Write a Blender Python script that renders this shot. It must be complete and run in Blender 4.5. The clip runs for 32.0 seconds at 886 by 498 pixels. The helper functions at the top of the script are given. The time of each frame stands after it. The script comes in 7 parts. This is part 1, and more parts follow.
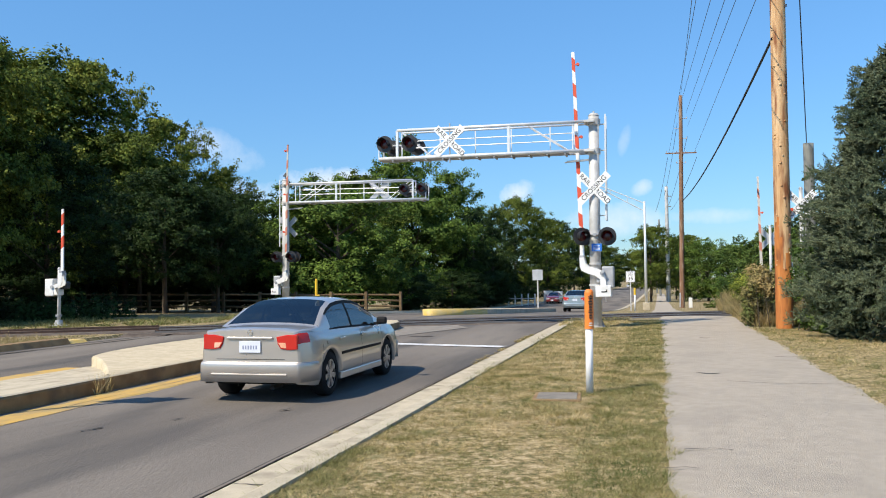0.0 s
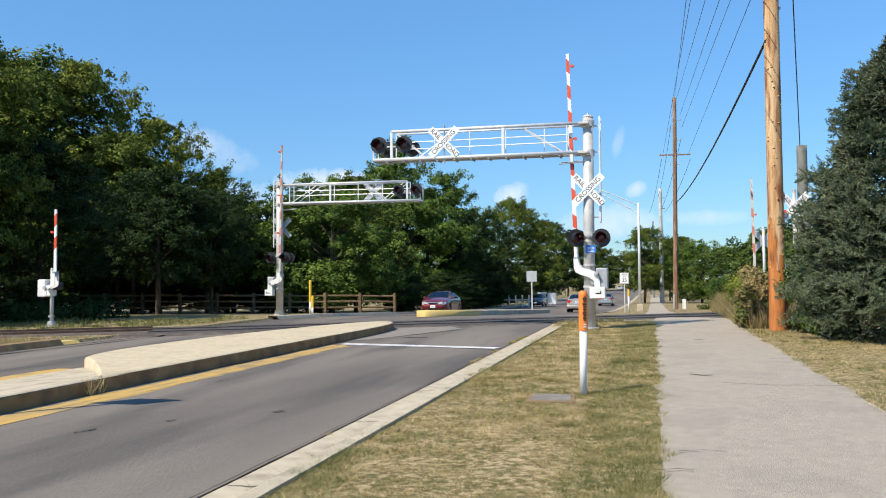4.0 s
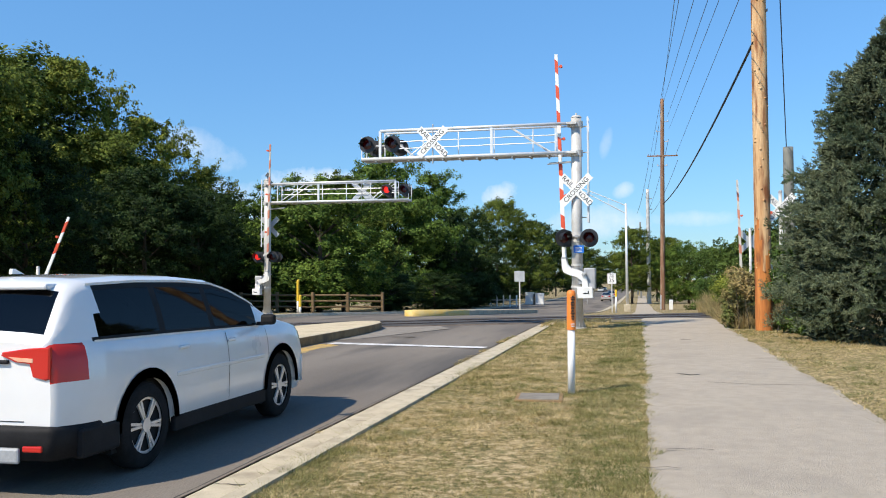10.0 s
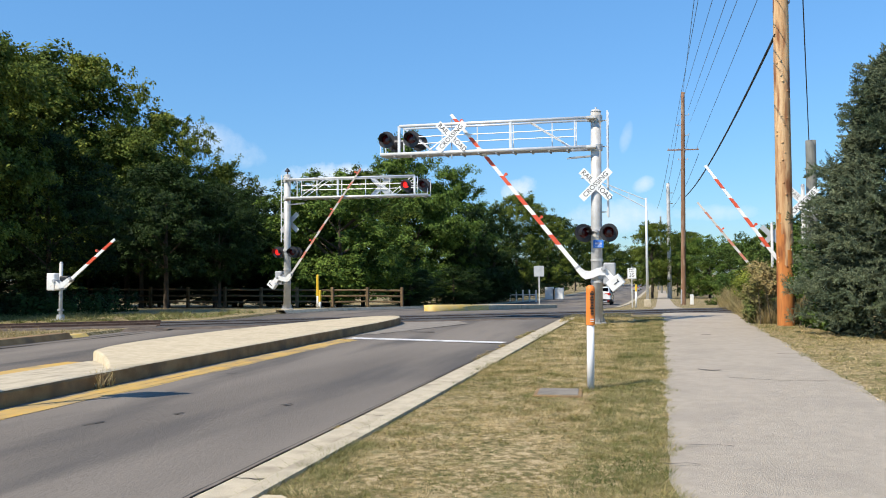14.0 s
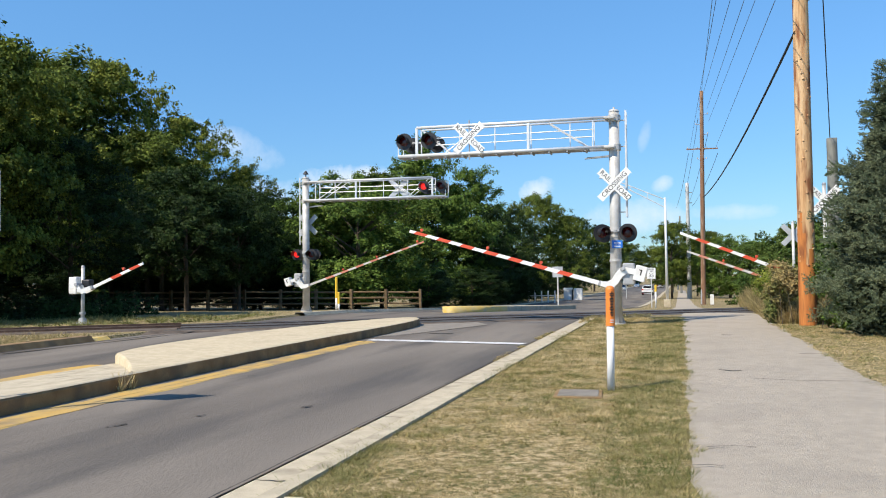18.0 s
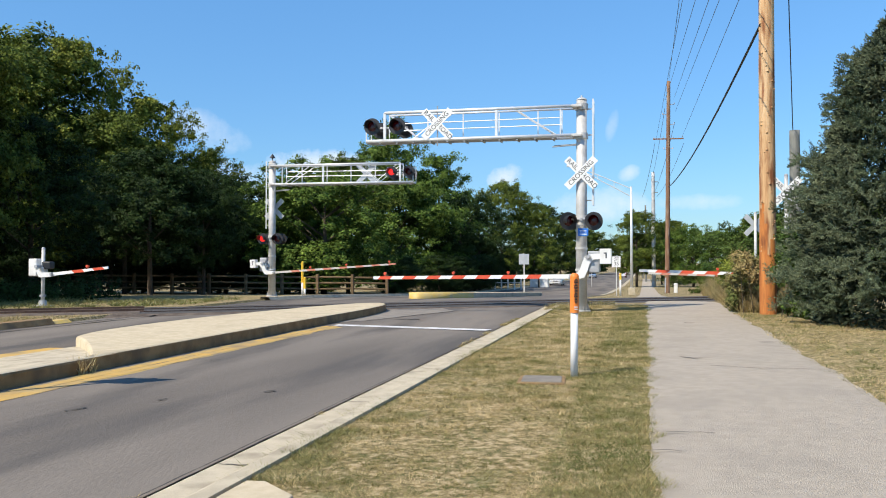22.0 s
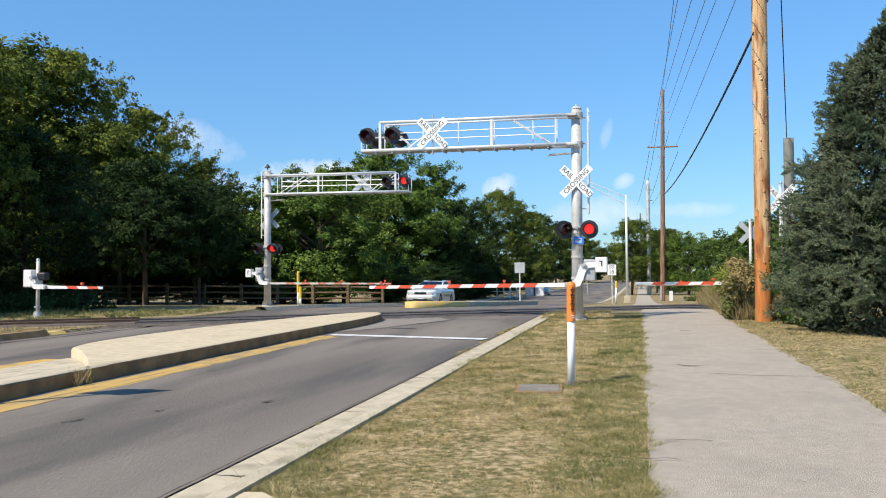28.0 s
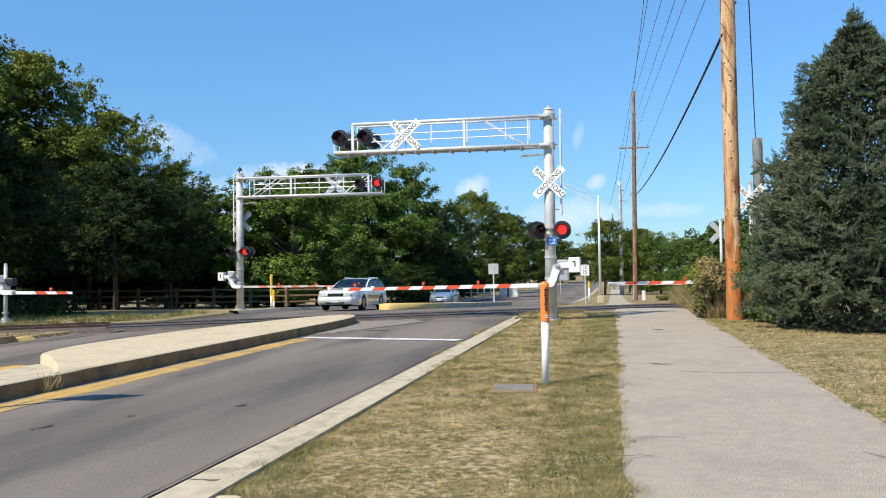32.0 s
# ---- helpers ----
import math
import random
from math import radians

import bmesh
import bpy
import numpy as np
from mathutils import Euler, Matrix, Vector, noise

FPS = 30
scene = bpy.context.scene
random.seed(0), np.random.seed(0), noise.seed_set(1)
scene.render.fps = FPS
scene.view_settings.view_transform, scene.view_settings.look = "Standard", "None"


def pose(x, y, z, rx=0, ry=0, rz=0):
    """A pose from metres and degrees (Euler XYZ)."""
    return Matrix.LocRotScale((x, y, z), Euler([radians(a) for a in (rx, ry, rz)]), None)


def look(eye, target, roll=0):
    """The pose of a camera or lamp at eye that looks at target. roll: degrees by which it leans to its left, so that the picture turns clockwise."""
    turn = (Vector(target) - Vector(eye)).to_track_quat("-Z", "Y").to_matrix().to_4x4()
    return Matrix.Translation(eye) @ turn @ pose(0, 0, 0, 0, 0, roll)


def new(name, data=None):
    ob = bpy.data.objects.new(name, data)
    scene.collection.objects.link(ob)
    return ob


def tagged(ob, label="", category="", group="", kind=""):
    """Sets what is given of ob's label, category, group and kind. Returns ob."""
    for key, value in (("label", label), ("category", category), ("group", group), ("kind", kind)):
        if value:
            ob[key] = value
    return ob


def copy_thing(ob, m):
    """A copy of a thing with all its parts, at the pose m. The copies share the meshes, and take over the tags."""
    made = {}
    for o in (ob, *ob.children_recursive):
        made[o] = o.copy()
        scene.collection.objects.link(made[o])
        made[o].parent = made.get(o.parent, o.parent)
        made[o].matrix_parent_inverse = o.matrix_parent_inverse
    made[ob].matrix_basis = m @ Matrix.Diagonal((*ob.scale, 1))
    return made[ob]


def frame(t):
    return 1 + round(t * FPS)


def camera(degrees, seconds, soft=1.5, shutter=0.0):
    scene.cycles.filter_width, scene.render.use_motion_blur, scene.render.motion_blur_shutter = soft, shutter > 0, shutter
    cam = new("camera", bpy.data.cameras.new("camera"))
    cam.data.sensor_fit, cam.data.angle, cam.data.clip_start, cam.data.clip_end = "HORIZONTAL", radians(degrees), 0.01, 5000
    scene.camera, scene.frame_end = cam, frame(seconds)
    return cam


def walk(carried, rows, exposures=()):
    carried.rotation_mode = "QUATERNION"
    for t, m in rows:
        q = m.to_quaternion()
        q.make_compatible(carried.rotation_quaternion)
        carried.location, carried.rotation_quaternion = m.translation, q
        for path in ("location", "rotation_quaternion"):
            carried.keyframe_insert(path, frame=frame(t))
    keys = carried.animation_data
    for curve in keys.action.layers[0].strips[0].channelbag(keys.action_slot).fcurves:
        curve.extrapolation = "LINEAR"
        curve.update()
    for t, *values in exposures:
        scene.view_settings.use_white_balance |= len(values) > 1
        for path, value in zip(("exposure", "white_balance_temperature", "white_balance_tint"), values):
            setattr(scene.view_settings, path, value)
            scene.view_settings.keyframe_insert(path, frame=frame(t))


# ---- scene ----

# ---------------------------------------------------------------- camera
LENS = 55.0
cam = camera(LENS, 32.0, soft=1.0)
EXPO = 0.25
SKY_AIR = (1.0, 0.1, 3.0)
SKY_TINT = (0.67, 1.02, 1.21, 1)
SKY_LOW = (0.60, 0.55, 0.62, 1)
SKY_STRENGTH = 0.135
CLOUD_WHITE = (6.0, 6.4, 7.0)
SUN_POWER = 5.0
PATH = [
    (0.0, 0.006, 0.004, 1.658, 1.835, 0.717, 14.201),
    (0.5, 0.004, -0.000, 1.652, 1.949, 0.527, 14.219),
    (1.0, -0.001, -0.005, 1.655, 1.583, 0.159, 14.551),
    (1.5, 0.008, -0.001, 1.649, 1.411, 0.248, 14.924),
    (2.0, 0.009, 0.000, 1.650, 1.426, 0.444, 14.839),
    (2.5, 0.004, -0.003, 1.650, 1.767, 0.396, 14.637),
    (3.0, -0.012, -0.016, 1.639, 1.719, 0.407, 14.351),
    (3.5, 0.003, 0.011, 1.653, 1.825, 0.461, 14.005),
    (5.5, -0.007, 0.005, 1.665, 2.035, 0.909, 13.487),
    (6.0, -0.011, -0.001, 1.655, 2.679, 0.631, 13.194),
    (6.5, -0.008, -0.021, 1.644, 2.609, 0.752, 12.837),
    (7.0, 0.011, 0.001, 1.650, 2.425, 0.611, 12.901),
    (7.5, -0.006, -0.013, 1.649, 2.406, 0.626, 12.824),
    (8.0, -0.027, -0.014, 1.639, 1.593, 0.443, 12.754),
    (8.5, -0.018, -0.006, 1.646, 1.724, 0.364, 12.785),
    (9.0, 0.000, 0.000, 1.650, 1.790, 0.500, 13.200),
    (9.5, -0.020, -0.007, 1.645, 1.975, 0.541, 13.173),
    (10.0, -0.007, -0.001, 1.647, 1.906, 0.452, 12.982),
    (10.5, -0.006, -0.007, 1.642, 2.222, 0.782, 13.133),
    (11.0, 0.008, -0.008, 1.647, 2.024, 0.919, 12.970),
    (11.5, -0.002, -0.011, 1.646, 1.973, 0.929, 13.008),
    (12.0, 0.013, -0.001, 1.656, 1.942, 0.768, 13.359),
    (12.5, 0.000, -0.006, 1.648, 2.156, 0.639, 13.608),
    (13.0, -0.010, -0.006, 1.652, 2.034, 0.736, 13.939),
    (13.5, -0.012, -0.006, 1.647, 1.667, 0.754, 14.084),
    (14.0, 0.001, 0.003, 1.652, 1.570, 0.510, 14.286),
    (14.5, -0.001, 0.027, 1.651, 1.427, 0.398, 14.178),
    (16.5, -0.021, 0.011, 1.657, 1.680, 0.707, 14.426),
    (17.0, -0.010, 0.007, 1.652, 1.821, 0.610, 14.709),
    (17.5, -0.005, 0.018, 1.661, 1.671, 0.530, 15.263),
    (18.0, -0.007, 0.005, 1.655, 1.673, 0.859, 15.513),
    (18.5, -0.016, -0.003, 1.651, 1.767, 0.948, 15.050),
    (19.0, -0.005, 0.011, 1.651, 1.658, 0.625, 14.718),
    (19.5, -0.008, 0.007, 1.640, 1.566, 0.594, 14.475),
    (20.0, -0.004, 0.011, 1.646, 1.457, 0.347, 14.200),
    (20.5, 0.000, 0.019, 1.650, 1.293, 0.755, 13.611),
    (21.0, 0.007, 0.031, 1.659, 1.306, 0.500, 13.461),
    (21.5, 0.005, -0.004, 1.644, 0.997, 0.301, 13.478),
    (22.0, 0.011, 0.002, 1.649, 0.725, 0.221, 13.303),
    (22.5, -0.001, -0.006, 1.646, 1.373, 0.680, 13.438),
    (23.0, -0.010, -0.013, 1.652, 1.803, 0.708, 13.301),
    (23.5, 0.002, -0.006, 1.650, 1.587, 0.297, 12.589),
    (24.0, 0.006, 0.001, 1.650, 1.396, 0.460, 12.254),
    (24.5, 0.004, 0.006, 1.658, 0.567, 0.207, 12.071),
    (26.5, -0.000, -0.005, 1.649, 1.233, 0.893, 11.933),
    (27.0, -0.013, -0.006, 1.642, 1.376, 0.742, 12.329),
    (27.5, 0.004, 0.001, 1.655, 1.549, 0.586, 12.965),
    (28.0, -0.002, -0.006, 1.652, 1.326, 0.508, 12.995),
    (28.5, -0.015, -0.019, 1.644, 1.280, 0.628, 13.466),
    (29.0, 0.010, -0.006, 1.648, 1.172, 0.151, 13.425),
    (29.5, 0.001, -0.002, 1.646, 0.562, 0.506, 13.267),
    (30.0, 0.006, 0.002, 1.646, 0.737, 0.757, 12.664),
    (30.5, -0.005, -0.010, 1.647, 1.212, 0.739, 12.602),
    (31.0, 0.016, 0.004, 1.642, 1.215, 0.864, 12.168),
    (31.5, 0.003, -0.007, 1.645, 1.531, 0.706, 11.083),
    (32.0, -0.002, -0.009, 1.639, 1.431, 1.031, 11.240),
]
walk(cam, [(t, pose(x, y, z, 90 + p, r, w)) for t, x, y, z, p, r, w in PATH],
     exposures=[(0, EXPO), (32, EXPO)])

# ---------------------------------------------------------------- light
SUN_EL, SUN_AZ = 48.0, 218.0      # degrees; azimuth clockwise from +y
world = bpy.data.worlds.new("sky")
scene.world = world
world.use_nodes = True


def sky_nodes():
    nt = world.node_tree
    nt.nodes.clear()
    N = nt.nodes.new
    L = nt.links.new
    sky = N("ShaderNodeTexSky")
    sky.sky_type = "NISHITA"
    sky.sun_disc = False
    sky.sun_elevation = radians(SUN_EL)
    sky.sun_rotation = radians(SUN_AZ)
    sky.air_density, sky.dust_density, sky.ozone_density = SKY_AIR
    tint = N("ShaderNodeMixRGB")
    tint.blend_type = "MULTIPLY"
    tint.inputs[0].default_value = 1.0
    tint.inputs[2].default_value = SKY_TINT
    L(sky.outputs[0], tint.inputs[1])
    co = N("ShaderNodeTexCoord")
    sep = N("ShaderNodeSeparateXYZ")
    L(co.outputs["Generated"], sep.inputs[0])

    def m(op, a, b=None, clamp=False):
        n = N("ShaderNodeMath")
        n.operation = op
        n.use_clamp = clamp
        for i, v in enumerate((a, b)):
            if v is None:
                continue
            if isinstance(v, (int, float)):
                n.inputs[i].default_value = v
            else:
                L(v, n.inputs[i])
        return n.outputs[0]
    low = N("ShaderNodeMixRGB")
    low.inputs[1].default_value, low.inputs[2].default_value = SKY_LOW, (1, 1, 1, 1)
    L(m("MINIMUM", m("DIVIDE", m("MAXIMUM", sep.outputs[2], 0.0), 0.34), 1.0), low.inputs[0])
    dim = N("ShaderNodeMixRGB")
    dim.blend_type = "MULTIPLY"
    dim.inputs[0].default_value = 1.0
    L(tint.outputs[0], dim.inputs[1])
    L(low.outputs[0], dim.inputs[2])
    ys = m("MAXIMUM", sep.outputs[1], 0.05)
    u, v = m("DIVIDE", sep.outputs[0], ys), m("DIVIDE", sep.outputs[2], ys)
    wob = N("ShaderNodeTexNoise")
    wob.inputs["Scale"].default_value = 22
    wob.inputs["Detail"].default_value = 7
    wob.inputs["Roughness"].default_value = 0.62
    L(co.outputs["Generated"], wob.inputs[0])
    fuzz = m("MULTIPLY", m("SUBTRACT", wob.outputs[0], 0.5), 3.4)
    total = None
    for u0, v0, a, b, lean, dense in CLOUDS:
        du = m("SUBTRACT", u, u0)
        dv = m("SUBTRACT", m("SUBTRACT", v, v0), m("MULTIPLY", du, lean))
        q = m("ADD", m("POWER", m("DIVIDE", du, a), 2), m("POWER", m("DIVIDE", dv, b), 2))
        d = m("MULTIPLY", m("SUBTRACT", m("SUBTRACT", 1.0, q), m("MULTIPLY", fuzz, -1.0)), dense, True)
        d = m("MULTIPLY", d, m("SUBTRACT", 2.4, q, True), True)
        total = d if total is None else m("MAXIMUM", total, d)
    ahead = m("MULTIPLY", m("MULTIPLY", total, m("GREATER_THAN", sep.outputs[1], 0.1)), 0.9)
    mix = N("ShaderNodeMixRGB")
    L(ahead, mix.inputs[0])
    L(dim.outputs[0], mix.inputs[1])
    mix.inputs[2].default_value = (*CLOUD_WHITE, 1)
    bg = N("ShaderNodeBackground")
    bg.inputs[1].default_value = SKY_STRENGTH
    L(mix.outputs[0], bg.inputs[0])
    out = N("ShaderNodeOutputWorld")
    L(bg.outputs[0], out.inputs[0])


# direction ratios x/y and z/y of each cloud, half sizes, lean, density
CLOUDS = [(-0.158, 0.098, 0.022, 0.015, 0.1, 0.8),
          (-0.39, 0.118, 0.07, 0.022, -0.1, 0.9),
          (-0.56, 0.172, 0.07, 0.024, -0.35, 0.35),
          (-0.52, 0.10, 0.09, 0.03, -0.1, 0.6),
          (-0.035, 0.152, 0.008, 0.016, 1.3, 0.22),
          (-0.016, 0.098, 0.012, 0.009, 0.2, 0.4),
          (-0.04, 0.062, 0.06, 0.022, 0.0, 0.45),
          (0.06, 0.065, 0.06, 0.010, 0.0, 0.35)]
sky_nodes()

sun = new("sun", bpy.data.lights.new("sun", "SUN"))
sun.data.energy, sun.data.angle, sun.data.color = SUN_POWER, radians(0.6), (1.0, 0.90, 0.75)
sx, sy = math.sin(radians(SUN_AZ)), math.cos(radians(SUN_AZ))
sun.matrix_basis = look((40 * sx, 40 * sy, 40 * math.tan(radians(SUN_EL))), (0, 0, 0))

# ---------------------------------------------------------------- materials
MATS = {}


def material(name, colours, rough=0.8, metal=0.0, scale=6.0, fine=60.0, bump=0.2, per="", spread=0.12,
             coat=0.0, spec=0.5, stains=None, stretch=(1, 1, 1), trans=0.0, stain_stretch=None, relief=""):
    """A surface of two or three colours mixed by coarse and fine noise in metres, with fine relief.
    per: 'object' or 'island' adds a brightness difference from piece to piece. stains: colour, scale, amount."""
    if name in MATS:
        return MATS[name]
    mt = bpy.data.materials.new(name)
    mt.use_nodes = True
    nt = mt.node_tree
    N, L = nt.nodes.new, nt.links.new
    bs = nt.nodes["Principled BSDF"]
    geo = N("ShaderNodeNewGeometry")
    co = N("ShaderNodeTexCoord")
    mp = N("ShaderNodeMapping")
    mp.inputs["Scale"].default_value = stretch
    L(co.outputs["Object"], mp.inputs[0])

    mp2 = N("ShaderNodeMapping")
    mp2.inputs["Scale"].default_value = stain_stretch or stretch
    L(co.outputs["Object"], mp2.inputs[0])

    def noise_tex(s, detail=4.0, by=mp):
        n = N("ShaderNodeTexNoise")
        n.inputs["Scale"].default_value = s
        n.inputs["Detail"].default_value = detail
        L(by.outputs[0], n.inputs[0])
        return n.outputs[0]
    big, small = noise_tex(scale), noise_tex(fine, 2.0)
    ramp = N("ShaderNodeValToRGB")
    ramp.color_ramp.elements[0].position, ramp.color_ramp.elements[1].position = 0.34, 0.66
    ramp.color_ramp.elements[0].color = (*colours[0], 1)
    ramp.color_ramp.elements[1].color = (*colours[-1], 1)
    if len(colours) == 3:
        ramp.color_ramp.elements.new(0.5).color = (*colours[1], 1)
    mixn = N("ShaderNodeMath")
    mixn.operation = "MULTIPLY_ADD"
    mixn.inputs[1].default_value = 0.4
    L(small, mixn.inputs[0])
    sc = N("ShaderNodeMath")
    sc.operation = "MULTIPLY_ADD"
    sc.inputs[1].default_value, sc.inputs[2].default_value = 1.0, -0.2
    L(big, sc.inputs[0])
    L(sc.outputs[0], mixn.inputs[2])
    L(mixn.outputs[0], ramp.inputs[0])
    col = ramp.outputs[0]
    if stains:
        st = noise_tex(stains[1], 6.0, mp2)
        sr = N("ShaderNodeValToRGB")
        sr.color_ramp.elements[0].position, sr.color_ramp.elements[1].position = stains[3] if len(stains) > 3 else 0.52, (stains[3] if len(stains) > 3 else 0.52) + 0.14
        L(st, sr.inputs[0])
        mul = N("ShaderNodeMath")
        mul.operation = "MULTIPLY"
        mul.inputs[1].default_value = stains[2]
        L(sr.outputs[0], mul.inputs[0])
        mx = N("ShaderNodeMixRGB")
        L(mul.outputs[0], mx.inputs[0])
        L(col, mx.inputs[1])
        mx.inputs[2].default_value = (*stains[0], 1)
        col = mx.outputs[0]
    if per:
        if per == "object":
            src = N("ShaderNodeObjectInfo").outputs["Random"]
        else:
            src = geo.outputs["Random Per Island"]
        hs = N("ShaderNodeHueSaturation")
        k = N("ShaderNodeMath")
        k.operation = "MULTIPLY_ADD"
        k.inputs[1].default_value, k.inputs[2].default_value = 2 * spread, 1 - spread
        L(src, k.inputs[0])
        L(k.outputs[0], hs.inputs["Value"])
        L(col, hs.inputs["Color"])
        col = hs.outputs[0]
    L(col, bs.inputs["Base Color"])
    rr = N("ShaderNodeMath")
    rr.operation = "MULTIPLY_ADD"
    rr.inputs[1].default_value, rr.inputs[2].default_value = 0.15, rough - 0.075
    rr.use_clamp = True
    L(big, rr.inputs[0])
    L(rr.outputs[0], bs.inputs["Roughness"])
    bs.inputs["Metallic"].default_value = metal
    bs.inputs["Coat Weight"].default_value = coat
    bs.inputs["Coat Roughness"].default_value = 0.05
    bs.inputs["Specular IOR Level"].default_value = spec
    if trans:
        tr = N("ShaderNodeBsdfTranslucent")
        L(col, tr.inputs[0])
        ms = N("ShaderNodeMixShader")
        ms.inputs[0].default_value = trans
        L(bs.outputs[0], ms.inputs[1])
        L(tr.outputs[0], ms.inputs[2])
        L(ms.outputs[0], nt.nodes["Material Output"].inputs[0])
    if bump:
        bp = N("ShaderNodeBump")
        bp.inputs["Strength"].default_value = bump
        bp.inputs["Distance"].default_value = 0.02
        L(small if relief == "fine" else mixn.outputs[0], bp.inputs["Height"])
        L(bp.outputs[0], bs.inputs["Normal"])
    MATS[name] = mt
    return mt


def glow_material(name, colour, strength, base=(0.2, 0.01, 0.01)):
    mt = bpy.data.materials.new(name)
    mt.use_nodes = True
    bs = mt.node_tree.nodes["Principled BSDF"]
    bs.inputs["Base Color"].default_value = (*base, 1)
    bs.inputs["Roughness"].default_value = 0.15
    bs.inputs["Emission Color"].default_value = (*colour, 1)
    bs.inputs["Emission Strength"].default_value = strength
    return mt


def glass_material(name, tint, gloss=0.1, shine=0.22):
    mt = bpy.data.materials.new(name)
    mt.use_nodes = True
    nt = mt.node_tree
    N, L = nt.nodes.new, nt.links.new
    tr = N("ShaderNodeBsdfTransparent")
    tr.inputs[0].default_value = (*tint, 1)
    gl = N("ShaderNodeBsdfGlossy")
    gl.inputs["Roughness"].default_value = 0.03
    fr = N("ShaderNodeFresnel")
    fr.inputs[0].default_value = 1.55
    k = N("ShaderNodeMath")
    k.operation = "MULTIPLY_ADD"
    k.inputs[1].default_value, k.inputs[2].default_value = shine, gloss
    k.use_clamp = True
    L(fr.outputs[0], k.inputs[0])
    ms = N("ShaderNodeMixShader")
    L(k.outputs[0], ms.inputs[0])
    L(tr.outputs[0], ms.inputs[1])
    L(gl.outputs[0], ms.inputs[2])
    L(ms.outputs[0], nt.nodes["Material Output"].inputs[0])
    return mt


ASPHALT = material("asphalt", [(0.125, 0.106, 0.086), (0.205, 0.176, 0.143)], 0.92, scale=0.5, fine=90, bump=0.5, relief="fine", stains=((0.080, 0.071, 0.062), 0.7, 0.85, 0.50), stretch=(1, 0.16, 1))
DECK = material("dark_deck", [(0.045, 0.04, 0.036), (0.085, 0.075, 0.066)], 0.9, scale=0.9, fine=60, bump=0.3)
CONCRETE = material("concrete", [(0.50, 0.41, 0.265), (0.60, 0.505, 0.345)], 0.88, scale=7, fine=70, bump=0.3, relief="fine", stains=((0.33, 0.27, 0.18), 1.2, 0.3))
KERB = material("kerb_concrete", [(0.43, 0.365, 0.26), (0.55, 0.475, 0.34)], 0.9, scale=4, fine=80, bump=0.4, relief="fine", stains=((0.22, 0.18, 0.125), 2.2, 0.5, 0.54))
# brown of dirt, darkened further for shade on sides turned from the sun
FACE = material("stained_shaded_kerb", [(0.20, 0.115, 0.046), (0.31, 0.200, 0.090)], 0.92, scale=2.5, fine=60, bump=0.35, stains=((0.10, 0.075, 0.05), 1.6, 0.6))
PATHWAY = material("pathway", [(0.385, 0.33, 0.258), (0.445, 0.382, 0.302)], 0.94, scale=7, fine=130, bump=0.7, relief="fine", stains=((0.31, 0.27, 0.215), 0.8, 0.4, 0.50))
YELLOW = material("yellow_paint", [(0.58, 0.35, 0.07), (0.46, 0.32, 0.12)], 0.75, scale=3, fine=40, bump=0.15, stains=((0.22, 0.18, 0.125), 1.1, 0.65, 0.50))
YELLOW_KERB = material("yellow_kerb_paint", [(0.66, 0.44, 0.09), (0.64, 0.48, 0.20)], 0.65, scale=2, fine=30, bump=0.1, stains=((0.45, 0.38, 0.25), 3.0, 0.6))
WHITE_LINE = material("white_line", [(0.55, 0.54, 0.52), (0.72, 0.71, 0.69)], 0.75, scale=4, fine=50, bump=0.15, stains=((0.25, 0.24, 0.23), 3.0, 0.6))
CRACK = material("crack", [(0.03, 0.028, 0.024), (0.07, 0.06, 0.05)], 0.95, scale=9, bump=0.0)
SOIL = material("dry_lawn", [(0.105, 0.096, 0.036), (0.27, 0.205, 0.10), (0.48, 0.375, 0.22)], 0.95, scale=13, fine=50, bump=1.0, spec=0.2, stains=((0.105, 0.125, 0.04), 3.2, 0.5, 0.53))
BLADES = material("grass_blades", [(0.17, 0.165, 0.05), (0.38, 0.30, 0.135), (0.58, 0.455, 0.25)], 0.8, scale=2.2, fine=16, bump=0.0, per="island", spread=0.5, spec=0.2, trans=0.15)
RUSSET = material("russet_blades", [(0.30, 0.17, 0.075), (0.46, 0.33, 0.19)], 0.85, scale=4, fine=16, bump=0.0, per="island", spread=0.4, spec=0.15, trans=0.1)
EDGE_BLADES = material("lush_blades", [(0.13, 0.15, 0.042), (0.30, 0.275, 0.115)], 0.8, scale=1.2, fine=12, bump=0.0, per="island", spread=0.3, spec=0.25, trans=0.25)
STRAW = material("straw", [(0.36, 0.27, 0.13), (0.22, 0.19, 0.07)], 0.85, scale=1.5, bump=0.0, per="island", spread=0.3, trans=0.25)
GALV = material("galvanised_steel", [(0.50, 0.49, 0.465), (0.63, 0.62, 0.595)], 0.5, 0.15, scale=3, fine=25, bump=0.08, stains=((0.33, 0.31, 0.28), 2.5, 0.4))
ALUMINIUM = material("aluminium", [(0.68, 0.69, 0.69), (0.78, 0.79, 0.79)], 0.42, 0.3, scale=4, fine=30, bump=0.05)
WHITE = material("white_enamel", [(0.74, 0.74, 0.72), (0.82, 0.82, 0.80)], 0.45, scale=4, fine=40, bump=0.04, stains=((0.55, 0.53, 0.48), 3, 0.3))
REFLECT = material("white_sheeting", [(0.78, 0.78, 0.76), (0.85, 0.85, 0.83)], 0.4, scale=3, bump=0.02)
SIGN_BACK = material("sign_back", [(0.45, 0.46, 0.46), (0.55, 0.56, 0.56)], 0.45, 0.4, scale=3, bump=0.03)
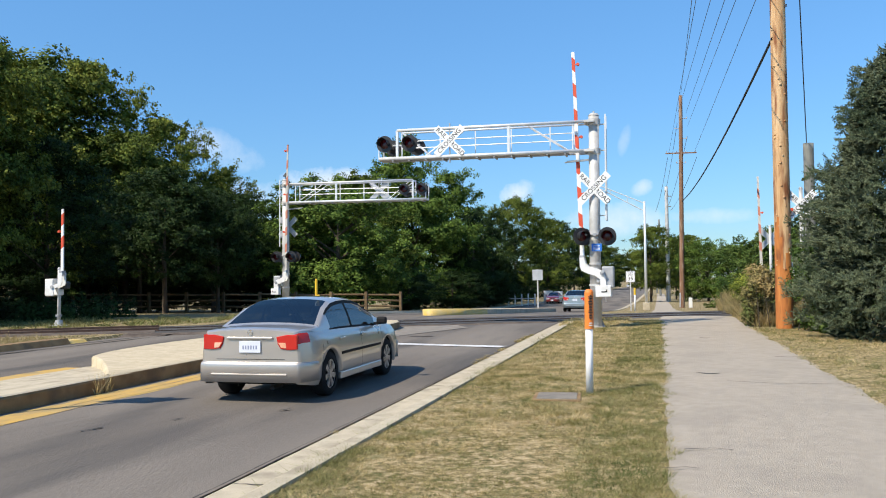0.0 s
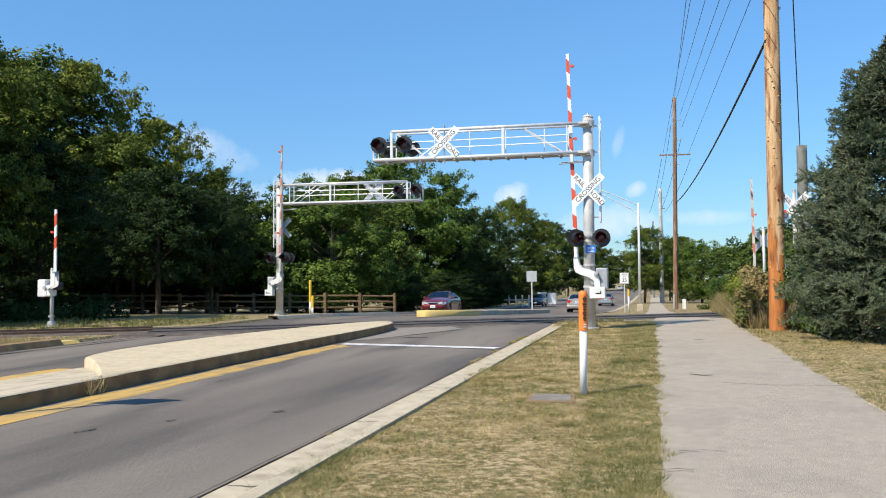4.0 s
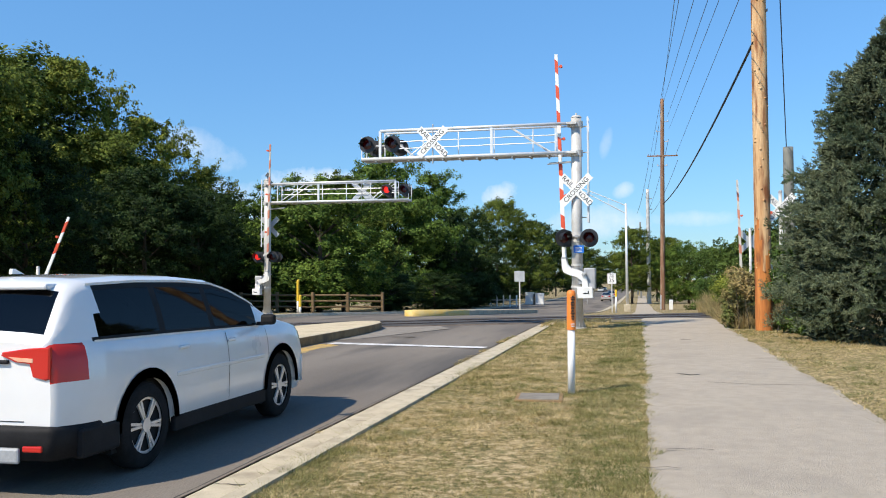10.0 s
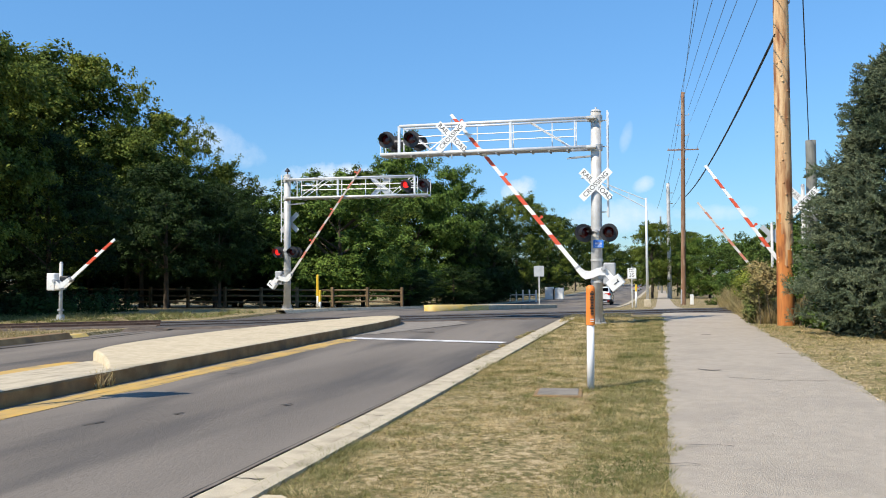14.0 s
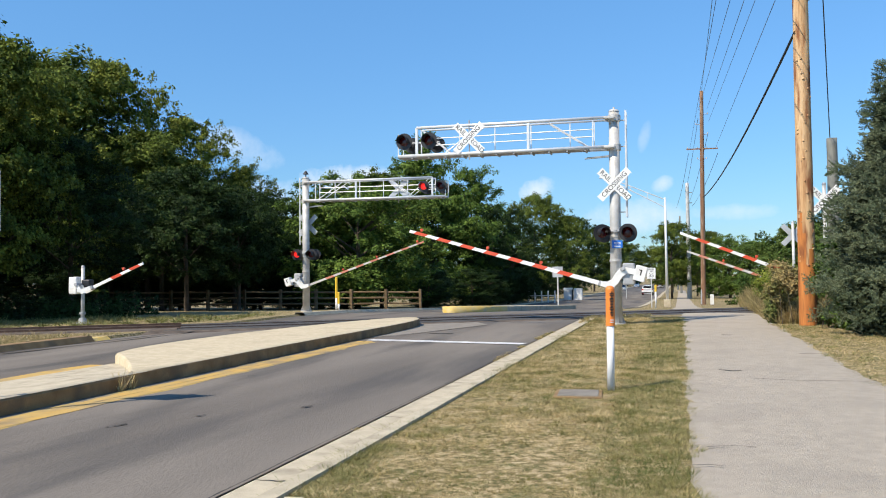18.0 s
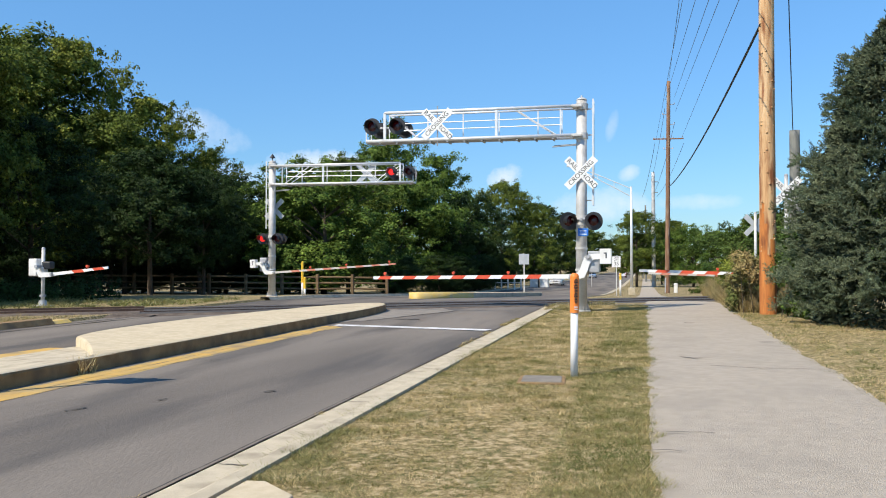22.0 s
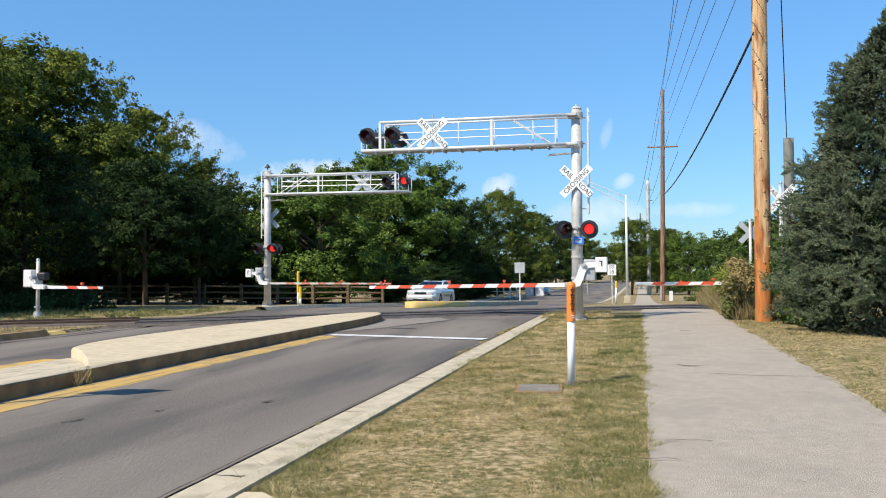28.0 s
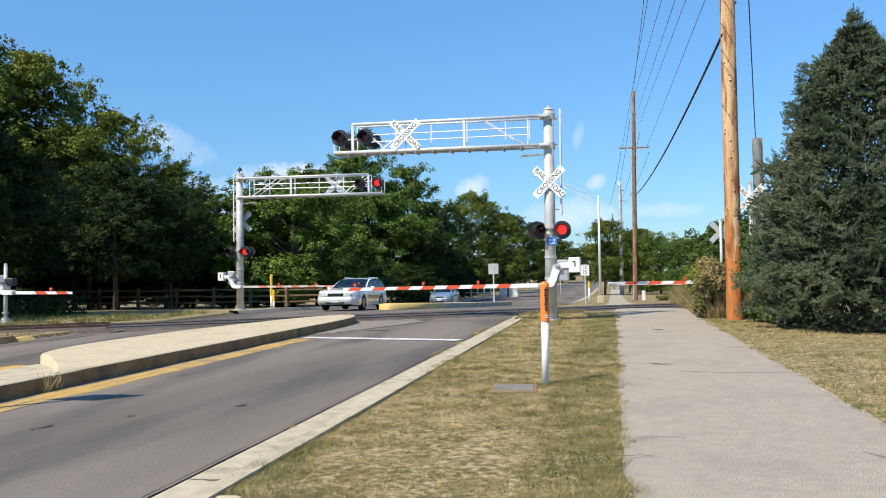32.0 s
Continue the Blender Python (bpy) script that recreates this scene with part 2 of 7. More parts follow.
RED = material("red_sheeting", [(0.62, 0.075, 0.03), (0.70, 0.10, 0.04)], 0.5, scale=5, bump=0.02)
BLACK = material("black_enamel", [(0.016, 0.016, 0.018), (0.03, 0.03, 0.032)], 0.45, scale=5, bump=0.03)
INK = material("black_ink", [(0.015, 0.015, 0.015), (0.03, 0.03, 0.03)], 0.6, bump=0.0)
GREY_BOX = material("grey_casting", [(0.34, 0.35, 0.36), (0.46, 0.47, 0.48)], 0.55, 0.2, scale=4, bump=0.08)
BLUE_SIGN = material("blue_sign", [(0.02, 0.16, 0.62), (0.03, 0.20, 0.70)], 0.45, bump=0.0)
ORANGE = material("orange_plastic", [(0.85, 0.20, 0.02), (0.80, 0.24, 0.04)], 0.5, scale=4, bump=0.03)
PVC = material("white_plastic", [(0.78, 0.78, 0.77), (0.84, 0.84, 0.83)], 0.45, scale=3, bump=0.02, stains=((0.55, 0.52, 0.45), 4, 0.2))
YELLOW_PVC = material("yellow_plastic", [(0.80, 0.52, 0.03), (0.75, 0.50, 0.05)], 0.5, bump=0.02)
LENS_RED = glow_material("red_lens", (1.0, 0.03, 0.015), 0.004, (0.035, 0.004, 0.008))
LENS_LIT = glow_material("lit_red_lens", (1.0, 0.035, 0.03), 0.85, (0.45, 0.012, 0.012))
POLE_WOOD = material("new_pole_wood", [(0.44, 0.24, 0.105), (0.57, 0.36, 0.18), (0.66, 0.46, 0.26)], 0.85, scale=5, fine=45, bump=0.5, stretch=(1, 1, 0.06), stains=((0.22, 0.075, 0.025), 3.4, 0.95, 0.50), stain_stretch=(1.5, 1.5, 0.24))
POLE_FOOT = material("stained_pole_wood", [(0.40, 0.13, 0.03), (0.56, 0.22, 0.055)], 0.85, scale=5, fine=45, bump=0.5, stretch=(1, 1, 0.08), stains=((0.16, 0.05, 0.018), 3.0, 0.8, 0.52), stain_stretch=(1.5, 1.5, 0.3))
OLD_WOOD = material("old_pole_wood", [(0.15, 0.075, 0.042), (0.28, 0.155, 0.09)], 0.9, scale=6, fine=45, bump=0.5, stretch=(1, 1, 0.06), stains=((0.36, 0.26, 0.18), 3.0, 0.8, 0.52), stain_stretch=(1.5, 1.5, 0.3))
GREY_WOOD = material("grey_pole_wood", [(0.15, 0.15, 0.13), (0.24, 0.24, 0.21)], 0.9, scale=6, fine=45, bump=0.5, stretch=(1, 1, 0.06))
# fence wood's tone is lowered partly for tree shade lying on it
FENCE_WOOD = material("fence_wood", [(0.10, 0.068, 0.037), (0.20, 0.135, 0.068)], 0.9, scale=4, fine=30, bump=0.4, per="object", spread=0.2)
CABLE = material("cable", [(0.02, 0.02, 0.022), (0.035, 0.035, 0.035)], 0.6, bump=0.0)
CABLE_GREY = material("bare_wire", [(0.10, 0.11, 0.12), (0.15, 0.16, 0.17)], 0.5, 0.3, bump=0.0)
RAIL_STEEL = material("rail_steel", [(0.06, 0.036, 0.026), (0.11, 0.068, 0.048)], 0.75, 0.3, scale=5, fine=40, bump=0.2)
RAIL_TOP = material("worn_rail_top", [(0.22, 0.20, 0.18), (0.32, 0.30, 0.28)], 0.35, 0.8, bump=0.02)
BALLAST = material("ballast", [(0.06, 0.044, 0.032), (0.14, 0.11, 0.085)], 0.95, scale=3, fine=18, bump=0.9, per="island", spread=0.35)
BARK = material("bark", [(0.045, 0.034, 0.024), (0.10, 0.078, 0.055)], 0.95, scale=5, fine=25, bump=0.8, stretch=(1, 1, 0.25))
RUBBER = material("rubber", [(0.010, 0.010, 0.010), (0.022, 0.022, 0.022)], 0.9, scale=8, bump=0.1, spec=0.2)
ALLOY = material("alloy_wheel", [(0.42, 0.42, 0.43), (0.55, 0.55, 0.56)], 0.35, 0.7, scale=9, bump=0.0)
CHROME = material("chrome", [(0.75, 0.75, 0.76), (0.85, 0.85, 0.86)], 0.12, 1.0, bump=0.0)
TRIM = material("black_plastic_trim", [(0.010, 0.010, 0.011), (0.018, 0.018, 0.019)], 0.7, bump=0.02, spec=0.2)
UNDER = material("underbody", [(0.008, 0.008, 0.008), (0.015, 0.015, 0.015)], 0.95, bump=0.0)
SEAT = material("seat_fabric", [(0.10, 0.10, 0.10), (0.16, 0.155, 0.15)], 0.9, bump=0.05)
TAIL = glow_material("tail_lens", (1.0, 0.05, 0.02), 0.0, (0.52, 0.026, 0.018))
AMBER = material("amber_lens", [(0.75, 0.35, 0.20), (0.8, 0.5, 0.35)], 0.2, bump=0.0)
HEAD = material("headlamp_lens", [(0.52, 0.52, 0.50), (0.70, 0.69, 0.66)], 0.08, 0.3, bump=0.0, coat=1.0)
PLATE = material("number_plate", [(0.66, 0.68, 0.74), (0.74, 0.76, 0.80)], 0.5, bump=0.0)
CAR_GLASS = glass_material("car_glass", (0.20, 0.23, 0.24), 0.01)
DARK_GLASS = glass_material("privacy_glass", (0.015, 0.018, 0.024), 0.0, 0.045)


def car_paint(name, c, metal=0.4):
    return material(name, [tuple(v * 0.96 for v in c), tuple(min(1, v * 1.04) for v in c)], 0.3, metal, scale=2, fine=300, bump=0.0, coat=1.0)


def leaf_material(name, dark, light, spread=0.4, trans=0.14):
    return material(name, [dark, light], 0.7, scale=0.55, fine=3.0, bump=0.0, per="island", spread=spread, spec=0.18, trans=trans)


# ---------------------------------------------------------------- geometry helpers
def make(name, bm, mat, parent=None, label="", smooth=False):
    me = bpy.data.meshes.new(name)
    bm.to_mesh(me)
    bm.free()
    me.materials.append(mat)
    if smooth:
        me.polygons.foreach_set("use_smooth", [True] * len(me.polygons))
    ob = new(name, me)
    if parent is not None:
        ob.parent = parent
    if label:
        ob["label"] = label
    return ob


def part(name, bm, mat, parent, label="", smooth=False):
    return make(name, bm, mat, parent, label, smooth)


def raw(name, verts, faces, mat, parent=None, label="", smooth=False):
    me = bpy.data.meshes.new(name)
    me.from_pydata([tuple(v) for v in verts], [], [tuple(f) for f in faces])
    me.update()
    me.materials.append(mat)
    if smooth:
        me.polygons.foreach_set("use_smooth", [True] * len(me.polygons))
    ob = new(name, me)
    if parent is not None:
        ob.parent = parent
    if label:
        ob["label"] = label
    return ob


def thing(name, m, label, category, group="", kind=""):
    ob = new(name)
    ob.empty_display_size = 0.2
    ob.matrix_basis = m
    return tagged(ob, label, category, group, kind)


def box(bm, c, s, m=None, bevel=0.0):
    """A box about c with sizes s, turned by m."""
    g = bmesh.ops.create_cube(bm, size=1.0)
    mm = Matrix.Translation(c) @ (m.to_4x4() if m else Matrix()) @ Matrix.Diagonal((*s, 1))
    bmesh.ops.transform(bm, matrix=mm, verts=g["verts"])
    if bevel:
        es = list({e for v in g["verts"] for e in v.link_edges})
        bmesh.ops.bevel(bm, geom=es, offset=bevel, segments=2, affect="EDGES", profile=0.5)
    return bm


def rod(bm, a, b, r0, r1=None, seg=10, caps=True):
    """A round bar from a to b."""
    a, b = Vector(a), Vector(b)
    d = b - a
    m = Matrix.Translation((a + b) / 2) @ d.to_track_quat("Z", "Y").to_matrix().to_4x4()
    bmesh.ops.create_cone(bm, cap_ends=caps, segments=seg, radius1=r0, radius2=r0 if r1 is None else r1, depth=d.length, matrix=m)
    return bm


def BM():
    return bmesh.new()


def prism(bm, outline, y0, y1):
    """An outline of (x, z) drawn out from y0 to y1."""
    a = [bm.verts.new((x, y0, z)) for x, z in outline]
    b = [bm.verts.new((x, y1, z)) for x, z in outline]
    bm.faces.new(a)
    bm.faces.new(b[::-1])
    n = len(a)
    for i in range(n):
        bm.faces.new((a[i], b[i], b[(i + 1) % n], a[(i + 1) % n]))
    bmesh.ops.recalc_face_normals(bm, faces=bm.faces)
    return bm


def slab(bm, outline, z0, z1, bevel=0.0):
    """An outline of (x, y), from height z0 to z1."""
    lo = [bm.verts.new((x, y, z0)) for x, y in outline]
    hi = [bm.verts.new((x, y, z1)) for x, y in outline]
    top = bm.faces.new(hi)
    bm.faces.new(lo[::-1])
    n = len(lo)
    for i in range(n):
        bm.faces.new((lo[i], lo[(i + 1) % n], hi[(i + 1) % n], hi[i]))
    bmesh.ops.recalc_face_normals(bm, faces=bm.faces)
    if bevel:
        bmesh.ops.bevel(bm, geom=list(top.edges), offset=bevel, segments=3, affect="EDGES", profile=0.5)
    return bm


def lettering(name, text, size, m, mat, parent, depth=0.002):
    cu = bpy.data.curves.new(name, "FONT")
    cu.body, cu.size, cu.align_x, cu.align_y, cu.extrude = text, size, "CENTER", "CENTER", depth
    tmp = bpy.data.objects.new(name, cu)
    scene.collection.objects.link(tmp)
    bpy.context.view_layer.update()
    me = bpy.data.meshes.new_from_object(tmp)
    bpy.data.objects.remove(tmp)
    me.materials.clear()
    me.materials.append(mat)
    ob = new(name, me)
    ob.parent = parent
    ob.matrix_basis = m
    return ob


# ---------------------------------------------------------------- ground profile
PROFILE = ((-80, 33, 38, 44, 51, 62, 80, 125, 200, 400, 1500), (0, 0, -0.12, -0.33, -0.58, -1.0, -1.5, -2.3, -3.0, -4.5, -6.0))


def gz(y):
    return float(np.interp(y, PROFILE[0], PROFILE[1]))


Y_STEPS = [-80, -40, -20, 0, 4, 8, 12, 16, 20, 24, 28, 31, 33, 35.5, 38, 40, 42, 44, 46, 48.5, 51, 54, 57, 60, 62, 66, 70, 75, 80, 90, 100, 112, 125, 150, 175, 200, 260, 320, 400, 600, 900, 1500]
ROAD_L, ROAD_R = -15.2, -3.4          # the asphalt's edges
KERB_IN, KERB_OUT = -3.03, -2.80
PATH_L, PATH_R = 0.05, 2.6
LAWN = 0.05
TRACK_Y0, TRACK_SLOPE = 34.3, 0.62     # centre line of the rails: y = TRACK_Y0 + slope * x


def sheet(name, xs, zs, ys, mat, label, category, wobble=0.0):
    """A strip along the street: cross-section xs, zs laid over the profile."""
    v, f = [], []
    for y in ys:
        for i, (x, z) in enumerate(zip(xs, zs)):
            dx = wobble * noise.noise((y * 0.9, i * 7.0, 3.0)) if i in (0, len(xs) - 1) else 0
            v.append((x + dx, y, gz(y) + z))
    n = len(xs)
    for j in range(len(ys) - 1):
        for i in range(n - 1):
            f.append((j * n + i, j * n + i + 1, (j + 1) * n + i + 1, (j + 1) * n + i))
    return tagged(raw(name, v, f, mat), label, category, kind="structure")


def ys_between(a, b, step=None):
    if step:
        n = max(1, round((b - a) / step))
        return [a + (b - a) * i / n for i in range(n + 1)]
    return [a] + [y for y in Y_STEPS if a < y < b] + [b]


sheet("ground", [-900, -300, -120, -60, -30, -20, -15.6, -15.55, -15.4, KERB_OUT - 0.1, KERB_OUT - 0.05, 0, 3, 6, 10, 20, 60, 120, 300, 900],
      [0, 0, LAWN, LAWN, LAWN, LAWN, LAWN, LAWN, -0.12, -0.12, LAWN, LAWN, LAWN, LAWN, 0.1, 0.2, 0.2, LAWN, 0, 0],
      Y_STEPS, SOIL, "sun-dried mown lawn with tan and green patches", "ground")
sheet("road", [ROAD_L - 0.3, -12, -9, -7, -5.4, ROAD_R], [-0.03, 0, 0.01, 0.012, 0.008, 0.0], ys_between(-80, 400), ASPHALT, "worn grey asphalt street running over the rails", "road")
sheet("gutter", [ROAD_R - 0.01, ROAD_R + 0.04, KERB_IN], [-0.02, 0.006, 0.0], ys_between(-80, 29.5, 3), KERB, "pale concrete gutter along the lane", "gutter", 0.03)
sheet("kerb", [KERB_IN, KERB_IN + 0.03, KERB_IN + 0.09, KERB_OUT, KERB_OUT], [-0.05, 0.06, 0.085, 0.085, -0.05], ys_between(-80, 29.2, 1.5), KERB, "low pale concrete kerb beside the lawn", "kerb", 0.02)
sheet("gutter_beyond", [ROAD_R - 0.01, ROAD_R + 0.04, KERB_IN], [-0.02, 0.006, 0.0], ys_between(38.5, 330), KERB, "pale concrete gutter beyond the rails", "gutter")
sheet("kerb_beyond", [KERB_IN, KERB_IN + 0.03, KERB_OUT, KERB_OUT], [-0.05, 0.07, 0.085, -0.05], ys_between(38.5, 330), KERB, "low concrete kerb beyond the rails", "kerb")
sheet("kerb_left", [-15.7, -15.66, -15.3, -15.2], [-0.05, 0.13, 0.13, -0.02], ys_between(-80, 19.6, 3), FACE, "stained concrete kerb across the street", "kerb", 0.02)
sheet("kerb_left_beyond", [-15.7, -15.66, -15.3, -15.2], [-0.05, 0.12, 0.12, -0.02], ys_between(33, 300), KERB, "pale kerb of the far lane beyond the rails", "kerb", 0.02)
sheet("kerb_left_tip", [-15.7, -15.66, -15.3, -15.2], [-0.05, 0.06, 0.06, -0.02], ys_between(19.6, 20.3), YELLOW_KERB, "yellow-painted end of the kerb", "kerb")
pathway = sheet("path", [PATH_L, 0.6, 1.3, 2.0, PATH_R], [LAWN + 0.004, LAWN + 0.02, LAWN + 0.025, LAWN + 0.02, LAWN + 0.004], ys_between(-30, 33.0, 0.35), PATHWAY, "pale worn asphalt footpath with cracks", "path", 0.16)
sheet("path_beyond", [-0.35, 0.4, 1.2], [LAWN + 0.02, LAWN + 0.03, LAWN + 0.02], ys_between(37.0, 200), PATHWAY, "narrow pale footpath beyond the rails", "path", 0.1)
sheet("path_mouth", [-0.7, 0.6, 2.0, 2.75], [LAWN + 0.008, LAWN + 0.02, LAWN + 0.02, LAWN + 0.008], ys_between(35.2, 41.0, 0.5), PATHWAY, "pale apron of the footpath behind the rails", "path", 0.15)


def strip(name, pts, width, z, mat, parent=None, jag=0.0, seed=0):
    """A thin painted or sunken strip along points (x, y)."""
    rnd = random.Random(seed)
    v, f = [], []
    for i, (x, y) in enumerate(pts):
        a, b = pts[max(0, i - 1)], pts[min(len(pts) - 1, i + 1)]
        d = Vector((b[0] - a[0], b[1] - a[1])).normalized()
        n = Vector((-d.y, d.x))
        w = width / 2 * (1 + jag * rnd.uniform(-1, 1))
        o = n * (jag * width * rnd.uniform(-0.6, 0.6))
        for s in (-1, 1):
            v.append((x + o.x + n.x * w * s, y + o.y + n.y * w * s, gz(y) + z))
    for i in range(len(pts) - 1):
        f.append((2 * i, 2 * i + 1, 2 * i + 3, 2 * i + 2))
    return raw(name, v, f, mat, parent)


def line(x0, y0, x1, y1, n=12):
    return [(x0 + (x1 - x0) * i / n, y0 + (y1 - y0) * i / n) for i in range(n + 1)]


for x, name in ((-7.40, "yellow_line"), (-7.62, "yellow_line")):
    tagged(strip(name, line(x, -60, x - 0.03, 19.9, 90), 0.19, 0.017, YELLOW, None, 0.2, 3), "faded yellow paint line beside the median", "road marking", kind="structure")
tagged(strip("yellow_smear", line(-7.50, -60, -7.53, 19.7, 120), 0.58, 0.0135, material("rubbed_yellow", [(0.38, 0.27, 0.10), (0.48, 0.33, 0.09)], 0.85, scale=5, fine=60, bump=0.2, relief="fine", stains=((0.19, 0.16, 0.125), 2.0, 0.9, 0.46)), None, 0.18, 9),
       "rubbed remains of yellow paint beside the median", "road marking", kind="structure")
tagged(strip("stop_line", line(-7.6, 20.3, -3.5, 19.45, 10), 0.42, 0.018, WHITE_LINE, None, 0.05, 5), "worn white stop line across the lane", "road marking", kind="structure")
tagged(strip("yellow_edge", line(-10.85, -30, -10.75, 14.0, 60), 0.5, 0.014, YELLOW, None, 0.25, 4), "worn yellow paint beside the low median", "road marking", kind="structure")

# cracks and seams
for i, (pts, w) in enumerate((
        ([(0.95, 13.15), (1.3, 13.05), (1.62, 12.95), (2.0, 13.0), (2.4, 12.98), (2.65, 13.05)], 0.018),
        ([(0.55, 14.2), (0.75, 14.05), (0.9, 14.1)], 0.05),
        ([(0.2, 8.0), (0.45, 8.1), (0.62, 8.05)], 0.015),
        ([(2.0, 7.6), (2.15, 7.35), (2.25, 7.2)], 0.015),
        ([(0.0, 7.2), (0.2, 7.28), (0.3, 7.24)], 0.02),
        ([(0.95, 21.8), (1.1, 21.7), (1.2, 21.75)], 0.06),
        ([(2.1, 17.0), (2.35, 17.1), (2.6, 17.0)], 0.03))):
    strip("crack", pts, w, LAWN + 0.029, CRACK, pathway, 0.5, i)
for i, (pts, w, mt) in enumerate((
        (line(-7.3, 21.9, -5.9, 26.4, 8), 0.05, CRACK),
        (line(-6.7, 22.6, -6.0, 22.6, 4), 0.16, CRACK),
        (line(-6.15, 8.1, -6.05, 8.35, 6), 0.03, CRACK),
        (line(-5.55, 8.95, -5.5, 9.08, 4), 0.03, CRACK),
        (line(-6.9, 12.7, -6.8, 12.85, 4), 0.05, CRACK),
        (line(-4.6, 9.8, -4.5, 9.95, 3), 0.04, CRACK),
        (line(-3.41, -10, -3.41, 29, 160), 0.015, CRACK),
        (line(-14.9, 16.0, -14.3, 24.0, 8), 0.12, CRACK))):
    tagged(strip("road_crack", pts, w, 0.02, mt, None, 0.5, 20 + i), "dark crack in the asphalt", "road crack", kind="structure")
tagged(raw("concrete_apron", [(-7.9, 21.0, 0.019), (-7.2, 22.0, 0.019), (-5.9, 26.5, 0.019), (-7.3, 29.3, 0.019), (-8.6, 29.4, 0.019), (-8.0, 25.5, 0.019)],
           [(0, 1, 2, 3, 4, 5)], material("patched_asphalt", [(0.20, 0.175, 0.145), (0.27, 0.24, 0.20)], 0.92, scale=3, fine=80, bump=0.4, relief="fine")), "pale concrete patch before the rails", "road patch", kind="structure")


bm = BM()
slab(bm, [(-2.78, 2.6), (-2.0, 2.6), (-2.28, 5.32), (-2.62, 5.62), (-2.76, 5.60)], 0.0, LAWN + 0.035, 0.015)
tagged(make("paving_slab", bm, CONCRETE), "pale concrete slab let into the lawn by the kerb", "paving slab", kind="structure")
for i, y in enumerate((6.3, 9.4, 12.5, 15.6, 18.7, 21.8, 24.9, 28.0)):
    tagged(strip("gutter_joint", [(ROAD_R + 0.03 + 0.065 * j, y + 0.01 * (-1) ** j) for j in range(6)], 0.016, 0.0085, CRACK, None, 0.4, 60 + i), "dark joint across the gutter", "joint", kind="structure")


# ---------------------------------------------------------------- medians
def smooth_outline(pts, it=3):
    for _ in range(it):
        out = []
        for i in range(len(pts)):
            a, b = pts[i], pts[(i + 1) % len(pts)]
            out += [(a[0] * 0.75 + b[0] * 0.25, a[1] * 0.75 + b[1] * 0.25), (a[0] * 0.25 + b[0] * 0.75, a[1] * 0.25 + b[1] * 0.75)]
        pts = out
    return pts


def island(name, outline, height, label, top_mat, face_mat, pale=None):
    """A kerbed median: a rim with a stained face (FACE is also darkened for shade), and a paler top; where pale(x, y)
    holds the rim takes the top's colour, as if sunlit.
    """
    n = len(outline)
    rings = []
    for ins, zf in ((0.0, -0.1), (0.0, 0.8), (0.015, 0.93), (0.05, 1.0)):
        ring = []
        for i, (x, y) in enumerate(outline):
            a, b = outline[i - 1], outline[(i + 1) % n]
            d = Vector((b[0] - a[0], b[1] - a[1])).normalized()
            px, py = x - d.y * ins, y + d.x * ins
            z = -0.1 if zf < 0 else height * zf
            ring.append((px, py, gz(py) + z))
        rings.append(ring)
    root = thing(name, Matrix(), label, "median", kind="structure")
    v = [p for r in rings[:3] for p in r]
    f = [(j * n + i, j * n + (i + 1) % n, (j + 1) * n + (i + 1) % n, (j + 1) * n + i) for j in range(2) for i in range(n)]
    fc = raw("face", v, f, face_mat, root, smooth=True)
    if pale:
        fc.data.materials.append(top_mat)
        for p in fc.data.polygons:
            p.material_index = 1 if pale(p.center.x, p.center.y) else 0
    v2 = rings[2] + rings[3]
    f2 = [(i, (i + 1) % n, n + (i + 1) % n, n + i) for i in range(n)] + [tuple(range(n, 2 * n))]
    raw("top", v2, f2, top_mat, root)
    return root


near_isl = smooth_outline([(-7.95, 11.0), (-7.95, 15.0), (-7.9, 20.0), (-7.8, 24.0), (-8.1, 26.8), (-9.0, 26.9), (-9.9, 24.5), (-10.7, 20.0), (-10.9, 17.0), (-10.8, 15.2), (-10.45, 14.0), (-10.2, 13.85), (-9.2, 12.7), (-8.1, 11.25)], 2)
# the nose keeps the top's pale colour because that side is sunlit
island("median", near_isl, 0.24, "raised pale concrete median with a stained, shade-darkened face", CONCRETE, FACE, lambda x, y: x < -8.05 and y < 16)
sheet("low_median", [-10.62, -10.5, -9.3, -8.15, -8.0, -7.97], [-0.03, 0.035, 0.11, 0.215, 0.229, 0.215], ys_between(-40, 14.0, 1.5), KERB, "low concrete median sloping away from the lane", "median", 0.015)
sheet("low_median_face", [-7.975, -7.952, -7.95], [0.2155, 0.19, -0.1], ys_between(-40, 11.15, 1.5), FACE, "stained, shade-darkened kerb face of the low median", "median", 0.006)
far_isl = smooth_outline([(x * 0.955, y * 0.955) for x, y in ((-9.9, 38.4), (-8.6, 40.8), (-7.6, 48.0), (-6.9, 56.0), (-6.7, 58.5), (-7.4, 58.0), (-10.0, 52.0), (-11.2, 44.0), (-11.2, 40.0), (-10.6, 38.2))], 3)
far_root = island("far_median", far_isl, 0.26, "kerbed concrete median with a yellow-painted nose beyond the rails", CONCRETE, KERB)
nose = [p for p in far_isl if p[1] < 40.6]
nose.sort(key=lambda p: math.atan2(p[1] - 40.6, p[0] + 9.36))
nv, nf = [], []
for i, (x, y) in enumerate(nose):
    d = Vector((x + 9.36, y - 40.6)).normalized() * 0.012
    nv += [(x + d.x, y + d.y, gz(y) - 0.02), (x + d.x, y + d.y, gz(y) + 0.266), (x * 0.75 - 9.36 * 0.25, y * 0.75 + 40.6 * 0.25, gz(y) + 0.269)]
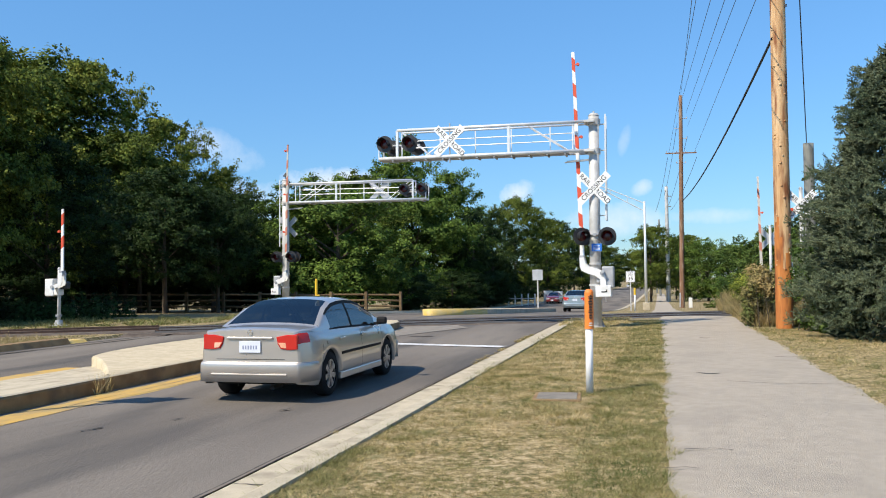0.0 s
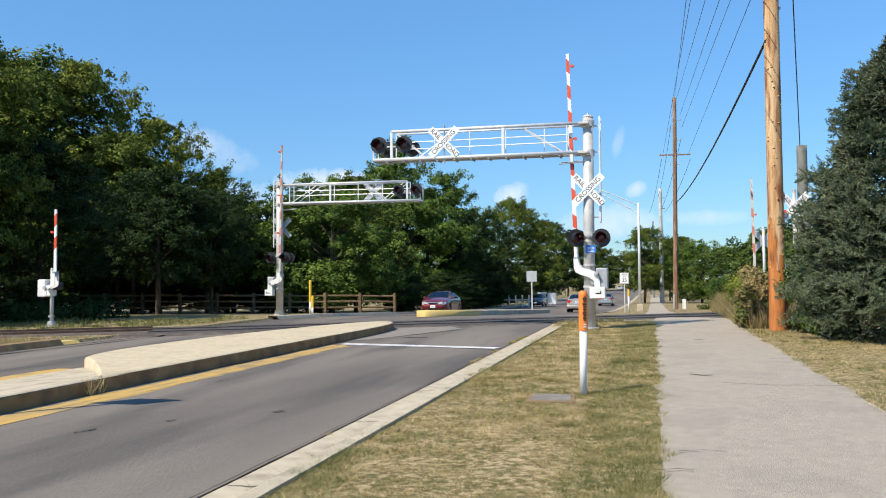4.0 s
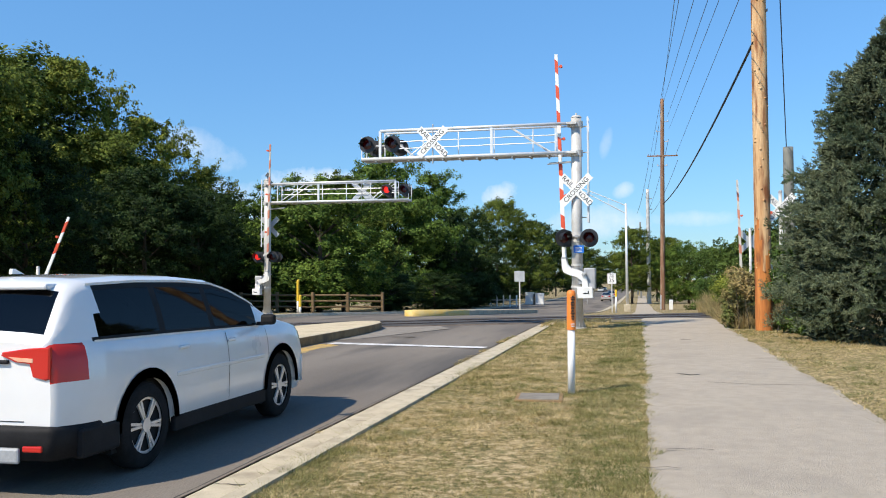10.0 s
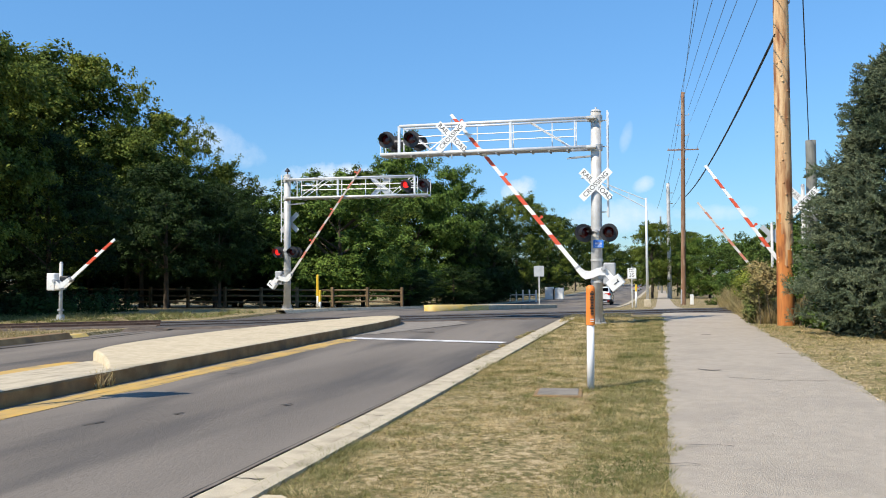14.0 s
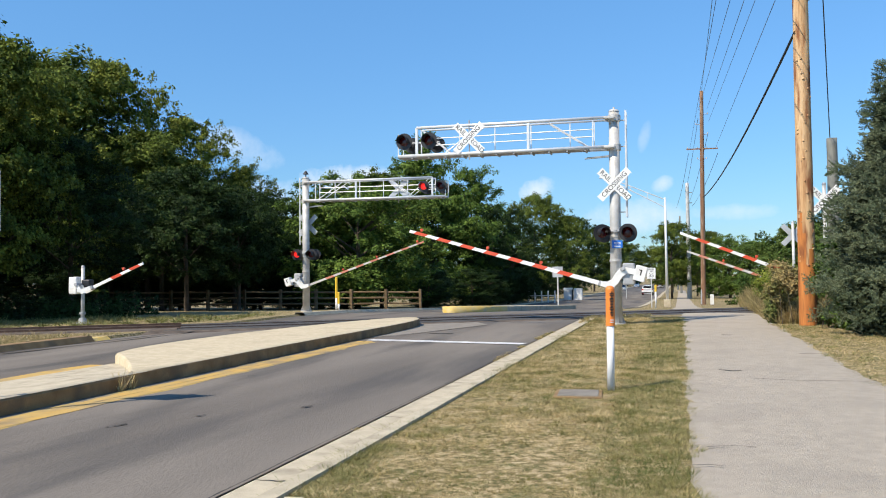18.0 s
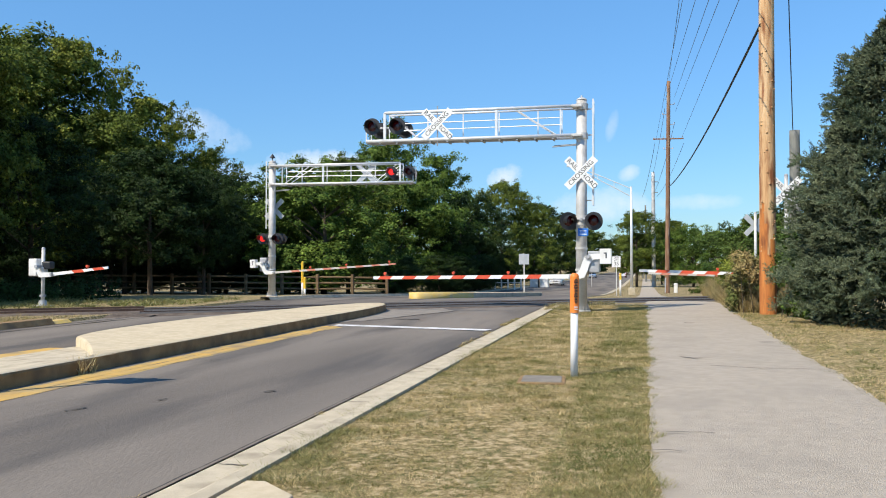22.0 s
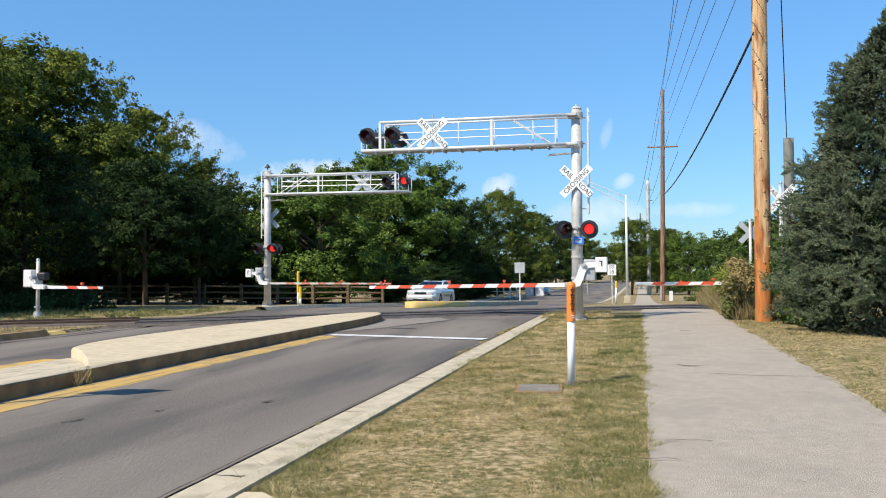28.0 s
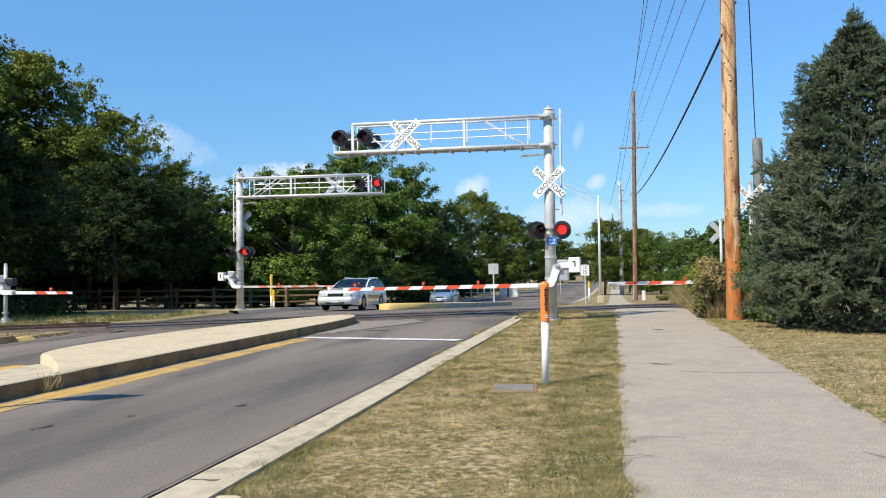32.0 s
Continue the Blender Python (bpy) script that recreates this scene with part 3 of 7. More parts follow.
for i in range(len(nose) - 1):
    a, b = 3 * i, 3 * i + 3
    nf += [(a, b, b + 1, a + 1), (a + 1, b + 1, b + 2, a + 2)]
raw("painted_nose", nv, nf, YELLOW_KERB, far_root, "worn yellow paint", True)


# ---------------------------------------------------------------- railway
TD = Vector((1, TRACK_SLOPE, 0)).normalized()
TN = Vector((-TD.y, TD.x, 0))


def on_track(s, off, z):
    p = Vector((0, TRACK_Y0, 0)) + TD * s + TN * off
    return (p.x, p.y, z)


def along(name, s0, s1, section, mat, label, n=1, category="rail"):
    v, f = [], []
    k = len(section)
    for j in range(n + 1):
        s = s0 + (s1 - s0) * j / n
        v += [on_track(s, o, z) for o, z in section]
    for j in range(n):
        for i in range(k):
            f.append((j * k + i, j * k + (i + 1) % k, (j + 1) * k + (i + 1) % k, (j + 1) * k + i))
    f += [tuple(range(k)), tuple(range(n * k, n * k + k))[::-1]]
    return tagged(raw(name, v, f, mat), label, category, kind="structure")


along("track_bed", -90, 90, [(-2.6, -0.1), (-1.9, 0.045), (1.9, 0.045), (2.6, -0.1)], BALLAST, "brown gravel bed under the rails", 60, "track bed")
along("track_bed_left", -90, -18.6, [(-2.3, -0.1), (-1.6, LAWN + 0.03), (1.6, LAWN + 0.03), (2.3, -0.1)], BALLAST, "dark brown gravel bed left of the crossing", 60, "track bed")
for off in (-0.75, 0.75):
    along("rail_left", -90, -18.5, [(off - 0.07, 0.05), (off - 0.036, 0.09), (off - 0.036, 0.15), (off + 0.036, 0.15), (off + 0.036, 0.09), (off + 0.07, 0.05)], RAIL_STEEL, "rusty steel rail")
along("crossing_deck", -19.0, 4.4, [(-1.9, 0.03), (-1.85, 0.052), (1.85, 0.052), (1.9, 0.03)], DECK, "dark worn crossing surface between the rails", 12, "crossing")
for off in (-0.75, 0.75):
    for s in (-1, 1):
        along("crossing_seal", -19.0, 4.4, [(off + s * 0.13 - 0.05, 0.04), (off + s * 0.13 - 0.05, 0.058), (off + s * 0.13 + 0.05, 0.058), (off + s * 0.13 + 0.05, 0.04)], RUBBER, "black rubber strip beside the rail", 1, "crossing")
    along("rail", -90, 90, [(off - 0.07, -0.02), (off - 0.036, 0.03), (off - 0.036, 0.072), (off + 0.036, 0.072), (off + 0.036, 0.03), (off + 0.07, -0.02)], RAIL_STEEL, "rusty steel rail")
    along("rail_top", -90, 90, [(off - 0.03, 0.06), (off - 0.03, 0.0745), (off + 0.03, 0.0745), (off + 0.03, 0.06)], RAIL_TOP, "worn bright head of the rail")


# ---------------------------------------------------------------- crossing signals
def crossbuck(parent, m, lettered=True):
    """Two crossed blades; the lettered side looks to -y."""
    for turn, words in ((-45, ("RAIL", "ROAD")), (45, ("CROSSING",))):
        mm = m @ pose(0, -0.006 if turn > 0 else 0.0, 0, 0, -turn, 0)
        bm = BM()
        box(bm, (0, 0, 0), (1.22, 0.005, 0.23), bevel=0.002)
        bl = part("crossbuck_blade", bm, REFLECT if lettered else SIGN_BACK, parent)
        bl.matrix_basis = mm
        if lettered:
            if len(words) == 1:
                lettering("letters", words[0], 0.205, pose(0, -0.004, 0, 90, 0, 0), INK, bl)
            else:
                lettering("letters", words[0], 0.205, pose(-0.36, -0.004, 0, 90, 0, 0), INK, bl)
                lettering("letters", words[1], 0.205, pose(0.36, -0.004, 0, 90, 0, 0), INK, bl)


FLASHING = []


def flasher(parent, m, lit=""):
    """One light head that looks to -y: backplate, housing, hood and red lens."""
    bm = BM()
    rod(bm, (0, 0.0, 0), (0, 0.012, 0), 0.27, 0.27, 32)
    plate = part("light_backplate", bm, BLACK, parent, "black round light backplate")
    plate.matrix_basis = m
    bm = BM()
    rod(bm, (0, 0.012, 0), (0, 0.16, 0), 0.17, 0.09, 20)
    part("light_housing", bm, BLACK, plate)
    bm = BM()
    n, r = 22, 0.165
    arc = [math.radians(-25 + 230 * i / n) for i in range(n + 1)]
    for r_, flip in ((r, False), (r - 0.006, True)):
        a = [bm.verts.new((r_ * math.cos(t), 0.0, r_ * math.sin(t))) for t in arc]
        b = [bm.verts.new((r_ * math.cos(t), -0.30 - 0.06 * math.sin(t), r_ * math.sin(t))) for t in arc]
        for i in range(n):
            q = (a[i], a[i + 1], b[i + 1], b[i])
            bm.faces.new(q[::-1] if flip else q)
    part("hood", bm, BLACK, plate)
    bm = BM()
    bmesh.ops.create_uvsphere(bm, u_segments=20, v_segments=10, radius=0.152)
    bmesh.ops.transform(bm, matrix=Matrix.Translation((0, -0.004, 0)) @ Matrix.Diagonal((1, 0.22, 1, 1)), verts=bm.verts)
    lens = part("lens", bm, LENS_RED, plate, "red light lens", True)
    if lit:
        # a revolving lens: one face lit, the other dark
        lens.data.materials.append(LENS_LIT)
        for p in lens.data.polygons:
            p.material_index = 1 if p.center.y > -0.004 else 0
        FLASHING.append((lens, lit))
    return plate


ARM_BACK_FACE = material("weathered_sheeting", [(0.50, 0.47, 0.42), (0.62, 0.59, 0.54)], 0.6, scale=3, bump=0.03)
FADED_RED = material("faded_red_sheeting", [(0.50, 0.16, 0.10), (0.60, 0.26, 0.17)], 0.6, scale=4, bump=0.02)


def gate_arm(parent, m, side, length, offset, lamps, thick=0.13, start=0.45, stripe=0.40, k=1.0, weight=True, span=0.10, sheet_mat=None, stripe_mat=None):
    """A striped arm on its pivot; side -1 reaches to -x. The pivot is its origin; it hangs `offset` below it, between plates `span` to each side."""
    bm = BM()
    s = side
    z = -offset
    x0, x1 = s * start, s * length
    outl = [(x0, z - thick * 0.5), (x1, z - thick * 0.36), (x1, z + thick * 0.36), (x0, z + thick * 0.5)]
    prism(bm, outl if s > 0 else outl[::-1], -0.02, 0.02)
    arm = part("gate_arm", bm, sheet_mat or REFLECT, parent, "red and white striped gate arm")
    arm.matrix_basis = m
    x = start + 0.95
    while x + stripe < length + 0.15:
        a, b = x, min(x + stripe, length)
        h = thick * 0.5 * (1 - 0.28 * (a - start) / (length - start))
        sl = thick * 0.75
        bm = BM()
        o = [(s * a, z + h * 1.01), (s * min(a + sl, length), z - h * 1.01), (s * min(b + sl, length), z - h * 1.01), (s * b, z + h * 1.01)]
        prism(bm, o, -0.0225, 0.0225)
        part("stripe", bm, stripe_mat or RED, arm)
        x += 2 * stripe
    for d in lamps:
        bm = BM()
        box(bm, (s * d, 0, z + thick * 0.5 + 0.03), (0.05, 0.05, 0.06))
        rod(bm, (s * d, -0.05, z + thick * 0.5 + 0.075), (s * d, 0.05, z + thick * 0.5 + 0.075), 0.045, 0.045, 14)
        part("arm_lamp", bm, RED, arm, "small red arm lamp", False)
    # bent support plates and counterweight
    for y in (-span, span):
        bm = BM()
        o = [(0.50, z - 0.07), (0.50, z + 0.07), (0.34 * k, z + 0.10), (0.22 * k, z * 0.62), (0.16 * k, z * 0.25), (0.06 * k, 0.06 * k), (-0.12 * k, 0.12 * k), (-0.50 * k, 0.13 * k),
             (-0.50 * k, -0.03), (-0.18 * k, -0.05), (-0.06 * k, z * 0.35), (0.0, z * 0.7), (0.10 * k, z - 0.03), (0.24 * k, z - 0.07)]
        prism(bm, [(s * x, zz) for x, zz in o], y - 0.012, y + 0.012)
        part("arm_support", bm, WHITE, arm, "white bent arm support")
    bm = BM()
    rod(bm, (0, -span - 0.05, 0.02), (0, span + 0.05, 0.02), 0.06, 0.06, 16)
    part("pivot_hub", bm, GREY_BOX, arm)
    if weight:
        for y in ((0,) if span < 0.15 else (-span, span)):
            deep = 0.30 if span < 0.15 else 0.16
            bm = BM()
            box(bm, (-s * 0.54 * k, y, 0.04), (0.34 * k, deep, 0.46 * k), bevel=0.015)
            cw = part("counterweight", bm, WHITE, arm, "white counterweight box")
            bm = BM()
            box(bm, (-s * 0.56 * k, y - deep / 2 - 0.0045, 0.07), (0.035, 0.006, 0.17))
            box(bm, (-s * 0.53 * k, y - deep / 2 - 0.0045, 0.14), (0.08, 0.006, 0.03))
            part("marking", bm, INK, cw)
    bm = BM()
    box(bm, (s * 0.50, 0, z), (0.14, max(0.10, 2 * span + 0.02), thick * 1.1), bevel=0.01)
    part("arm_clamp", bm, GREY_BOX, arm)
    return arm


def ladder(parent, x, y, z0, z1, gap=0.34, rails=ALUMINIUM):
    for dy in (0, gap):
        bm = BM()
        box(bm, (x, y + dy, (z0 + z1) / 2), (0.05, 0.022, z1 - z0))
        part("ladder_rail", bm, rails, parent)
    z = z0 + 0.15
    while z < z1:
        bm = BM()
        rod(bm, (x, y, z), (x, y + gap, z), 0.013, seg=6)
        part("rung", bm, rails, parent)
        z += 0.3


def cantilever(name, m, s, reach, label, face=1, gate=None):
    """A signal bridge on one mast. s: the side of the arm (-1 to -x); face 1: its signs are read from -y."""
    root = thing(name, m, label, "railroad signal", "cantilever signals")
    top, bot, high = 6.25, 5.36, 6.46
    bm = BM()
    rod(bm, (0, 0, 0.02), (0, 0, high), 0.175, 0.155, 28)
    part("mast", bm, GALV, root, "grey steel mast", True)
    bm = BM()
    rod(bm, (0, 0, 0), (0, 0, 0.05), 0.28, 0.28, 24)
    part("base_plate", bm, GALV, root)
    for a in range(0, 360, 90):
        bm = BM()
        c, sn = math.cos(radians(a + 20)), math.sin(radians(a + 20))
        bm.faces.new([bm.verts.new(v) for v in ((c * 0.15, sn * 0.15, 0.05), (c * 0.27, sn * 0.27, 0.05), (c * 0.17, sn * 0.17, 0.30))])
        g = bmesh.ops.solidify(bm, geom=bm.faces[:], thickness=0.02)
        part("gusset", bm, GALV, root)
    bm = BM()
    rod(bm, (0, 0, high), (0, 0, high + 0.06), 0.17, 0.12, 20)
    rod(bm, (0, 0, high + 0.06), (0, 0, high + 0.14), 0.03, 0.03, 8)
    part("mast_cap", bm, GALV, root)
    for z in (top, bot):
        bm = BM()
        rod(bm, (0, 0, z - 0.09), (0, 0, z + 0.09), 0.20, 0.20, 24)
        box(bm, (s * 0.12, -0.02, z), (0.3, 0.62, 0.07), bevel=0.01)
        part("collar", bm, GALV, root)
    f, b = -0.26, 0.26
    xe, xt = s * reach, s * (reach - 0.62)
    for y in (f, b):
        bm = BM()
        rod(bm, (s * 0.1, y, top), (xt, y, top), 0.05 if y == f else 0.03, seg=12)
        part("top_chord", bm, ALUMINIUM, root, "", True)
        bm = BM()
        rod(bm, (s * 0.1, y, bot), (xe, y, bot), 0.055, seg=12)
        part("bottom_chord", bm, ALUMINIUM, root, "", True)
        xs = [0.62, reach * 0.38, reach - 0.62] if y == f else [0.62, reach * 0.2, reach * 0.38, reach * 0.55, reach * 0.72, reach - 0.62]
        for x in xs:
            bm = BM()
            wide = 0.05 if (y == f and x != 0.62) else 0.022
            box(bm, (s * x, y, (top + bot) / 2), (wide * 1.6, wide * 1.4, top - bot))
            part("post", bm, ALUMINIUM, root)
        for x0, z0, x1, z1 in ((0.7, bot, reach * 0.3, top), (reach * 0.78, bot, reach * 0.6, top), (reach * 0.9, top, reach * 0.74, bot)):
            bm = BM()
            rod(bm, (s * x0, y, z0), (s * x1, y, z1), 0.018, seg=8)
            part("brace", bm, ALUMINIUM, root)
    for z in (top - 0.25, (top + bot) / 2 - 0.03):
        bm = BM()
        rod(bm, (s * 0.6, b, z), (xt, b, z - 0.03), 0.016, seg=8)
        part("handrail", bm, ALUMINIUM, root)
    bm = BM()
    box(bm, ((s * 0.75 + xe) / 2, 0, bot - 0.045), (reach - 0.75, 0.5, 0.02))
    part("walkway", bm, GREY_BOX, root, "grey grated walkway")
    for i in range(int((reach - 0.4) / 0.55)):
        bm = BM()
        box(bm, (s * (0.85 + i * 0.55), 0, bot - 0.075), (0.05, 0.56, 0.04))
        part("cross_bar", bm, GREY_BOX, root)
    bm = BM()
    for y in (f, b):
        box(bm, (xe, y, bot + 0.35), (0.03, 0.03, 0.72))
    box(bm, (xe, 0, bot + 0.7), (0.03, 0.55, 0.03))
    part("end_rail", bm, ALUMINIUM, root)
    # light heads on the end of the arm, both ways
    for x, lit in ((reach - 0.2, 1), (reach - 1.03, 0)):
        flasher(root, pose(s * x, f - 0.02, bot + 0.47), "" if face > 0 else ("A" if lit else "B"))
        flasher(root, pose(s * x - s * 0.06, b + 0.22, bot + 0.44, 0, 0, 180))
        bm = BM()
        box(bm, (s * x, 0.1, bot + 0.46), (0.06, 0.75, 0.06))
        part("light_bracket", bm, BLACK, root)
    bm = BM()
    rod(bm, (s * (reach - 1.3), 0, bot + 0.45), (xe, 0, bot + 0.45), 0.03, seg=8)
    part("light_crossarm", bm, GREY_BOX, root)
    # crossbucks
    k = 0 if face > 0 else 180
    yy = (f - 0.07) * face if face > 0 else (b + 0.07)
    holder = pose(s * (reach * 0.655), yy, (top + bot) / 2 + 0.03, 0, 0, k)
    crossbuck(root, holder, face > 0)
    bm = BM()
    rod(bm, (s * reach * 0.655, yy * 0.8, bot - 0.2), (s * reach * 0.655, yy * 0.8, top + 0.16), 0.022, seg=8)
    part("sign_post", bm, GREY_BOX, root)
    crossbuck(root, pose(0, -0.22 * face if face > 0 else 0.24, 4.22, 0, 0, k), face > 0)
    # lights on the mast
    zl = 2.76
    bm = BM()
    rod(bm, (-0.36, -0.2, zl + 0.05), (0.36, -0.2, zl + 0.05), 0.03, seg=10)
    rod(bm, (-0.36, 0.24, zl + 0.05), (0.36, 0.24, zl + 0.05), 0.03, seg=10)
    box(bm, (0, 0, zl + 0.05), (0.09, 0.5, 0.08))
    part("light_crossarm", bm, GREY_BOX, root)
    flasher(root, pose(-0.38, -0.24, zl, 0, 0, 25 if face > 0 else 0), "" if face > 0 else "B")
    flasher(root, pose(0.38, -0.24, zl), "A")
    for x in (-0.36, 0.36):
        flasher(root, pose(x, 0.30, zl, 0, 0, 180))
    bm = BM()
    rod(bm, (0, 0, zl - 0.12), (0, 0, zl + 0.16), 0.19, 0.19, 20)
    part("junction_band", bm, GALV, root)
    ladder(root, -s * 0.34, 0.05, 3.25, 6.5)
    for z in (3.4, 4.6, 5.4, 6.2):
        bm = BM()
        box(bm, (-s * 0.2, 0.1, z), (0.3, 0.04, 0.03))
        part("ladder_bracket", bm, GALV, root)
    bm = BM()
    box(bm, (s * 0.52, -0.1, 5.06), (0.72, 0.12, 0.02), Matrix.Rotation(radians(-3), 3, "Y"))
    box(bm, (s * 0.50, 0.12, 5.12), (0.68, 0.1, 0.02), Matrix.Rotation(radians(-3), 3, "Y"))
    part("step_plate", bm, GREY_BOX, root)
    if face > 0:
        bm = BM()
        box(bm, (0.06, -0.185, 2.42), (0.31, 0.008, 0.23), bevel=0.003)
        blue = part("notice", bm, BLUE_SIGN, root, "small blue emergency notice plate")
        for z in (2.47, 2.43, 2.39, 2.35):
            bm = BM()
            box(bm, (0.06, -0.1905, z), (0.2, 0.002, 0.015))
            part("text_bar", bm, REFLECT, blue)
    else:
        bm = BM()
        rod(bm, (0, 0, high + 0.06), (0, 0, high + 0.2), 0.03, 0.03, 8)
        rod(bm, (0, 0, high + 0.2), (0, 0, high + 0.33), 0.14, 0.06, 16)
        rod(bm, (0, 0, high + 0.33), (0, 0, high + 0.38), 0.05, 0.02, 10)
        part("bell", bm, BLACK, root, "dark warning bell on top of the mast")
    # gate machine
    bm = BM()
    box(bm, (-s * 0.38, 0.02, 1.52), (0.36, 0.44, 0.66), bevel=0.04)
    box(bm, (-s * 0.15, 0.0, 1.52), (0.2, 0.34, 0.3))
    part("gate_machine", bm, GREY_BOX, root, "grey gate machine housing")
    bm = BM()
    rod(bm, (-s * 0.23, -0.38, 1.69), (-s * 0.23, 0.2, 1.69), 0.05, seg=14)
    part("gate_shaft", bm, GREY_BOX, root)
    for z in (1.25, 1.9):
        bm = BM()
        rod(bm, (0, 0, z), (0, 0, z + 0.06), 0.19, 0.19, 20)
        part("mast_clamp", bm, GALV, root)
    return root


near_signal = cantilever("cantilever_signal", pose(-1.86, 26.24, LAWN, 0, 0.35, 0), -1, 6.82, "tall grey railroad cantilever signal beside the lane, its gate lowering", 1)
near_arm = gate_arm(near_signal, pose(0.19, 0.0, 1.64), -1, 6.84, 0.56, (2.45, 4.2, 6.45), span=0.24)
far_signal = cantilever("cantilever_signal", pose(-17.45, 38.0, gz(38) + LAWN, 0, 0.4, 0), 1, 7.1, "grey railroad cantilever signal beyond the rails, seen from behind", -1)
far_arm = gate_arm(far_signal, pose(-0.30, -0.36, 1.55), 1, 6.6, 0.45, (2.4, 4.2, 6.3), thick=0.10, k=0.85, sheet_mat=ARM_BACK_FACE, stripe_mat=FADED_RED)


def gate_post(name, m, s, reach, offset, height, label, buck=0, machine=1.35, lamps=(1.0,), thick=0.12):
    """A short mast with a gate machine and arm. buck: 1 lettered crossbuck to -y, -1 seen from behind."""
    root = thing(name, m, label, "crossing gate", "path gates")
    bm = BM()
    rod(bm, (0, 0, 0), (0, 0, height), 0.065, 0.06, 16)
    part("mast", bm, GALV, root, "", True)
    bm = BM()
    rod(bm, (0, 0, 0), (0, 0, 0.22), 0.17, 0.12, 16)
    box(bm, (0, 0, 0.02), (0.5, 0.5, 0.05), bevel=0.01)
    part("base", bm, GREY_BOX, root)
    bm = BM()
    rod(bm, (0, 0, 0.35), (0, 0, 0.42), 0.11, 0.11, 16)
    part("collar", bm, GREY_BOX, root)
    bm = BM()
    rod(bm, (0, 0, height - 0.02), (0, 0, height + 0.05), 0.075, 0.04, 12)
    part("mast_cap", bm, GREY_BOX, root)
    bm = BM()
    if buck == 0:
        box(bm, (-s * 0.30, 0.0, machine + 0.08), (0.34, 0.36, 0.62), bevel=0.04)
        box(bm, (-s * 0.06, 0.0, machine - 0.05), (0.30, 0.30, 0.30), bevel=0.04)
    else:
        box(bm, (s * 0.18, 0.12, machine + 0.05), (0.42, 0.3, 0.34), bevel=0.03)
    part("gate_machine", bm, WHITE if buck == 0 else GREY_BOX, root)
    if buck == 0:
        bm = BM()
        box(bm, (s * 0.16, 0.05, machine + 0.16), (0.36, 0.26, 0.28), bevel=0.05)
        part("machine_cover", bm, BLACK, root, "dark machine cover")
    bm = BM()
    rod(bm, (0, -0.25, machine + 0.1), (0, 0.2, machine + 0.1), 0.045, seg=12)
    part("gate_shaft", bm, GREY_BOX, root)
    if buck:
        crossbuck(root, pose(0, -0.09 * buck, height - 0.55, 0, 0, 0 if buck > 0 else 180), buck > 0)
    return root, gate_arm(root, pose(0, -0.24, machine + 0.1), s, reach, offset, lamps, thick, k=0.55 if buck == 0 else 0.9, weight=buck != 0, start=0.38,
                          sheet_mat=ARM_BACK_FACE if buck < 0 else None, stripe_mat=FADED_RED if buck < 0 else None)


left_gate, left_arm = gate_post("crossing_gate", pose(-20.66, 26.0, LAWN, 0, 0.8, 0), 1, 2.75, 0.31, 2.05, "short grey gate mast with a small striped arm", 0, 1.30, (1.95,), 0.115)
path_gate, path_arm = gate_post("crossing_gate", pose(4.60, 30.0, LAWN), -1, 4.75, 0.42, 4.35, "path gate with a white crossbuck half hidden by the spruce", 1, 1.36, (2.2,))
back_gate, back_arm = gate_post("crossing_gate", pose(4.95, 41.0, gz(41) + LAWN), -1, 4.75, 0.42, 3.9, "path gate beyond the rails, its crossbuck seen from behind", -1, 1.33, (3.1,))


# ---------------------------------------------------------------- poles and wires
def pole(name, x, y, h, r0, r1, mat, label, lean=0.0, knots=0, foot=None):
    root = thing(name, pose(x, y, gz(y) + LAWN - 0.05, 0, lean, 0), label, "utility pole", "utility poles")
    n, seg = (90 if foot else 26), 18
    v, f = [], []
    for j in range(n + 1):
        z = h * j / n
        r = r0 + (r1 - r0) * j / n
        for i in range(seg):
            a = 6.28319 * i / seg
            rr = r * (1 + 0.035 * noise.noise((math.cos(a) * 1.3 + x, math.sin(a) * 1.3 + y, z * 0.5)))
            v.append((rr * math.cos(a), rr * math.sin(a), z))
    for j in range(n):
        for i in range(seg):
            f.append((j * seg + i, j * seg + (i + 1) % seg, (j + 1) * seg + (i + 1) % seg, (j + 1) * seg + i))
    f.append(tuple(range(n * seg, n * seg + seg)))
    shaft = raw("shaft", v, f, mat, root, smooth=True)
    if foot:
        # the lower wood is stained up to an uneven line
        shaft.data.materials.append(foot)
        for p in shaft.data.polygons:
            c = p.center
            p.material_index = 1 if c.z < 2.5 + 1.3 * noise.noise((c.x * 6, c.y * 6, 0.3)) else 0
    rnd = random.Random(int(h * 100))
    for i in range(knots):
        a, z = rnd.uniform(-2.6, -0.5), rnd.uniform(1.2, h - 0.4)
        r = r0 + (r1 - r0) * z / h
        bm = BM()
        bmesh.ops.create_icosphere(bm, subdivisions=1, radius=rnd.uniform(0.02, 0.042))
        bmesh.ops.transform(bm, matrix=Matrix.Translation((r * 0.99 * math.cos(a), r * 0.99 * math.sin(a), z)), verts=bm.verts)
        part("knot", bm, mat, root, "", True)
    return root


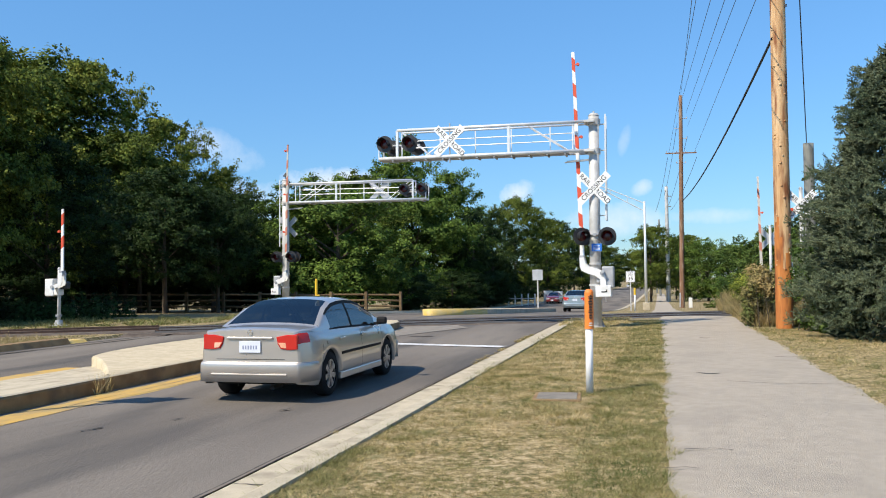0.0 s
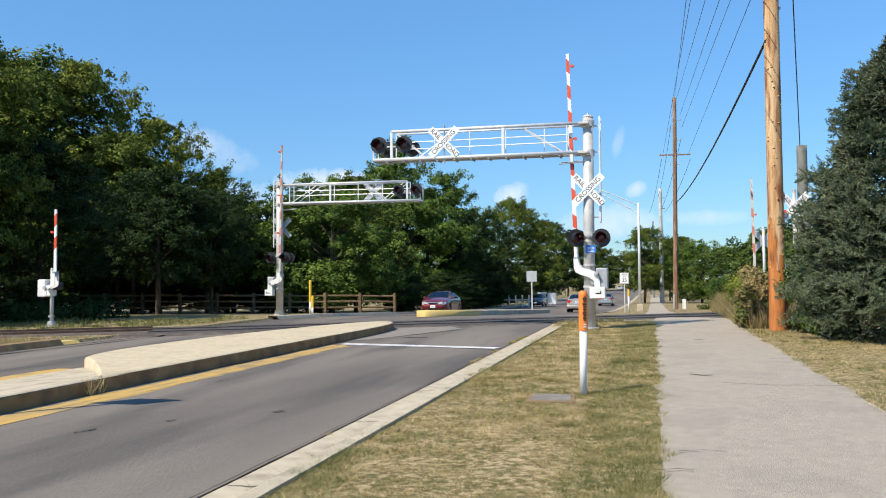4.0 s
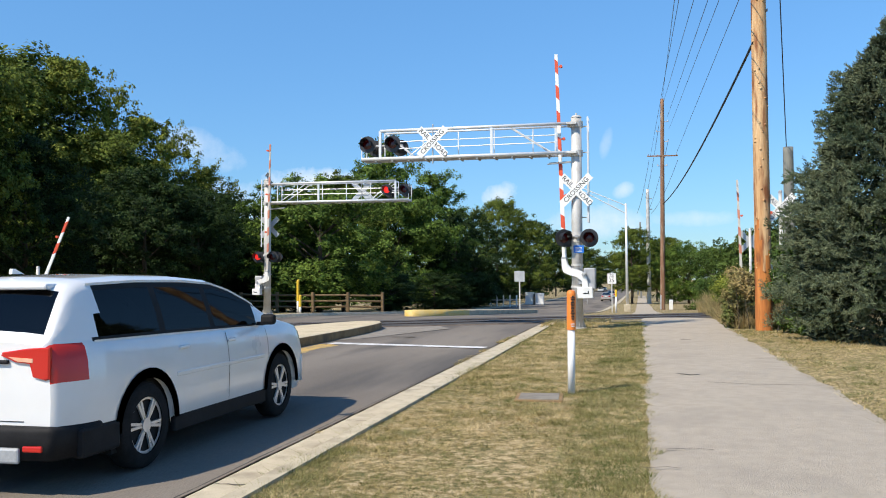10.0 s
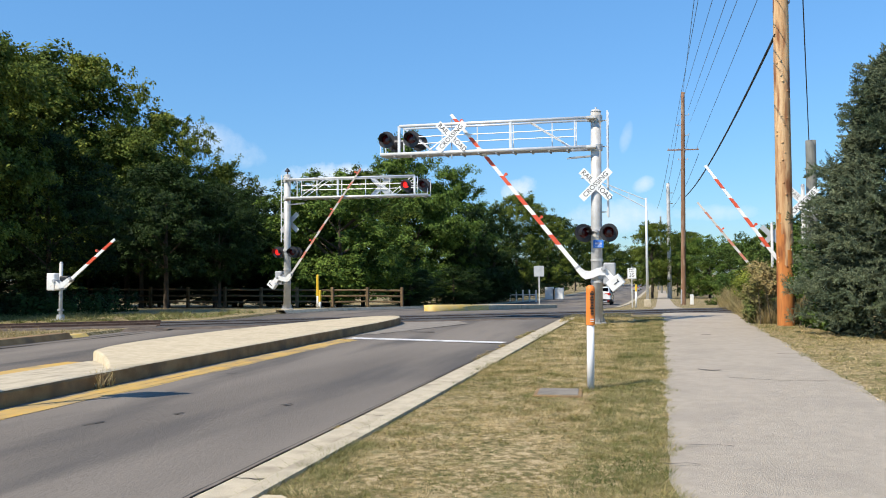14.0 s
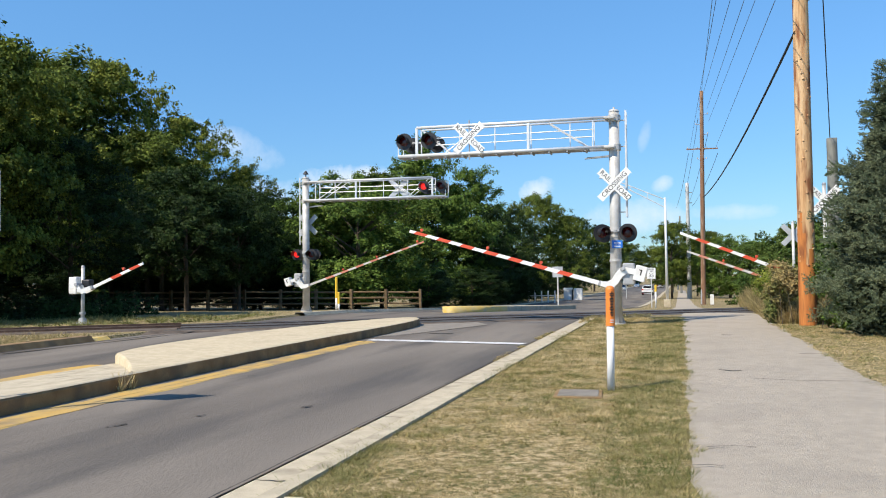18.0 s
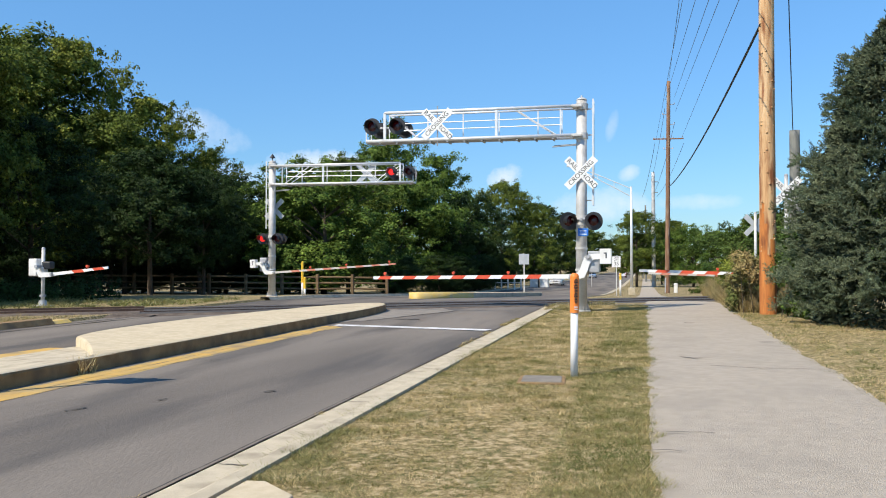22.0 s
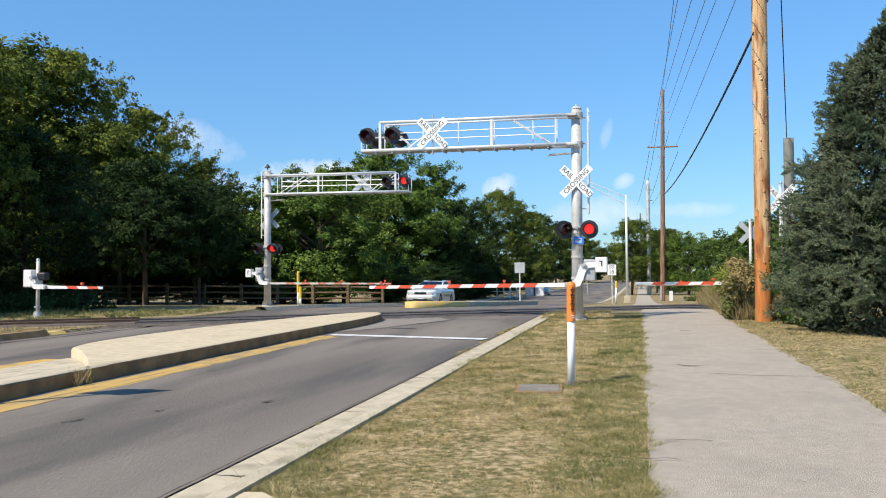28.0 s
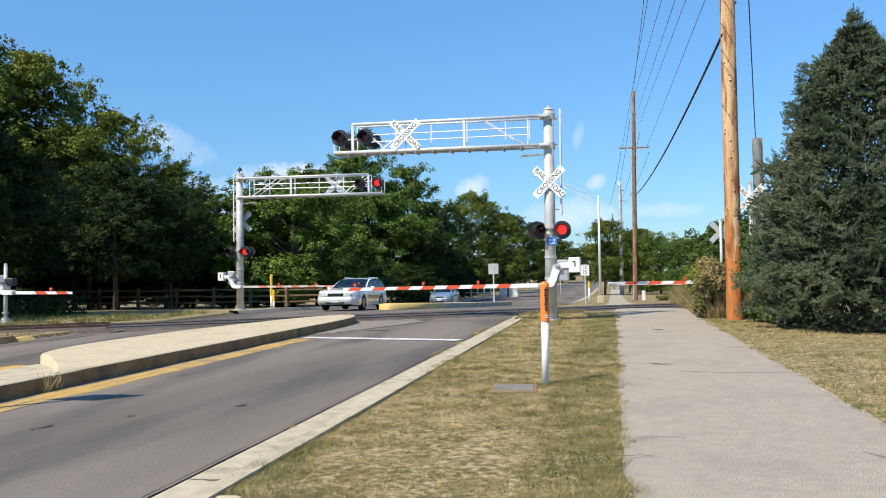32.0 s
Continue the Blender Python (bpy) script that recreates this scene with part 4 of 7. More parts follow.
def crossarm(root, z, half, turn=0.0):
    bm = BM()
    box(bm, (0, -0.12, z), (2 * half, 0.09, 0.11), Matrix.Rotation(radians(turn), 3, "Z"))
    part("crossarm", bm, OLD_WOOD, root)
    for i in range(4):
        x = half * (-0.92 + 1.84 * i / 3)
        bm = BM()
        rod(bm, (x, -0.12, z + 0.05), (x, -0.12, z + 0.2), 0.04, 0.03, 8)
        part("insulator", bm, GREY_BOX, root)


near_pole = pole("utility_pole", 3.46, 25.9, 13.2, 0.235, 0.20, POLE_WOOD, "tall tan wooden utility pole with rust-brown streaks beside the path", 0.1, 46, POLE_FOOT)
bm = BM()
for k in range(3):
    rod(bm, (-0.22, -0.05, 9.05 + 0.05 * k), (0.24, -0.12, 9.25 + 0.03 * k), 0.012, seg=6)
part("cable_tie", bm, CABLE, near_pole)
second_pole = pole("utility_pole", 2.00, 79.0, 19.1, 0.22, 0.16, OLD_WOOD, "weathered brown utility pole with a crossarm", 0.75, 10)
crossarm(second_pole, 13.9, 1.35)
for z, x in ((16.1, -0.5), (15.2, 0.5), (17.0, 0.5), (13.0, -0.4), (13.0, 0.4)):
    bm = BM()
    rod(bm, (0, 0, z), (x, 0, z + 0.02), 0.03, seg=6)
    rod(bm, (x, 0, z), (x, 0, z + 0.16), 0.05, 0.04, 8)
    part("insulator", bm, GREY_BOX, second_pole)
bm = BM()
box(bm, (-0.16, -0.17, 0.75), (0.14, 0.03, 1.3))
part("guard", bm, GREY_BOX, second_pole, "pale guard strip")
tall = [pole("utility_pole", 1.25, 118, 15.5, 0.3, 0.22, GALV, "pale steel utility pole far away"),
        pole("utility_pole", 0.3, 165, 14.5, 0.2, 0.14, GREY_WOOD, "distant wooden utility pole with a crossarm"),
        pole("utility_pole", -0.4, 215, 14, 0.22, 0.15, GREY_WOOD, "distant grey wooden utility pole")]
crossarm(tall[1], 12.2, 1.4)
for p in (tall[0],):
    for z in (14.2, 12.8):
        bm = BM()
        box(bm, (0.2, 0, z), (0.8, 0.1, 0.1))
        part("crossarm", bm, GREY_WOOD, p)
grey_pole = pole("utility_pole", 5.36, 33.0, 6.3, 0.21, 0.18, GREY_WOOD, "short grey weathered pole behind the spruce")


def wire(name, a, b, sag, r, mat, label, n=22):
    a, b = Vector(a), Vector(b)
    pts = [a.lerp(b, i / n) - Vector((0, 0, sag * 4 * (i / n) * (1 - i / n))) for i in range(n + 1)]
    seg = 5
    v, f = [], []
    d = (b - a).normalized()
    u = d.cross(Vector((0, 0, 1))).normalized()
    w = u.cross(d)
    for p in pts:
        for i in range(seg):
            t = 6.28319 * i / seg
            v.append(p + (u * math.cos(t) + w * math.sin(t)) * r)
    for j in range(n):
        for i in range(seg):
            f.append((j * seg + i, j * seg + (i + 1) % seg, (j + 1) * seg + (i + 1) % seg, (j + 1) * seg + i))
    return tagged(raw(name, v, f, mat, smooth=True), label, "wire", "overhead wires")


wire("cable", (3.3, 25.75, 8.35), (2.2, 79, 8.13), 0.62, 0.04, CABLE, "thick black overhead cable sagging between poles")
K2 = 79 / 56
for x0, z0, x1, z1, r in ((1.13, 9.78, 1.60, 12.95, 0.014), (1.25, 9.77, 0.81, 9.35, 0.012), (1.67, 9.74, 1.38, 11.77, 0.012),
                          (2.07, 9.71, 1.90, 11.81, 0.013), (2.38, 9.68, 1.99, 11.01, 0.012), (2.93, 9.63, 2.38, 9.36, 0.013)):
    wire("wire", (x0 - (x1 - x0) * 0.8, 2.0, z0 - (z1 - z0) * 0.8), (x1 * K2, 79, 1.65 + (z1 - 1.65) * K2), 0.0, r * 0.95, CABLE_GREY, "thin grey overhead wire")
for (x0, z0), (x1, z1) in (((1.35, 11.8), (1.0, 14.4)), ((0.72, 9.6), (-0.2, 12.2)), ((2.5, 9.55), (1.7, 12.2)), ((1.95, 10.9), (1.5, 13.0))):
    wire("wire", (x0 * K2, 79, 1.65 + (z0 - 2.2) * K2), (x1, 118, z1 + gz(118)), 0.6, 0.02, CABLE_GREY, "thin grey overhead wire")
wire("wire", (3.4, 22, 11.36), (5.3, 33.0, 6.32), 0.02, 0.018, CABLE, "black guy wire running down to the short pole")


# ---------------------------------------------------------------- street furniture
def street_lamp():
    x, y = -0.92, 66.0
    root = thing("street_lamp", pose(x, y, gz(y) + LAWN), "white street lamp with a long braced arm", "street lamp")
    bm = BM()
    rod(bm, (0, 0, 0), (0, 0, 8.2), 0.11, 0.075, 16)
    part("pole", bm, ALUMINIUM, root, "", True)
    bm = BM()
    box(bm, (0, 0, 0.25), (0.5, 0.5, 0.6), bevel=0.03)
    part("base", bm, KERB, root, "concrete base")
    for z0, z1 in ((8.05, 9.9), (7.45, 9.78)):
        bm = BM()
        rod(bm, (0, 0, z0), (-4.2, 0, z1), 0.035, seg=8)
        part("arm", bm, ALUMINIUM, root)
    for k in (0.3, 0.6):
        bm = BM()
        rod(bm, (-4.2 * k, 0, 8.05 + 1.85 * k), (-4.2 * k, 0, 7.45 + 2.33 * k), 0.025, seg=6)
        part("strut", bm, ALUMINIUM, root)
    bm = BM()
    box(bm, (-4.5, 0, 9.9), (0.7, 0.28, 0.14), bevel=0.05)
    part("lamp_head", bm, ALUMINIUM, root)


street_lamp()


def sign_on_post(name, x, y, z0, w, h, top, label, front=True, text=(), group="", z_off=LAWN):
    root = thing(name, pose(x, y, gz(y) + z_off), label, "road sign", group)
    bm = BM()
    box(bm, (0, 0.03, top / 2), (0.07, 0.045, top))
    part("post", bm, GALV, root)
    bm = BM()
    box(bm, (0, 0, top - h / 2 - 0.02), (w, 0.006, h), bevel=0.002)
    pl = part("plate", bm, REFLECT if front else SIGN_BACK, root)
    if front:
        for dx, dz, ww, hh in ((0, h / 2 - 0.02, w - 0.04, 0.012), (0, -h / 2 + 0.02, w - 0.04, 0.012), (w / 2 - 0.02, 0, 0.012, h - 0.04), (-w / 2 + 0.02, 0, 0.012, h - 0.04)):
            bm = BM()
            box(bm, (dx, -0.0055, top - h / 2 - 0.02 + dz), (ww, 0.002, hh))
            part("border", bm, INK, pl)
    for words, size, dz in text:
        lettering("letters", words, size, pose(0, -0.006, top - h / 2 + dz, 90, 0, 0), INK, pl)
    return root


sign_on_post("speed_sign", -1.87, 60.0, 0, 0.61, 0.76, 2.74, "white speed limit sign on a steel post beside the lane", True,
             (("SPEED", 0.135, 0.24), ("LIMIT", 0.135, 0.10), ("35", 0.36, -0.16)))
sign_on_post("median_sign", -7.12, 51.6, 0, 0.62, 0.64, 2.42, "square road sign on the far median, seen from behind", False, z_off=0.19)
sign_on_post("small_sign", -8.2, 118.0, 0, 0.6, 1.1, 3.4, "narrow distant road sign seen from behind", False)


sign_on_post("keep_right_sign", -8.3, 8.5, 0, 0.75, 0.75, 2.85, "square road sign on the low median", True, z_off=0.17)


def round_sign(x, y):
    root = thing("round_sign", pose(x, y, gz(y) + LAWN), "distant pale round road sign on a post", "road sign")
    bm = BM()
    box(bm, (0, 0.03, 1.5), (0.08, 0.05, 3.0))
    part("post", bm, GALV, root)
    bm = BM()
    rod(bm, (0, 0, 2.9), (0, 0.01, 2.9), 0.45, 0.45, 20)
    part("plate", bm, SIGN_BACK, root)


round_sign(-7.0, 118.0)


def marker_post(x, y, h, low, high, label, r=0.05, cap=0.38, bars=True):
    root = thing("marker_post", pose(x, y, gz(y) + LAWN - 0.01, 0, 0.6, 0), label, "marker post")
    bm = BM()
    rod(bm, (0, 0, 0), (0, 0, h * (1 - cap)), r, r, 20)
    part("post", bm, low, root, "", True)
    bm = BM()
    rod(bm, (0, 0, h * (1 - cap)), (0, 0, h - r * 0.9), r * 1.22, r * 1.22, 20)
    rod(bm, (0, 0, h - r * 0.9), (0, 0, h - r * 0.25), r * 1.22, r * 0.95, 20)
    rod(bm, (0, 0, h - r * 0.25), (0, 0, h), r * 0.95, r * 0.4, 20)
    sl = part("sleeve", bm, high, root, "", False)
    if bars:
        rnd = random.Random(4)
        for i in range(16):
            z = h * (1 - cap) + 0.14 + i * 0.021
            bm = BM()
            for a in (-0.12, 0.12) if i % 3 else (0.0,):
                t = -1.15 + a * 1.2
                box(bm, (r * 1.235 * math.cos(t), r * 1.235 * math.sin(t), z), (0.005, rnd.uniform(0.02, 0.045), 0.014), Matrix.Rotation(t, 3, "Z"))
            part("text_bar", bm, INK, sl)
        bm = BM()
        for z in (h * (1 - cap) + 0.05, h * (1 - cap) + 0.08):
            box(bm, (r * 1.235 * math.cos(-1.15), r * 1.235 * math.sin(-1.15), z), (0.004, 0.05, 0.012), Matrix.Rotation(-1.15, 3, "Z"))
        part("text_bar", bm, REFLECT, sl)
    return root


marker_post(-0.93, 11.72, 1.42, PVC, ORANGE, "white pipeline marker post with an orange sleeve in the lawn")
marker_post(-1.42, 53.0, 1.43, PVC, YELLOW_PVC, "white and yellow marker post beside the sign", 0.055, 0.3, False)
for dx, low in ((0, PVC), (0.14, PVC)):
    marker_post(-18.05 + dx, 43.2, 1.85 - dx * 6, PVC, YELLOW_PVC, "white and yellow marker post before the fence", 0.06, 0.62, False)
handhole = thing("utility_cover", pose(-1.31, 11.22, LAWN, 0, 0, 4), "square concrete utility cover set in the lawn", "utility cover")
bm = BM()
box(bm, (0, 0, -0.01), (0.62, 0.70, 0.07), bevel=0.015)
part("ring", bm, FACE, handhole)
bm = BM()
box(bm, (0, 0, 0.022), (0.52, 0.58, 0.024), bevel=0.01)
part("lid", bm, material("cast_lid", [(0.17, 0.15, 0.12), (0.25, 0.22, 0.18)], 0.85, scale=6, bump=0.3), handhole, "weathered grey lid")

cab = thing("utility_cabinet", pose(-14.1, 112, gz(112) + LAWN), "white utility cabinets on the far lawn", "cabinet")
for dx, h in ((0, 1.6), (1.3, 1.5)):
    bm = BM()
    box(bm, (dx, 0, h / 2), (1.1, 0.8, h), bevel=0.04)
    part("cabinet_body", bm, WHITE, cab)
bm = BM()
rod(bm, (0.62, -0.5, 0), (0.62, -0.5, 1.2), 0.1, 0.1, 10)
rod(bm, (0.62, -0.5, 1.2), (0.62, -0.5, 1.4), 0.13, 0.05, 10)
part("stub", bm, BLACK, cab)
ped = thing("utility_pedestal", pose(2.75, 79.5, gz(79.5) + LAWN), "low pale utility pedestal beside the brown pole", "utility box")
bm = BM()
box(bm, (0, 0, 0.45), (0.32, 0.32, 0.9), bevel=0.03)
part("body", bm, WHITE, ped)


def fence():
    root = thing("fence", Matrix(), "weathered split-rail wooden fence before the trees, darkened for shade", "fence")
    xs = [-15.5 - 1.95 * i for i in range(13)]
    rnd = random.Random(8)
    for i, x in enumerate(xs):
        y = 50.5 - 0.86 * i
        z = gz(y) + LAWN
        bm = BM()
        box(bm, (x, y, z + 0.62), (0.17, 0.17, 1.26), bevel=0.02)
        part("post", bm, FENCE_WOOD, root)
        if i:
            for h in (0.36, 0.72, 1.08):
                bm = BM()
                a = Vector((xs[i - 1], y + 0.86, gz(y + 0.86) + LAWN + h + rnd.uniform(-0.03, 0.03)))
                b = Vector((x, y, z + h + rnd.uniform(-0.03, 0.03)))
                rod(bm, a, b, 0.06, 0.055, 6)
                part("rail", bm, FENCE_WOOD, root)


fence()
far_fence = thing("picket_fence", Matrix(), "short run of white posts on the far lawn", "fence")
for i in range(5):
    bm = BM()
    x = -16.6 + 0.75 * i
    box(bm, (x, 96, gz(96) + 0.65), (0.14, 0.14, 1.4))
    part("post", bm, WHITE, far_fence)
    if i < 4:
        bm = BM()
        box(bm, (x + 0.37, 96, gz(96) + 0.8), (0.7, 0.05, 0.1))
        part("rail", bm, WHITE, far_fence)


# ---------------------------------------------------------------- cars
def wheel(parent, x, y, r, w, spokes, rim_mat, spoke_w=0.13):
    """A wheel about its axle; it turns about local x."""
    side = 1 if x > 0 else -1
    bm = BM()
    prof = [(r * 0.66, -w / 2), (r * 0.93, -w / 2), (r, -w * 0.36), (r, w * 0.36), (r * 0.93, w / 2), (r * 0.66, w / 2)]
    n = 30
    rings = [[bm.verts.new((o, q * math.cos(6.28319 * i / n), q * math.sin(6.28319 * i / n))) for q, o in prof] for i in range(n)]
    for i in range(n):
        for k in range(len(prof) - 1):
            bm.faces.new((rings[i][k], rings[(i + 1) % n][k], rings[(i + 1) % n][k + 1], rings[i][k + 1]))
    bmesh.ops.recalc_face_normals(bm, faces=bm.faces)
    tyre = part("wheel", bm, RUBBER, parent, "black tyre on its rim", True)
    tyre.matrix_basis = Matrix.Translation((x, y, r))
    bm = BM()
    rod(bm, (-w * 0.3, 0, 0), (w * 0.3, 0, 0), r * 0.67, r * 0.67, 26)
    part("rim_well", bm, UNDER, tyre)
    bm = BM()
    o = side * w * 0.42
    for k in range(spokes):
        t = 6.28319 * k / spokes
        for dt in (-0.10, 0.10):
            mm = Matrix.Rotation(t + dt, 3, "X")
            box(bm, mm @ Vector((o, 0, r * 0.36)), (0.018, r * spoke_w, r * 0.56), mm)
    rod(bm, (o - 0.012, 0, 0), (o + 0.014 * side, 0, 0), r * 0.17, r * 0.17, 16)
    seg = 30
    for i in range(seg):
        t0, t1 = 6.28319 * i / seg, 6.28319 * (i + 1) / seg
        q = [(o, rr * math.cos(t), rr * math.sin(t)) for rr, t in ((r * 0.60, t0), (r * 0.68, t0), (r * 0.68, t1), (r * 0.60, t1))]
        bm.faces.new([bm.verts.new(p) for p in q])
    part("rim", bm, rim_mat, tyre, "light alloy rim")
    return tyre


def ring_at(S, s, W, H, yr, yf, axles, R, low):
    """Half a cross-section of the body at fraction s of its length, from the sill to the middle of the top."""
    y = yr + (yf - yr) * s
    e = min(s, 1 - s)
    t = max(0.0, 1 - e / 0.12)
    hw = W / 2 * (1 - (S.get("nose", 0.27) if s > 0.5 else S.get("tuck", 0.11)) * t ** 2.4)
    top = float(np.interp(s, *zip(*S["top"])))
    belt = min(float(np.interp(s, *zip(*S["belt"]))), top - 0.03)
    zb = low + 0.05 * max(0.0, 1 - e / 0.08)
    arch = R * 1.15
    cut = zb
    for ax in axles:
        d = abs(y - ax)
        if d < arch:
            cut = max(cut, R * 0.98 + math.sqrt(arch * arch - d * d))
    side = max(cut + 0.02, S["mid"])
    crease = max(side + 0.02, belt - 0.13)
    wr = S.get("roof_w", 0.68)
    full = max(H - 0.95 * S["belt"][0][1], 0.3)

    def w_at(z):
        return hw * (0.915 - (0.915 - wr) * max(0.0, z - belt) / full)
    hh = top - belt
    rows = [(hw * 0.94, cut), (hw * 0.99, min(cut + 0.10, side - 0.01)), (hw, side), (hw * 0.992, (side + crease) / 2), (hw * 0.975, crease), (hw * 0.945, belt - 0.03),
            (w_at(belt), belt), (w_at(belt + 0.07 * hh), belt + 0.07 * hh), (w_at(belt + 0.45 * hh) + 0.012 * min(1, hh * 2), belt + 0.45 * hh), (w_at(belt + 0.82 * hh), belt + 0.82 * hh),
            (w_at(belt + 0.93 * hh) - 0.01, belt + 0.93 * hh), (w_at(top) - 0.07, top), (w_at(top) * 0.72, top + 0.016), (w_at(top) * 0.38, top + 0.03), (0.0, top + 0.035)]
    return y, rows


def face(bm, pts, y0, y1):
    """A flat panel with the outline pts in x and z, between two depths, its front edge drawn in."""
    cx, cz = sum(p[0] for p in pts) / len(pts), sum(p[1] for p in pts) / len(pts)
    rings = [[bm.verts.new((x, y0, z)) for x, z in pts], [bm.verts.new((x, y1 + (y0 - y1) * 0.3, z)) for x, z in pts],
             [bm.verts.new((cx + (x - cx) * 0.93, y1, cz + (z - cz) * 0.93)) for x, z in pts]]
    n = len(pts)
    for a, b in ((rings[0], rings[1]), (rings[1], rings[2])):
        for i in range(n):
            bm.faces.new((a[i], a[(i + 1) % n], b[(i + 1) % n], b[i]))
    bm.faces.new(rings[2])
    bmesh.ops.recalc_face_normals(bm, faces=bm.faces)


def build_car(name, label, spec, paint, group="cars"):
    """spec: sizes, the top's and the belt's line along the length (0 rear to 1 front), the glass and the lamps; the front looks to +y."""
    S = spec
    root = thing(name, Matrix(), label, "car", group)
    L, W, H, wb, R = S["L"], S["W"], S["H"], S["wb"], S["R"]
    yf, yr = L / 2 + S.get("shift", 0), -L / 2 + S.get("shift", 0)
    axles = (wb / 2, -wb / 2)
    low = S["clear"]

    def yy(s):
        return yr + (yf - yr) * s
    r0, r1, r2, r3 = S["house"]
    marks = {0.0, 0.004, 0.012, 0.022, 0.978, 0.988, 0.996, 1.0, r0, r1, r2, r3}
    for a, b in S["windows"]:
        marks |= {a, b}
    marks |= {i / 84 for i in range(85)}
    st = sorted(marks)
    st = [s for i, s in enumerate(st) if i == 0 or s - st[i - 1] > 0.0025 or s in (1.0,)]
    rows = []
    for s in st:
        y, r = ring_at(S, s, W, H, yr, yf, axles, R, low)
        if s in (0.0, 1.0):
            zc = sum(p[1] for p in r) / len(r)
            r = [(x * 0.965, zc + (z - zc) * 0.965) for x, z in r]
        rows.append((y, r))
    k = len(rows[0][1])
    m = 2 * k - 1
    V = []
    for y, r in rows:
        V += [(-x, y, z) for x, z in r] + [(x, y, z) for x, z in r[::-1][1:]]
    kinds = {}
    for j in range(len(st) - 1):
        mid = (st[j] + st[j + 1]) / 2
        for i in range(m - 1):
            q = (j * m + i, (j + 1) * m + i, (j + 1) * m + i + 1, j * m + i + 1)
            h = min(i, m - 2 - i)          # 0 at the sill, 13 next to the middle
            sd = "l" if i < m / 2 else "r"
            key = "body"
            slope_in = 0.016 if S.get("bright_line") and h >= 8 else 0.0
            if slope_in and h <= 9 and S["windows"][0][0] - 0.02 < mid < S["windows"][0][0] + slope_in:
                key = "body"
            elif h in (7, 8) and any(a <= mid <= b for a, b in S["windows"]):
                n = next(n for n, (a, b) in enumerate(S["windows"]) if a <= mid <= b)
                key = "window_%s_%d" % (sd, n)
            elif h in (6, 9) and any(a - 0.012 <= mid <= b + 0.012 for a, b in S["windows"]) or (h in (7, 8) and S["windows"][0][0] < mid < S["windows"][-1][1]):
                key = "trim_" + sd
            elif h >= 11 and r2 < mid < r3 - 0.006:
                key = "windshield"
            elif h >= 11 and r0 + 0.004 < mid < r1:
                key = "rear_window"
            elif S["tail_wrap"][0] <= h <= S["tail_wrap"][1] and mid < S["tail_wrap"][2]:
                key = "tail_" + sd
            elif S["head_wrap"][0] <= h <= S["head_wrap"][1] and S["head_wrap"][2] < mid < S["head_wrap"][3]:
                key = "head_" + sd
            kinds.setdefault(key, []).append(q)

    def piece(nm, key, mat, lbl="", smooth=True):
        fs = kinds.get(key)
        if not fs:
            return None
        used = sorted({i for f in fs for i in f})
        ix = {v: n for n, v in enumerate(used)}
        return raw(nm, [V[v] for v in used], [tuple(ix[v] for v in f) for f in fs], mat, root, lbl, smooth)
    piece("body", "body", paint)
    for sd in "lr":
        piece("window_trim", "trim_" + sd, TRIM)
        piece("tail_lamp", "tail_" + sd, TAIL, "red tail lamp")
        piece("headlamp", "head_" + sd, HEAD, "clear headlamp")
        for n in range(len(S["windows"])):
            piece("side_window", "window_%s_%d" % (sd, n), CAR_GLASS if S["windows"][n][0] > 0.55 else S.get("rear_glass", CAR_GLASS))
    piece("windshield", "windshield", CAR_GLASS)
    piece("rear_window", "rear_window", S.get("rear_glass", CAR_GLASS))
    raw("tail_panel", V[:m], [tuple(range(m))[::-1]], paint, root)
    raw("nose_panel", V[-m:], [tuple(range(m))], paint, root)
    bm = BM()
    box(bm, (0, (yf + yr) / 2, low + 0.16), (W * 0.84, L * 0.90, 0.20))
    box(bm, (0, 0, low + 0.36), (W * 0.62, L * 0.86, 0.26))
    part("underbody", bm, UNDER, root)
    for ax in axles:
        bm = BM()
        box(bm, (0, ax, R + 0.12), (W * 0.90, R * 2.2, R * 1.6))
        part("wheel_well", bm, UNDER, root)

    def half_at(s):
        t = max(0.0, 1 - min(s, 1 - s) / 0.12)
        return W / 2 * (1 - (S.get("nose", 0.27) if s > 0.5 else S.get("tuck", 0.11)) * t ** 2.4)

    def bumper(sgn, z, h, out, mat, nm):
        """A wrapped bumper that follows the body's plan, a little proud of it."""
        edge = []
        for i in range(12):
            d = 0.085 * (1 - i / 11)
            s = d if sgn < 0 else 1 - d
            edge.append((half_at(s) + 0.012, yy(s) + sgn * out * (i / 11) ** 2))
        x_end, y_end = edge[-1]
        across = [(x_end * math.cos(math.pi * i / 10), y_end + sgn * 0.03 * math.sin(math.pi * i / 10)) for i in range(1, 10)]
        o = edge + across + [(-x, y) for x, y in edge[::-1]]
        bm2 = BM()
        slab(bm2, o, z - h / 2, z + h / 2, 0.045)
        return part(nm, bm2, mat, root, "", True)
    clad = S.get("cladding")
    rz, rh = S["bumper"]
    rb = bumper(-1, rz, rh, 0.035, TRIM if clad else paint, "rear_bumper")
    bm = BM()
    if clad:
        box(bm, (0, yr - 0.066, rz - 0.09), (W * 0.62, 0.035, 0.12), bevel=0.02)
        part("skid_plate", bm, GREY_BOX, rb, "silver skid plate")
        for s in (-1, 1):
            bm = BM()
            box(bm, (s * W * 0.36, yr - 0.045, rz - 0.04), (0.17, 0.03, 0.05), bevel=0.012)
